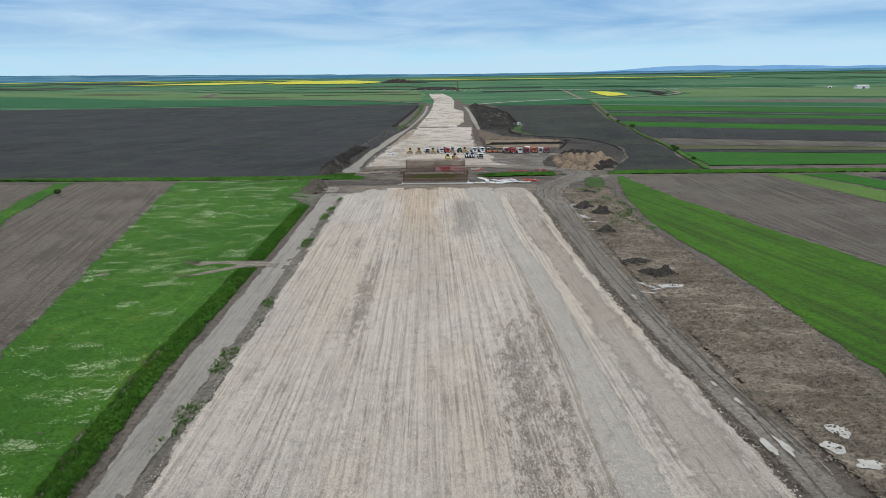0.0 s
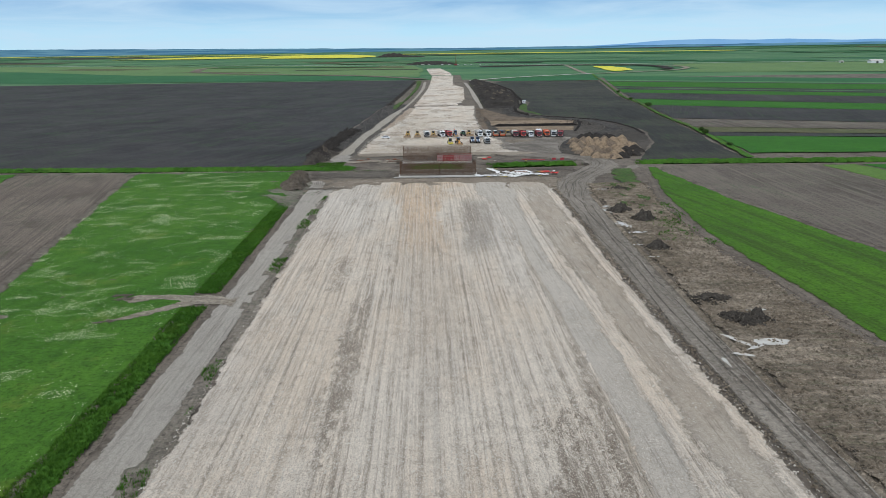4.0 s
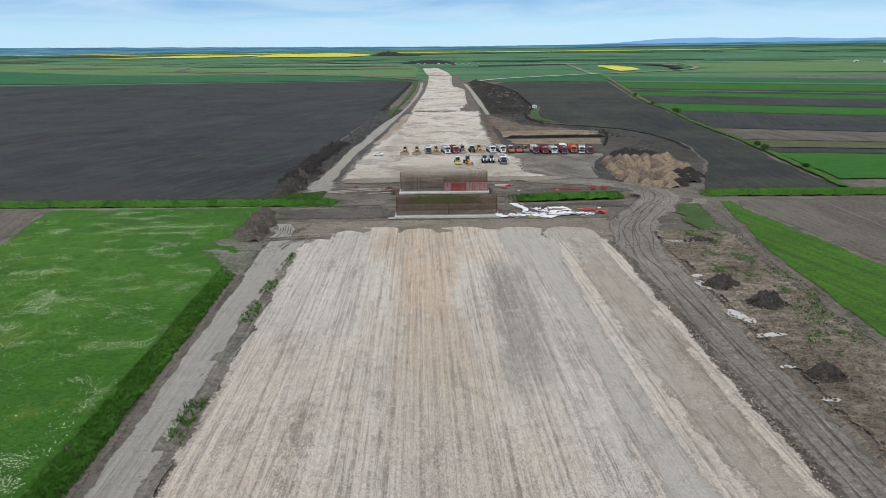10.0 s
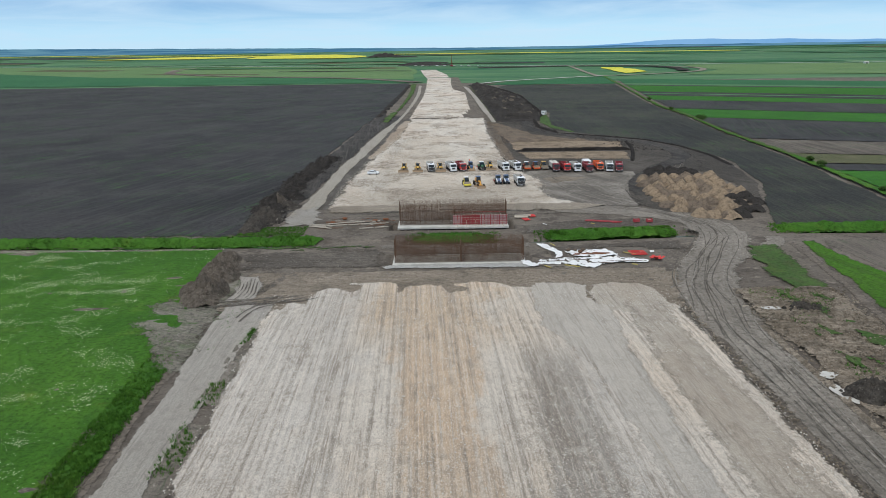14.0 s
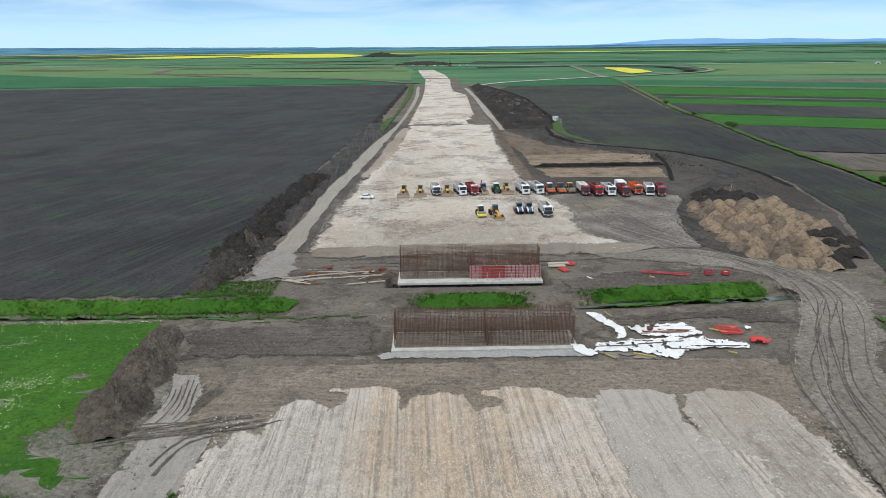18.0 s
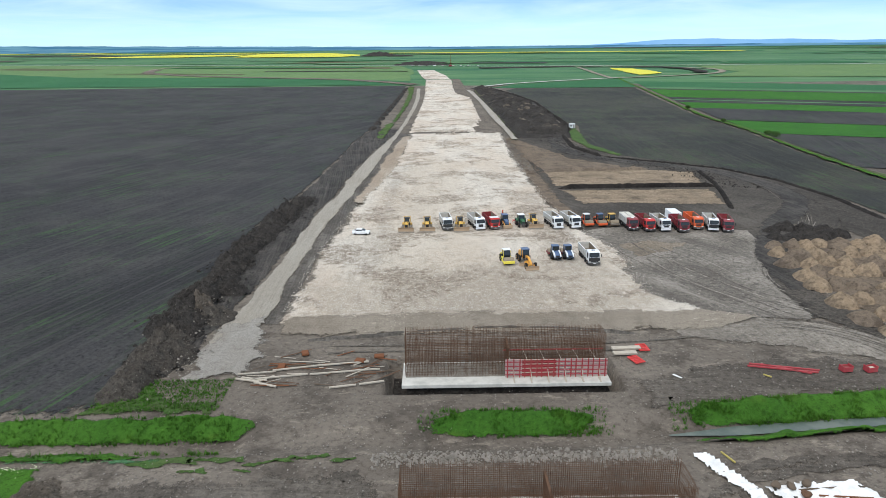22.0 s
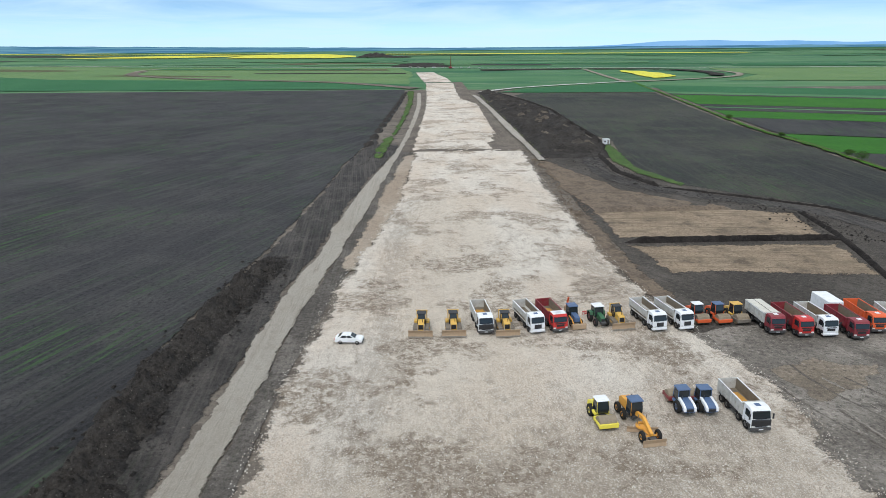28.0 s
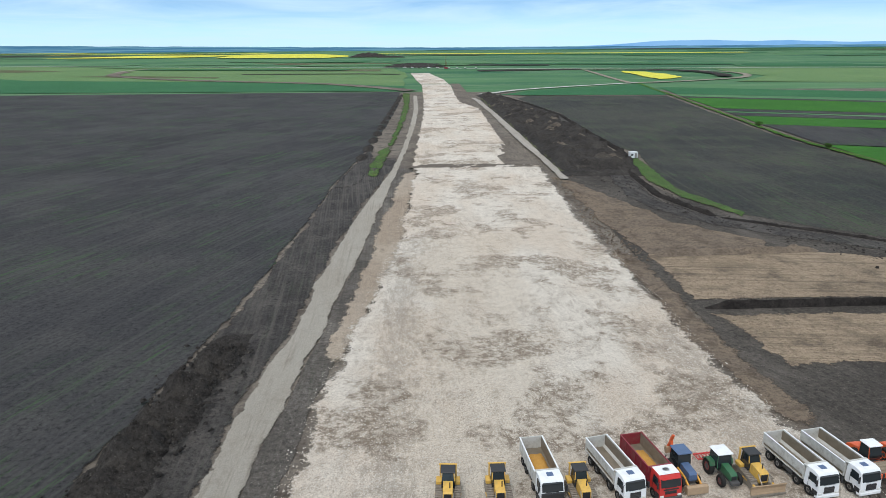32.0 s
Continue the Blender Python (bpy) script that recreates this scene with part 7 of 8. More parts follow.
def footing(label, x0, x1, y0, y1, base, top, rows, heights, seed, gap):
    random.seed(seed)
    t = thing("bridge_footing", label, "footing")
    slab = part("slab", rbox(B(), x0, x1, y0, y1, base, top, 0.04), CONCRETE, t, "fresh pale concrete slab")
    part("dirt_film", rbox(B(), x0 + 0.5, x1 - 0.5, rows[0] - 0.25, y1 - 0.3, top, top + 0.02), CONCRETE_DAMP, slab, "muddy trodden top of the slab")
    for ry, hgt in zip(rows, heights):
        for off in (0, 0.55):
            vb = []
            x = x0 + 0.5
            while x < x1 - 0.4:
                if not (gap[0] < x < gap[1] and random.random() < 0.2):
                    lean = random.uniform(-0.04, 0.04)
                    vb.append(((x, ry + off, top), (x + lean, ry + off + random.uniform(-0.05, 0.05), top + hgt + random.uniform(-0.15, 0.15)), 0.020))
                x += 0.2 + random.uniform(-0.015, 0.015)
            if ry == rows[0] and off == 0:
                for p0, q0, r0 in vb:
                    ob = new("upright_bar", BAR)
                    ob.parent = t
                    d0 = Vector(q0) - Vector(p0)
                    ob.matrix_local = Matrix.Translation(p0) @ d0.to_track_quat("Z", "Y").to_matrix().to_4x4() @ Matrix.Diagonal((r0, r0, d0.length, 1))
            else:
                ob = new("bar_grid", bars_mesh("bar_grid", vb, RUST))
                ob.parent = t
                tagged(ob, "row of thin rusty upright bars", "", "", "stuff")
        hb = []
        z = top + 0.3
        while z < top + hgt * 0.94:
            for off in (-0.02, 0.57):
                hb.append(((x0 + 0.5, ry + off, z), (x1 - 0.5, ry + off, z + random.uniform(-0.03, 0.03)), 0.016))
            z += 0.40 if z < top + 1.6 else 0.24
        for p0, q0, r0 in hb:
            ob = new("cross_bar", bars_mesh("cross_bar", [(p0, q0, r0)], RUST))
            ob.parent = t
    mid = (x0 + x1) / 2 + 0.4
    part("joint_panel", rbox(B(), mid - 0.12, mid + 0.12, rows[0], rows[1] + 0.5, top, top + min(heights) * 0.75), RUST, t, "dense rusty bar joint")
    for xx in (x0 + 0.42, x1 - 0.42):
        eb = []
        for k in range(int((rows[1] - rows[0]) / 0.25) + 2):
            eb.append(((xx, rows[0] + 0.25 * k, top), (xx, rows[0] + 0.25 * k, top + heights[1]), 0.016))
        for k in range(14):
            z = top + 0.4 + k * 0.4
            if z < top + heights[1]:
                eb.append(((xx, rows[0], z), (xx, rows[1] + 0.5, z), 0.012))
        ob = new("end_mesh", bars_mesh("end_mesh", eb, RUST))
        ob.parent = t
        tagged(ob, "rusty end mesh of the cage", "", "", "stuff")
    return t


footing("pale concrete footing slab with a tall rusty bar cage", -20.9, 6.6, 268.4, 275.0, -0.78, 0.05, (269.6, 273.6), (4.7, 4.7), 1, (0, 0))
f2 = footing("pale concrete footing slab with a rusty cage and red formwork", -21.6, 5.9, 297.6, 304.2, -0.35, 0.15, (300.0, 303.0), (5.3, 5.8), 2, (-22, -8))
# dark soil colour paints the deep shadow under the slab and in its pit
part("underside", rbox(B(), -21.0, 5.4, 298.2, 304.0, -2.7, -0.36), DARK_SOIL, f2, "dark block standing for shadow beneath the slab")
patch("pit_floor_footing", [(-23.3, 296.2), (6.9, 296.2), (6.9, 305.2), (-23.3, 305.2)], -2.74, DARK_SOIL, "floor of the footing pit, coloured dark for its shadow", "earth", 1.0, 0.1, 0.3, 0.3, True, 0.2)
patch("gravel_blinding", [(-22.6, 265.2), (6.6, 265.0), (9.0, 266.0), (8.6, 268.35), (-21.4, 268.35), (-23, 267)], 0.12, RUBBLE, "strip of pale crushed gravel before the footing", "gravel", 0.6, 0.25, 0.3, 1.0)

# red formwork on the second footing
fw = thing("wall_formwork", "red steel wall formwork panels with props", "formwork")
for k in range(6):
    xa = -7.9 + k * 2.27
    pn = part("panel", rbox(B(), xa, xa + 2.25, 299.48, 299.52, 0.18, 2.72), FORM_FACE if k not in (1, 2) else FORM_RED, fw)
    for i in range(9):
        z = 0.22 + i * 0.305
        part("waler", rbox(B(), xa, xa + 2.25, 299.36, 299.48, z - 0.035, z + 0.035), FORM_RED if i % 2 else TIMBER, pn)
    for i in range(3):
        xs = xa + 0.3 + i * 0.82
        part("soldier", rbox(B(), xs - 0.07, xs + 0.07, 299.22, 299.37, 0.18, 2.8, 0.01), FORM_RED, pn)
    part("prop", tube(B(), (xa + 1.1, 299.25, 1.4), (xa + 1.1, 297.9, 0.2), 0.05, 6), TIMBER, pn)
    part("foot_beam", rbox(B(), xa + 1.0, xa + 1.2, 297.75, 299.3, 0.16, 0.26), TIMBER, pn)
    part("tie", tube(B(), (xa + 0.6, 299.4, 2.75), (xa + 0.4, 302.5, 2.75), 0.045, 5), TIMBER, pn)
part("top_rail", rbox(B(), -7.9, 5.7, 302.35, 302.5, 2.65, 2.8), FORM_RED, fw)

# ---- litter of the building site ----


def inside(x, y, pts):
    hit = False
    for i in range(len(pts)):
        (ax, ay), (bx, by) = pts[i], pts[i - 1]
        if (ay > y) != (by > y) and x < (bx - ax) * (y - ay) / (by - ay) + ax:
            hit = not hit
    return hit


def sheet_thing(name, label, category, pts, z, material, seed, wave=0.12, cell=0.22, torn=0.0):
    """A crumpled sheet lying on the ground, inside an outline."""
    out = outline(pts, 0.4, 0.22, seed)
    x0, x1 = min(p[0] for p in out), max(p[0] for p in out)
    y0, y1 = min(p[1] for p in out), max(p[1] for p in out)
    nx, ny = int((x1 - x0) / cell) + 1, int((y1 - y0) / cell) + 1
    index, verts, faces = {}, [], []

    def point(i, j):
        if (i, j) not in index:
            x, y = x0 + i * cell, y0 + j * cell
            fold = abs(nz(x * 0.5 + y * 0.8, y - x * 0.3, 1.1, seed)) + 0.6 * abs(nz(x, y, 2.6, seed + 2))
            index[i, j] = len(verts)
            verts.append((x + 0.3 * cell * nz(x, y, 3.0, 5), y + 0.3 * cell * nz(x, y, 3.0, 8), z + 0.03 + wave * (1.6 * fold + 0.7 * max(0, nz(x, y, 0.5, seed + 4)))))
        return index[i, j]

    for j in range(ny):
        for i in range(nx):
            x, y = x0 + (i + 0.5) * cell, y0 + (j + 0.5) * cell
            if inside(x, y, out) and not (torn and fractal(x, y, 0.7, 4, seed + 9) > torn):
                faces.append((point(i, j), point(i + 1, j), point(i + 1, j + 1), point(i, j + 1)))
    return tagged(new(name, mesh_of(name, verts, faces, material, True)), label, category)


G = 0.06
sheet_thing("plastic_sheet", "crumpled white plastic sheet trailing over the earth", "plastic sheet", [(10.5, 281.2), (12.0, 281.6), (13.3, 278.5), (14.8, 275.8), (14.9, 273.0), (14.0, 271.0), (12.9, 271.2), (13.6, 273.0), (13.2, 275.0), (11.8, 277.8)], G, TARP, 1, 0.3)
sheet_thing("plastic_sheet", "wide crumpled white plastic sheet under timbers", "plastic sheet", [(8.6, 267.0), (9.5, 269.5), (14.5, 270.6), (22, 271.2), (27, 270.4), (31.5, 268.5), (31.2, 267.2), (25.5, 267.4), (21.5, 266.6), (20, 263.8), (18, 264.8), (14.5, 266.6)], G, TARP, 2, 0.28, 0.22, 0.42)
sheet_thing("plastic_sheet", "white plastic sheet laid beneath stacked boards", "plastic sheet", [(15.5, 275.6), (17, 272.0), (24, 271.4), (26.6, 272.6), (24.8, 276.2), (20.5, 276.0)], G + 0.03, TARP, 3, 0.25, 0.22, 0.5)
sheet_thing("plastic_sheet", "torn white plastic at the end of the footing", "plastic sheet", [(5.6, 269.2), (7.2, 268.9), (8.8, 266.0), (7.6, 265.0), (6.0, 266.4)], 0.22, TARP, 4, 0.15)
sheet_thing("plastic_sheet", "grey soiled plastic sheet edge", "plastic sheet", [(9.0, 266.9), (14.5, 266.4), (19, 265.8), (17, 264.2), (11, 264.9)], G - 0.06, CONCRETE_DAMP, 5, 0.12, 0.22, 0.3)
random.seed(7)


def beam(name, label, p, q, w, hgt, material, z=0.3, category="beam"):
    p, q = Vector((*p, z)), Vector((*q, z))
    d = q - p
    L = d.length
    bm = rbox(B(), -w / 2, w / 2, 0, L, 0, hgt, min(w, hgt) * 0.12)
    me = bpy.data.meshes.new(name)
    bm.to_mesh(me)
    bm.free()
    me.materials.append(material)
    ob = tagged(new(name, me), label, category)
    ob.matrix_world = Matrix.Translation(p) @ Matrix.Rotation(math.atan2(-d.x, d.y), 4, "Z")
    return ob


for a, b, mt in (((13, 270.3), (18, 269.9), TIMBER_DARK), ((9, 268.2), (15, 268.5), TIMBER_DARK), ((15.5, 268.8), (22.5, 269.6), TIMBER_DARK), ((22, 270.2), (24.5, 271.8), TIMBER_DARK), ((23, 267.9), (31, 267.6), TIMBER_DARK),
                 ((19.5, 267.2), (24, 266.6), TIMBER_DARK), ((17, 272.6), (25, 272.9), RUST_BRIGHT), ((17.4, 273.2), (24.5, 273.3), RUST_BRIGHT), ((18.5, 274.9), (22.5, 275.2), TIMBER_DARK), ((20, 274.0), (25.5, 273.4), RUST_BRIGHT),
                 ((27.5, 274.0), (30.0, 269.2), TIMBER_DARK)):
    beam("plank", "dark wet plank lying on plastic", a, b, random.uniform(0.14, 0.24), 0.10, mt, G + 0.22, "plank")
for a, b in (((9.9, 265.8), (11.0, 264.4)), ((14.0, 266.0), (16.8, 264.6)), ((28.0, 274.2), (30.2, 272.6)), ((13.6, 281.6), (14.3, 279.6)), ((27.6, 266.0), (28.6, 265.4)), ((26.5, 299.0), (27.2, 298.2))):
    beam("formwork_beam", "yellow timber formwork beam lying on the earth", a, b, 0.16, 0.18, YELLOW_BEAM, 0.16, "beam")
for k in range(4):
    bm = B()
    bmesh.ops.create_icosphere(bm, subdivisions=2, radius=0.7)
    for v in bm.verts:
        v.co *= 0.7 + 0.5 * nz(v.co.x, v.co.y, 1.4, k + 3)
        v.co.z *= 0.6
    me = bpy.data.meshes.new("scrap_bundle")
    bm.to_mesh(me)
    bm.free()
    me.materials.append(TIMBER_DARK if k < 3 else RUST)
    tagged(new("scrap_bundle", me), "dark bundle of scrap on the plastic", "scrap", "scrap bundles").matrix_world = pose((16.4, 17.9, 19.6, 18.6)[k], (275.4, 275.2, 275.6, 273.9)[k], 0.55, 0, 0, k * 40)


def mesh_panel(label, corner, w, l, head, z=0.2, mt=None, tilt=0.0):
    t = thing("formwork_grid", label, "formwork panel")
    mt = mt or SAFETY_RED
    part("frame", rbox(rbox(rbox(rbox(B(), 0, w, 0, 0.12, 0, 0.14), 0, w, l - 0.12, l, 0, 0.14), 0, 0.12, 0.12, l - 0.12, 0, 0.14), w - 0.12, w, 0.12, l - 0.12, 0, 0.14), mt, t)
    for i in range(1, 5):
        part("rib", rbox(B(), 0.12, w - 0.12, l * i / 5 - 0.05, l * i / 5 + 0.05, 0.02, 0.12), mt, t)
    for i in range(1, 9):
        part("cross_rib", rbox(B(), w * i / 9 - 0.035, w * i / 9 + 0.035, 0.12, l - 0.12, 0.03, 0.10), mt, t)
    t.matrix_world = pose(*corner, z, tilt, 0, head)
    return t


mesh_panel("bright red formwork grid lying flat on the earth", (29.3, 272.0), 3.3, 2.9, 3)
sheet_thing("tarpaulin", "crumpled orange-red tarpaulin heap", "tarpaulin", [(32.2, 268.6), (33.6, 268.0), (35.0, 268.5), (34.7, 270.0), (33.2, 270.4), (32.2, 269.8)], 0.2, SAFETY_RED, 9, 0.5)
sheet_thing("plastic_bag", "small crumpled pale plastic bag", "plastic bag", [(33.6, 273.6), (34.4, 273.8), (34.5, 274.6), (33.8, 274.7)], 0.1, TARP, 6, 0.35, 0.15)
beam("board", "pale pink board beside the red grid", (31.6, 274.6), (32.4, 274.7), 0.6, 0.05, TIMBER, 0.2, "board")
# red shutters, trestles and beams by the second footing
for x, y, hd in ((10.6, 302.6, 20), (12.3, 306.6, 4)):
    mesh_panel("bright red formwork shutter propped on the gravel", (x, y), 1.5, 2.2, hd, 0.22)
for x, y, wd in ((8.2, 305.8, 3.4), (8.4, 307.4, 4.2)):
    beam("formwork_board", "thick pale formwork board on the gravel", (x, y), (x + wd, y + 0.2), 0.9, 0.3, TIMBER, 0.2, "boards")
for a, b in (((25.5, 301.5), (34.0, 299.2)), ((26.0, 302.1), (34.5, 299.8)), ((27.5, 301.9), (33.0, 299.0))):
    beam("steel_beam", "red steel formwork beam lying on the earth", a, b, 0.2, 0.22, FORM_RED, 0.18, "beam")
for x, y in ((38.0, 299.8), (41.2, 299.6)):
    t = thing("steel_crate", "open red steel crate", "crate", "red crates")
    part("floor", rbox(B(), -0.7, 0.7, -0.5, 0.5, 0.1, 0.16), FORM_RED, t)
    for s in (-1, 1):
        part("side", rbox(B(), s * 0.68 - 0.03, s * 0.68 + 0.03, -0.5, 0.5, 0.1, 0.9), FORM_RED, t)
        part("end", rbox(B(), -0.7, 0.7, s * 0.48 - 0.03, s * 0.48 + 0.03, 0.1, 0.75), FORM_RED, t)
        for q in (-1, 1):
            part("leg", rbox(B(), s * 0.64 - 0.05, s * 0.64 + 0.05, q * 0.44 - 0.05, q * 0.44 + 0.05, 0, 0.12), FRAME, t)
    part("contents", rbox(B(), -0.55, 0.55, -0.38, 0.38, 0.16, 0.6, 0.05), TIMBER if x > 40 else DARK_RED, t)
    place(t, x, y, 8, 0.12)
beam("board", "pale board on the muddy ground", (14.6, 299.5), (15.4, 298.4), 0.3, 0.06, TARP, 0.16, "board")

# scattered poles and rusty bars west of the second footing
random.seed(21)
for a, b, w in (((-44, 301.3), (-39, 302.0), 0.22), ((-39.5, 302.3), (-33.5, 303.6), 0.30), ((-33.5, 303.6), (-26.5, 304.6), 0.34), ((-42, 299.8), (-34.5, 301.1), 0.32), ((-34.2, 301.0), (-28.0, 301.9), 0.30), ((-28.0, 302.0), (-24.8, 302.3), 0.28),
                ((-44, 300.1), (-40.5, 299.1), 0.4), ((-43.2, 300.4), (-39.6, 299.4), 0.35), ((-41.2, 299.0), (-38.0, 297.7), 0.4), ((-31.0, 297.2), (-27.6, 297.9), 0.36), ((-27.2, 298.0), (-24.0, 298.8), 0.36)):
    beam("concrete_pole", "pale concrete pole lying in the dirt", a, b, w * 0.72, 0.2, TIMBER, 0.12, "pole")
for k in range(44):
    x, y = random.uniform(-43, -24.5), random.uniform(298, 307)
    ang, L = random.choice((random.uniform(-0.4, 0.2), random.uniform(0.5, 1.1))), random.uniform(2.0, 5.5)
    beam("rusty_bar", "rusty reinforcing bar bundle on the dirt", (x, y), (x + L * math.cos(ang), y + L * math.sin(ang) * 0.7), random.uniform(0.08, 0.22), 0.08, random.choice((RUST, RUST_BRIGHT, RUST, TIMBER, TIMBER_DARK)), 0.08 + 0.012 * (k % 9), "steel bar")
for x, y in ((-36, 307.5), (-25.2, 306.2), (-27.8, 304.9), (-38.5, 303.4)):
    bm = rbox(B(), -0.7, 0.7, -0.5, 0.5, 0, 0.35, 0.08)
    me = bpy.data.meshes.new("rusty_bundle")
    bm.to_mesh(me)
    bm.free()
    me.materials.append(RUST_BRIGHT)
    tagged(new("rusty_bundle", me), "rusty bundle of cut bars", "steel bundle").matrix_world = pose(x, y, 0.1, 0, 0, x * 7)

# ---- heaps of earth ----


def mound(name, label, cx, cy, rx, ry, hgt, material, head=0.0, seed=0.0, rough=0.35, step=0.45, group="", z=0.0, cat="heap"):
    nx, ny = max(6, int(2 * rx / step)), max(6, int(2 * ry / step))
    rows = []
    for j in range(ny + 1):
        row = []
        for i in range(nx + 1):
            u, v = -1 + 2 * i / nx, -1 + 2 * j / ny
            r = math.hypot(u, v)
            x, y = u * rx, v * ry
            n = fractal(x, y, 0.5, 5, seed) + 0.5 * fractal(x, y, 1.7, 3, seed + 8)
            e = max(0, 1 - (r * (1 + 0.25 * nz(x, y, 0.35, seed + 3))) ** 1.6)
            row.append((x, y, hgt * e * (1 + rough * n) + rough * 0.35 * hgt * n * (e > 0) - 0.25 * (e <= 0)))
        rows.append(row)
    me = grid_mesh(name, rows, material)
    ob = tagged(new(name, me), label, cat, group)
    ob.matrix_world = pose(cx, cy, z + rise(cy), 0, 0, head)
    return ob


HEAPS = ((42.6, 212.5, 3.0, 2.5, 1.5), (46.0, 203.0, 3.0, 2.6, 1.9), (42.0, 177.2, 2.5, 2.0, 1.2), (41.6, 146.5, 3.2, 1.5, 0.9), (44.9, 137.0, 2.8, 1.9, 1.6), (42.5, 138.6, 2.3, 1.5, 0.8), (49.2, 241.0, 3.0, 1.8, 0.7))
for cx, cy, rx, ry, hg in HEAPS:
    mound("topsoil_heap", "dark clod heap of dumped topsoil", cx, cy, rx, ry, hg, HEAP_DARK, cx * 13, cx + cy, 0.75, 0.2, "dark clod heaps", 0.3)
for cx, cy, rx, ry, hg in ((-54.2, 253, 4.6, 7.5, 2.4), (-54.6, 263, 4.2, 7.0, 2.2), (-56.0, 272, 3.0, 6.5, 1.6)):
    mound("stony_spoil", "brown stony heap of spoil by the meadow", cx, cy, rx, ry, hg, STONY_DARK, 12, cx + cy, 0.5, 0.3, "spoil heaps", 0.15)
# the long dark bank west of the haul track
random.seed(31)
y = 300.0
while y < 412:
    cx = float(np.interp(y, [298, 345, 365, 412], [-57.0, -59.0, -59.0, -55.5]))
    mound("topsoil_bank", "dark lumpy bank of stripped topsoil", cx + random.uniform(-0.6, 0.6), y, random.uniform(3.2, 4.3), random.uniform(5.5, 8), (1.7 if y < 404 else 1.0) + random.uniform(-0.3, 0.5), DARK_SOIL if y > 312 else HEAP_DARK,
          random.uniform(-6, 6), y, 0.6, 0.4 if y < 430 else 0.7, "topsoil bank", 0.05, "earth bank")
    y += random.uniform(5.5, 7.5)
for cx, cy, rx, ry, hg, mt in ((-58.5, 318, 5.2, 7, 2.0, DARK_SOIL), (-60, 331, 4.2, 8, 1.7, DARK_SOIL), (-54.2, 323, 3.4, 5, 1.3, HEAP_DARK), (-55.5, 336, 3.2, 5.5, 1.4, DARK_SOIL), (-56, 308, 4.4, 5, 1.5, HEAP_DARK), (-57.6, 326, 2.6, 3.4, 2.3, STONY_DARK)):
    mound("topsoil_bank", "broad dark heap at the end of the topsoil bank", cx, cy, rx, ry, hg, mt, cx * 9, cx + cy, 0.6, 0.3, "topsoil bank", 0.05, "earth bank")
y = 590
while y < 930:
    mound("topsoil_bank", "dark lumpy bank of stripped topsoil", float(np.interp(y, [550, 930], [-52, -46.5])), y, 2.4, 9, 1.4, DARK_SOIL, 0, y, 0.6, 0.9, "topsoil bank", 0.05, "earth bank")
    y += 26
random.seed(44)
for k in range(46):
    y = random.uniform(556, 880)
    x = random.uniform(28, float(np.interp(y, [545, 640, 750, 930], [45, 50, 50, 32])))
    mound("stockpile_heap", "dark brown heap tipped on the topsoil stockpile", x, y, random.uniform(2.5, 5), random.uniform(3, 7), random.uniform(1.2, 2.6), random.choice((DARK_SOIL, HEAP_DARK, STONY_DARK)), random.uniform(0, 180), k, 0.5, 0.7, "stockpile heaps", 1.2)
# dumped loads of tan soil: small cones side by side
patch("dumped_soil_base", [(58, 303), (66, 303), (76, 317), (79, 340), (78, 358), (71, 374), (66, 374), (56, 352), (53, 322)], 0.14, BROWN_EARTH, "tan soil spread between the dumped heaps", "earth", 1.5, 1.0)
random.seed(5)
for j in range(11):
    for i in range(7):
        u = i / 6
        yy = 305 + j * 6.6 + random.uniform(-1.5, 1.5)
        xl = float(np.interp(yy, [302, 321, 352, 377], [57, 51, 54, 66]))
        xr = float(np.interp(yy, [302, 316, 359, 377], [66, 76, 79, 72]))
        x = xl + (xr - xl) * u + random.uniform(-0.9, 0.9)
        r = random.uniform(2.0, 2.9)
        dark = (u > 0.8 and j < 4) or (j > 8)
        mound("dumped_soil", "rounded tan heap of dumped soil" if not dark else "dark heap of dumped topsoil", x, yy, r, r * random.uniform(0.9, 1.15), random.uniform(1.5, 2.3), DARK_SOIL if dark else BROWN_EARTH if random.random() < 0.25 else HEAP_SOIL, random.uniform(0, 360), x + yy, 0.16, 0.4, "dumped soil heaps", 0.02)


def berm(name, label, pts, width, hgt, material, seed=0, rough=0.7):
    """A lumpy ridge along a line."""
    rows = []
    for i in range(len(pts) - 1):
        (ax, ay), (bx, by) = pts[i], pts[i + 1]
        n = max(2, int(math.hypot(bx - ax, by - ay) / 0.6))
        d = Vector((bx - ax, by - ay)).normalized()
        for j in range(n + (i == len(pts) - 2)):
            t = j / n
            far_end = min((i * 9e9 if i else 0) + t * math.hypot(bx - ax, by - ay), (9e9 if i < len(pts) - 2 else 0) + (1 - t) * math.hypot(bx - ax, by - ay))
            tap = min(1, far_end / 4)
            x, y = ax + (bx - ax) * t, ay + (by - ay) * t
            row = []
            for o, e in ((-1, -0.2), (-0.8, 0.1), (-0.5, 0.75), (-0.15, 1.0), (0.2, 0.95), (0.55, 0.6), (0.85, 0.1), (1, -0.2)):
                px, py = x + d.y * o * width, y - d.x * o * width
                row.append((px, py, rise(py) - 0.1 * (1 - tap) + hgt * (e if e < 0 else tap * e * (1 + rough * fractal(px, py, 0.45, 4, seed)))))
            rows.append(row)
    return structure(name, grid_mesh(name, rows, material), label, "earth bank")


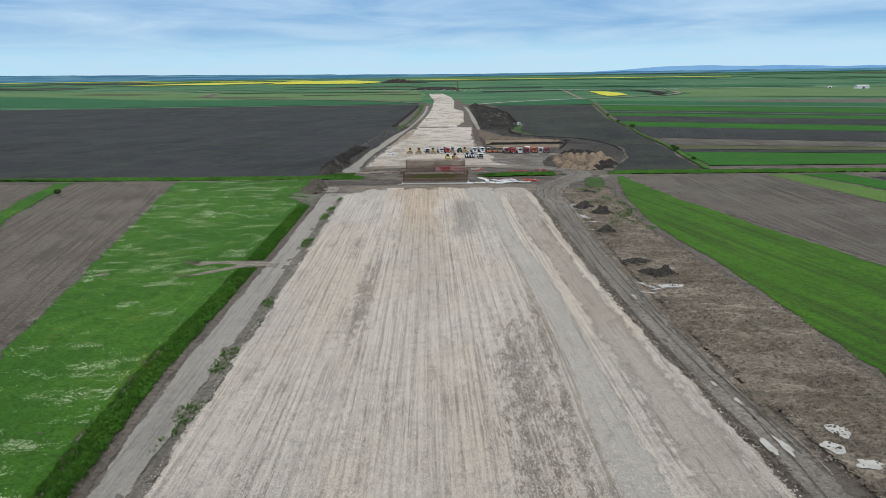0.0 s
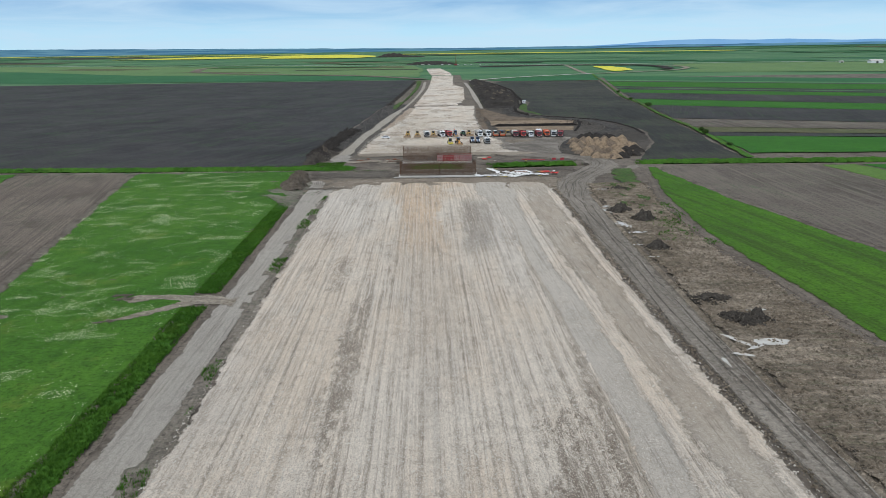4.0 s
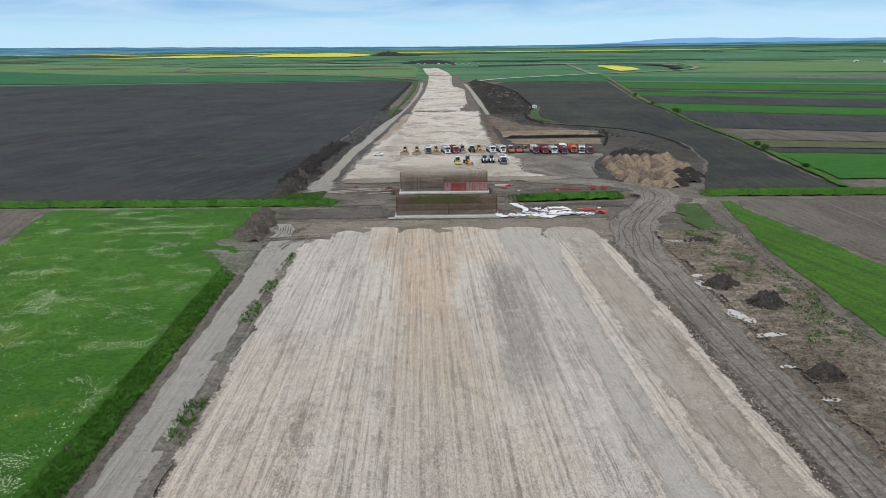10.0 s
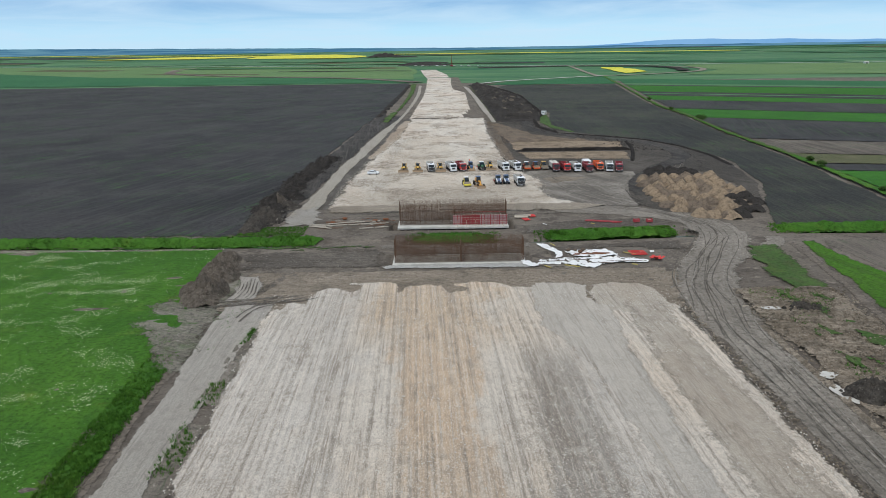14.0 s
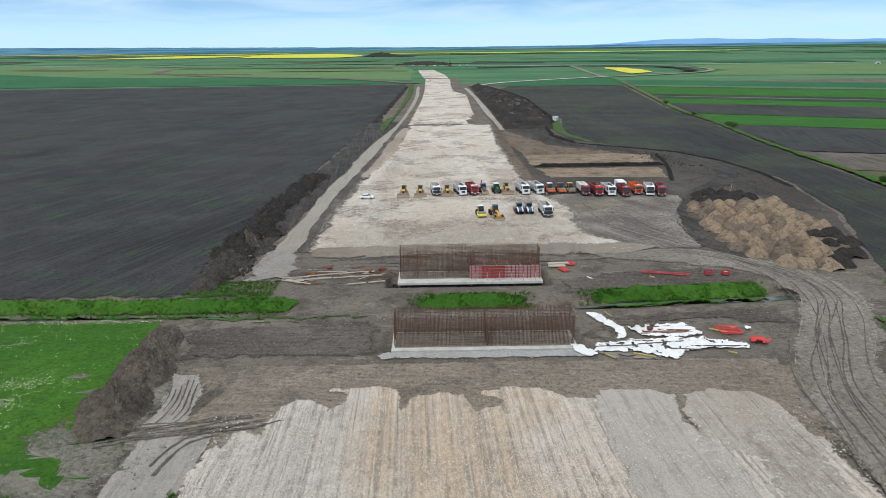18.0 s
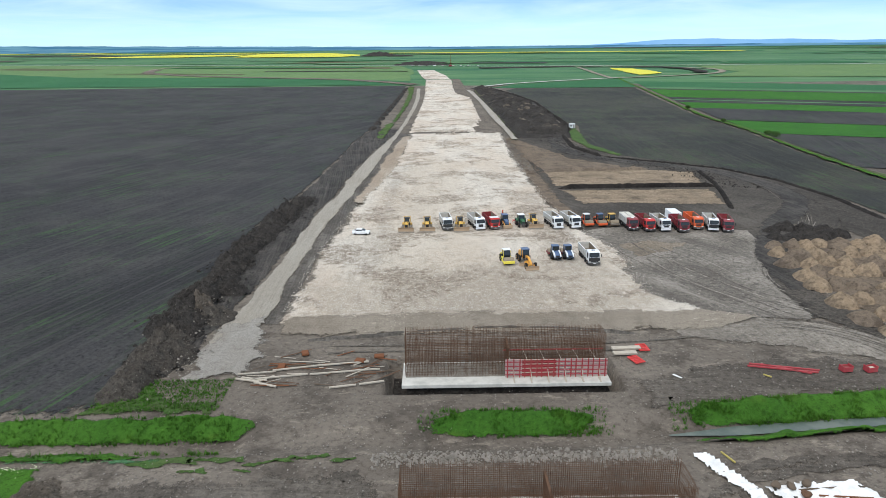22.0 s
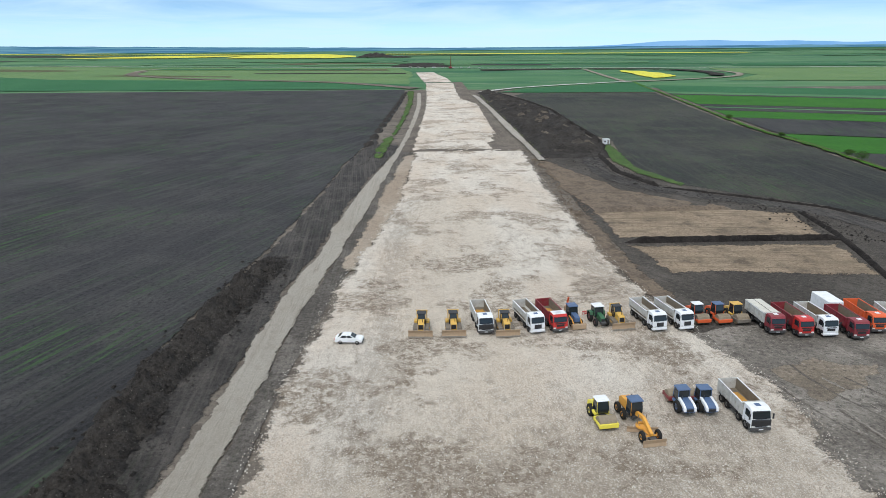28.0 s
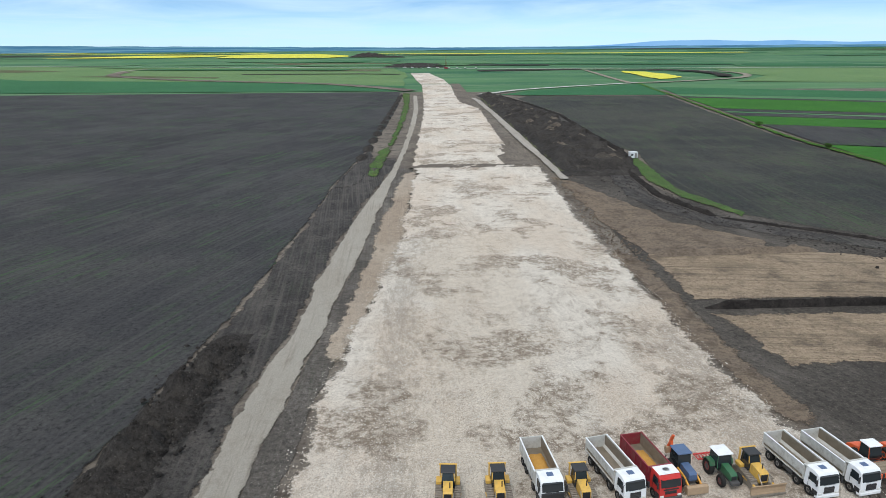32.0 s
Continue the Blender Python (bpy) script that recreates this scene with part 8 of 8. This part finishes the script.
# the black of this bank is soil plus the shadow on its cut face
berm("pit_dividing_bank", "vertical bank between the pit floors, shadow put into its black", [(21, 423.5), (45, 424), (72, 424)], 0.8, 1.3, BLACK_BANK, 1, 0.15)
berm("pit_east_bank", "dark cut bank along the pit", [(76, 452), (72.5, 428), (69, 414), (63, 393)], 0.9, 0.7, BLACK_BANK, 2, 0.4)
berm("pit_north_bank", "brown lumps along the pit's far edge", [(22, 454), (48, 455), (60, 456)], 2.2, 1.0, BROWN_EARTH, 3)
berm("field_edge_bank_east", "dark ragged bank along the black field", [(50, 486), (57, 480), (72, 468), (86, 455), (95, 432), (98, 405), (96, 380)], 1.2, 0.4, BLACK_BANK, 4)
berm("field_edge_bank_hut", "dark ragged bank along the site road", [(58, 600), (55, 577), (46.5, 550), (44, 512), (50, 486)], 1.4, 0.8, BLACK_BANK, 5)
berm("field_edge_bank_north", "dark ragged bank along the site road", [(40, 925), (54, 840), (62, 752), (59, 660), (58, 600)], 1.6, 0.9, BLACK_BANK, 6)
berm("lot_end_lip", "dark ragged lip of earth along the end of the roadbed", [(-37, 312.6), (-29.7, 313.4), (-19.6, 315.0), (-7, 316.2), (4, 315.4), (14, 313.4)], 0.6, 0.3, GUTTER, 12)

berm("mud_road_lip", "stony lip of earth beside the muddy road", [(41, 66), (38.9, 90), (38.0, 130), (38.0, 180), (39.5, 236)], 0.6, 0.28, CHURNED, 9)

# ---- puddles ----


def puddle(cx, cy, rx, ry, z, head=0.0):
    n = 26
    bm = B()
    vs = []
    for k in range(n):
        a = 2 * math.pi * k / n
        r = 1 + 0.6 * nz(math.cos(a) * 1.2, math.sin(a) * 1.2, 1.0, cx + cy)
        vs.append(bm.verts.new((rx * r * math.cos(a), ry * r * math.sin(a), 0)))
    bm.faces.new(vs)
    me = bpy.data.meshes.new("puddle")
    bm.to_mesh(me)
    bm.free()
    me.materials.append(PUDDLE)
    ob = tagged(new("puddle", me), "still grey puddle in the mud", "puddle", "puddles", "structure")
    ob.matrix_world = pose(cx, cy, z, 0, 0, head)


for cx, cy, rx, ry, z, hd in PUDDLES:
    puddle(cx, cy, rx, ry, z, hd)

# ---- grass, flowers, stones ----


def scatter(name, label, category, points, shape, material, seed):
    """Many copies of one small shape, joined: (x, y, z, size, turn) for each."""
    rng = np.random.default_rng(seed)
    sv, sf = shape
    sv = np.array(sv, float)
    verts, faces = [], []
    for x, y, z, s, a in points:
        c, q = math.cos(a), math.sin(a)
        jit = 1 + rng.uniform(-0.25, 0.25, (len(sv), 3))
        p = sv * s * jit
        n = len(verts)
        verts += [(x + c * u - q * v, y + q * u + c * v, z + w) for u, v, w in p]
        faces += [tuple(n + i for i in f) for f in sf]
    return tagged(new(name, mesh_of(name, verts, faces, material)), label, category, "", "stuff")


def tuft(blades, spread, height, rnd):
    v, f = [], []
    for k in range(blades):
        a = rnd.uniform(0, 6.283)
        r = rnd.uniform(0, spread)
        bx, by = r * math.cos(a), r * math.sin(a)
        lean = rnd.uniform(0.1, 0.5)
        w = rnd.uniform(0.03, 0.07)
        hh = height * rnd.uniform(0.6, 1.1)
        n = len(v)
        v += [(bx - w * math.sin(a), by + w * math.cos(a), -0.05), (bx + w * math.sin(a), by - w * math.cos(a), -0.05), (bx + lean * math.cos(a) * hh, by + lean * math.sin(a) * hh, hh)]
        f.append((n, n + 1, n + 2))
    return v, f


rnd = random.Random(3)
TUFT = tuft(9, 0.35, 0.7, rnd)
pts = []
for k in range(15000):
    y = rnd.uniform(40, 228)
    if 146 < y < 152.5:
        continue
    x = haul_l(y) - rnd.uniform(1.3, 5.5)
    if y > 205 and rnd.random() < (y - 205) / 26:
        continue
    pts.append((x, y, 0.05 + verge_height(x, y), rnd.uniform(0.3, 0.7), rnd.uniform(0, 6.28)))
scatter("verge_grass", "tall dark green grass on the verge", "grass", pts, TUFT, BLADES, 1)
pts = []
for k in range(9000):
    x = rnd.choice((rnd.uniform(-170, -41), rnd.uniform(-110, -41), rnd.uniform(-20, 4), rnd.uniform(11, 48), rnd.uniform(11, 48), rnd.uniform(68, 160)))
    o = rnd.uniform(0.8, 4.2) * (1 if x > -41 or rnd.random() < 0.75 else -1)
    yy = ditch_y(x) + o
    if fractal(x, yy, 0.2, 3, 6) < -0.15 or rnd.random() > max(0.0, min(1, (48.5 - x) / 7 if x > 40 and x < 60 else (x - 10) / 7 if 10 < x < 20 else (4.5 - x) / 6 if -5 < x < 5 else (x + 20) / 6 if -21 < x < -12 else 1)):
        continue
    pts.append((x, yy, ground_z(x, yy) + 0.45 * max(0, min(1, abs(o) / 3.5)), rnd.uniform(0.35, 0.85), rnd.uniform(0, 6.28)))
scatter("ditch_grass", "tall green grass along the ditch", "grass", pts, TUFT, BLADES, 2)
pts = []
for k in range(2600):
    y = rnd.uniform(60, 236)
    x = haul_r(y) + rnd.uniform(0, 1) * (pad_l(y) - haul_r(y))
    if nz(x, y, 0.08, 7) < 0.08:
        continue
    pts.append((x, y, 0.1, rnd.uniform(0.3, 0.8), rnd.uniform(0, 6.28)))
for k in range(2500):
    y = rnd.uniform(180, 250)
    x = rnd.uniform(43, 58)
    if nz(x, y, 0.09, 17) < 0.12:
        continue
    pts.append((x, y, 0.25, rnd.uniform(0.3, 0.8), rnd.uniform(0, 6.28)))
for k in range(1500):
    y = rnd.uniform(221, 256)
    u = rnd.random()
    x = apron_l(y) + 0.5 + u * (apron_l(y) * -1 - 45)
    if nz(x, y, 0.11, 27) + 0.35 * nz(x, y, 0.4, 28) < 0.10:
        continue
    pts.append((x, y, 0.12, rnd.uniform(0.15, 0.35), rnd.uniform(0, 6.28)))
for k in range(1500):
    y = rnd.uniform(292, 300)
    x = rnd.uniform(-60, -44)
    pts.append((x, y, 0.12, rnd.uniform(0.2, 0.6), rnd.uniform(0, 6.28)))
scatter("weeds", "sparse green weeds on bare earth", "weeds", pts, TUFT, BLADES, 3)

# flowering umbels in drifts over the meadow
FL = ([(-0.5, 0, 0), (0, -0.5, 0), (0.5, 0, 0), (0, 0.5, 0), (0, 0, 0.25)], [(0, 1, 4), (1, 2, 4), (2, 3, 4), (3, 0, 4)])
pts = []
while len(pts) < 19000:
    y = rnd.uniform(55, 281)
    x = rnd.uniform(field_ll(y) + 1, min(haul_l(y) - 6, meadow_r(y) - 0.5))
    if y > 219 and x > apron_l(y) - 2:
        continue
    d = fractal(x * 0.55, y * 0.9, 0.22, 4, 12) + 0.30 * nz(x, y, 0.03, 4)
    if d + rnd.gauss(0, 0.24) + (0.10 if 170 < y < 262 else 0) < 0.55 and not (y > 279.5 and rnd.random() < 0.6):
        continue
    pts.append((x, y, 0.30 + rnd.uniform(0, 0.15), rnd.triangular(0.06, 0.23, 0.08), rnd.uniform(0, 6.28)))
scatter("meadow_flowers", "drifts of small white flowers in the meadow", "flowers", pts, FL, FLOWER, 4)

# loose stones
ST = ([(-0.5, -0.4, 0), (0.5, -0.45, 0), (0.55, 0.4, 0), (-0.45, 0.5, 0), (-0.25, -0.2, 0.5), (0.3, -0.25, 0.45), (0.25, 0.25, 0.55), (-0.2, 0.3, 0.4)],
      [(0, 1, 5, 4), (1, 2, 6, 5), (2, 3, 7, 6), (3, 0, 4, 7), (4, 5, 6, 7)])
pts = []
for k in range(30000):
    y = 55 + 195 * rnd.random() ** 1.4
    pts.append((rnd.uniform(pad_l(y), pad_r(y)), y, 0.58, rnd.triangular(0.05, 0.22, 0.09), rnd.uniform(0, 6.28)))
for k in range(24000):
    y = 323 + 180 * rnd.random() ** 1.4
    pts.append((rnd.uniform(lot_l(y), lot_r(y)), y, 0.44, rnd.triangular(0.04, 0.20, 0.07), rnd.uniform(0, 6.28)))
scatter("loose_stones", "pale loose stones on the roadbed", "stones", pts, ST, STONE, 5)
pts = []
while len(pts) < 9000:
    y = rnd.uniform(55, 250)
    x = rnd.uniform(pad_l(y), pad_r(y))
    if fractal(x, y * 0.35, 0.10, 4, 31) + rnd.gauss(0, 0.1) > 0.28:
        pts.append((x, y, 0.57, rnd.triangular(0.05, 0.2, 0.08), rnd.uniform(0, 6.28)))
while len(pts) < 19000:
    y = rnd.uniform(314, 520)
    x = rnd.uniform(lot_l(y), lot_r(y))
    if fractal(x, y * 0.8, 0.07, 4, 41) + rnd.gauss(0, 0.1) > 0.25:
        pts.append((x, y, 0.41, rnd.triangular(0.05, 0.22, 0.09), rnd.uniform(0, 6.28)))
scatter("dirt_clods", "brown clods of dirt dragged over the gravel", "clods", pts, ST, LANE_BROWN, 8)
pts = []
for k in range(9000):
    y = rnd.uniform(58, 250)
    x = rnd.uniform(mud_r(y), spoil_r(y))
    pts.append((x, y, 0.10 + spoil_relief(x, y), rnd.triangular(0.08, 0.5, 0.15), rnd.uniform(0, 6.28)))
for k in range(1500):
    y = rnd.uniform(60, 246)
    pts.append((pad_r(y) + rnd.gauss(0.4, 0.4), y, 0.3, rnd.triangular(0.1, 0.4, 0.15), rnd.uniform(0, 6.28)))
scatter("spoil_clods", "stones and clods over the spoil", "stones", pts, ST, CHURNED, 6)
pts = []
for k in range(5500):
    x, y = rnd.uniform(-52, 44), rnd.uniform(257, 313)
    if ditch_y(x) - 4 < y < ditch_y(x) + 4 and not -40 < x < 10:
        continue
    pts.append((x, y, ground_z(x, y) + 0.1, rnd.triangular(0.04, 0.24, 0.06), rnd.uniform(0, 6.28)))
for k in range(1100):
    x, y = rnd.uniform(-24, 9), rnd.gauss(281.6, 0.7)
    pts.append((x, y, ground_z(x, y) - 0.02, rnd.triangular(0.06, 0.5, 0.1), rnd.uniform(0, 6.28)))
for k in range(70):
    x, y = rnd.gauss(-52, 2.2), rnd.gauss(303, 5)
    pts.append((x, y, 0.5, rnd.triangular(0.05, 0.3, 0.08), rnd.uniform(0, 6.28)))
for k in range(170):
    y = rnd.uniform(300, 336)
    pts.append((-56.5 + 2.6 * rnd.gauss(0, 1) + 0.1 * (320 - y), y, rnd.uniform(0.3, 1.2), rnd.triangular(0.05, 0.4, 0.08), rnd.uniform(0, 6.28)))
scatter("rubble", "pale rubble strewn on the earth", "rubble", pts, ST, RUBBLE_STONE, 7)

pts = []
for cx, cy, rr, ry, hg in HEAPS:
    for k in range(90):
        a, r = rnd.uniform(0, 6.28), rr * rnd.random() ** 0.7
        pts.append((cx + 1.2 * r * math.cos(a), cy + 0.9 * r * math.sin(a), 0.3 + 0.8 * hg * max(0, 1 - r / rr * 1.1), rnd.triangular(0.2, 0.75, 0.3), a * 3))
scatter("heap_clods", "dark clods tumbled round the heaps", "clods", pts, ST, HEAP_DARK, 14)
pts = []
for k in range(1500):
    y = rnd.uniform(300, 412)
    pts.append((float(np.interp(y, [298, 345, 365, 412], [-57.0, -59.0, -59.0, -55.5])) + rnd.gauss(0.5, 2.2), y, rnd.uniform(0.15, 1.0), rnd.triangular(0.15, 0.8, 0.25), rnd.uniform(0, 6.28)))
scatter("topsoil_clods", "dark clods tumbled from the topsoil heaps", "clods", pts, ST, DARK_SOIL, 9)

pts = []
for k in range(800):
    y = rnd.uniform(448, 548)
    x = lot_r(y) + abs(rnd.gauss(0.5, 3.5 if y > 450 else 1.6))
    pts.append((x, y, rise(y) + 0.1, rnd.triangular(0.10, 0.6, 0.14), rnd.uniform(0, 6.28)))
scatter("brown_clods", "brown clods pushed off the roadbed's edge", "clods", pts, ST, BROWN_EARTH, 10)
pts = []
for k in range(700):
    y = rnd.uniform(420, 560)
    x = float(np.interp(y, [420, 455, 490, 560], [78, 70, 44, 40])) + rnd.gauss(0, 3.5)
    pts.append((x, y, rise(y) + 0.1, rnd.triangular(0.12, 0.7, 0.2), rnd.uniform(0, 6.28)))
scatter("black_clods", "black clods scattered over the yard", "clods", pts, ST, DARK_SOIL, 11)

# bushes on the field boundary
for x, y, r, hgt in ((141, 528, 2.6, 3.6), (143.5, 540, 2.0, 2.6), (124, 372, 1.8, 2.4), (126.5, 384, 1.5, 2.0), (119, 330, 1.2, 1.5), (156, 680, 2.0, 2.6), (147, 600, 1.6, 2.0), (-152, 250, 1.4, 1.8)):
    b = thing("bush", "small green bush on the field boundary", "bush", "boundary bushes")
    bm = tube(B(), (0, 0, 0), (0.1, 0, hgt * 0.45), 0.12, 6, 0.07)
    for k in range(5):
        a = k * 1.3
        tube(bm, (0.05, 0, hgt * 0.25), (r * 0.6 * math.cos(a), r * 0.6 * math.sin(a), hgt * 0.75), 0.06, 5, 0.02)
    part("trunk", bm, BARK, b)
    verts, faces = [], []
    for k in range(520):
        d = Vector((rnd.gauss(0, 1), rnd.gauss(0, 1), rnd.gauss(0, 1))).normalized() * (rnd.random() ** 0.4)
        c = Vector((d.x * r * (1 + 0.4 * nz(d.x, d.y, 2, x)), d.y * r, hgt * 0.58 + d.z * hgt * 0.45))
        u = Vector((rnd.gauss(0, 1), rnd.gauss(0, 1), rnd.gauss(0, 1))).normalized() * rnd.uniform(0.12, 0.28)
        w = u.orthogonal().normalized() * rnd.uniform(0.10, 0.22)
        n = len(verts)
        verts += [tuple(c - u), tuple(c + w), tuple(c + u), tuple(c - w)]
        faces.append((n, n + 1, n + 2, n + 3))
    cr = new("crown", mesh_of("crown", verts, faces, LEAF))
    cr.parent = b
    b.matrix_world = pose(x, y, rise(y) + 0.5)

# far things on the plain
for x, y, w, l, hh in ((743, 1351, 7, 5, 3.5), (778, 1300, 22, 12, 7)):
    s = thing("farm_shed", "low pale farm shed far out on the plain", "shed", "farm sheds")
    part("wall", rbox(B(), -w / 2, w / 2, 0, l, 0, hh * 0.6), WHITE, s)
    part("roof", prism(B(), [(-0.5, hh * 0.6), (l / 2, hh), (l + 0.5, hh * 0.6)], -w / 2 - 0.5, w / 2 + 0.5), BOX_WHITE, s)
    part("door", rbox(B(), -2, 2, -0.15, 0.05, 0, hh * 0.5), FRAME, s)
    s.matrix_world = pose(x, y, rise(y) + 0.6)
for k in range(9):
    x = -60 + k * 15 + rnd.uniform(-3, 3)
    y = float(np.interp(x, [-80, 30, 130], [1545, 1500, 1470])) - 8
    s = thing("site_van", "pale vehicle on the distant road", "van", "distant vehicles")
    L = rnd.uniform(3, 5.5)
    part("body", rbox(B(), -L / 2, L / 2, 0, 2.0, 0.5, rnd.uniform(1.5, 2.1), 0.2), rnd.choice((WHITE, BOX_WHITE, FRAME, BOX_WHITE)), s)
    part("underbody", rbox(B(), -L / 2 + 0.3, L / 2 - 0.3, 0.1, 2.1, 0.0, 0.5), FRAME, s)
    s.matrix_world = pose(x, y, rise(y) + 1.2)
for cx, cy, rx, ry, hg in ((-188, 2390, 60, 45, 12), (-120, 2340, 40, 30, 5), (-60, 1620, 40, 35, 3.5), (-20, 1600, 36, 30, 3), (-40, 1700, 60, 50, 4)):
    mound("earth_heap", "dark heap of earth far along the works", cx, cy, rx, ry, hg, DARK_SOIL, 0, cx, 0.4, 6.0, "distant heaps", 0.3)
m = thing("drill_rig", "slim rust-coloured drilling mast far along the works", "drill rig")
part("mast", tube(B(), (0, 0, 0), (0, 0, 22), 0.55, 6, 0.3), RUST_BRIGHT, m)
part("cab", rbox(B(), -3, 3, -1.5, 1.5, 0.4, 3.2, 0.2), RED, m)
part("brace", tube(B(), (3, 0, 1), (0.2, 0, 12), 0.25, 5), RUST_BRIGHT, m)
m.matrix_world = pose(12, 1492, rise(1492) + 0.6)
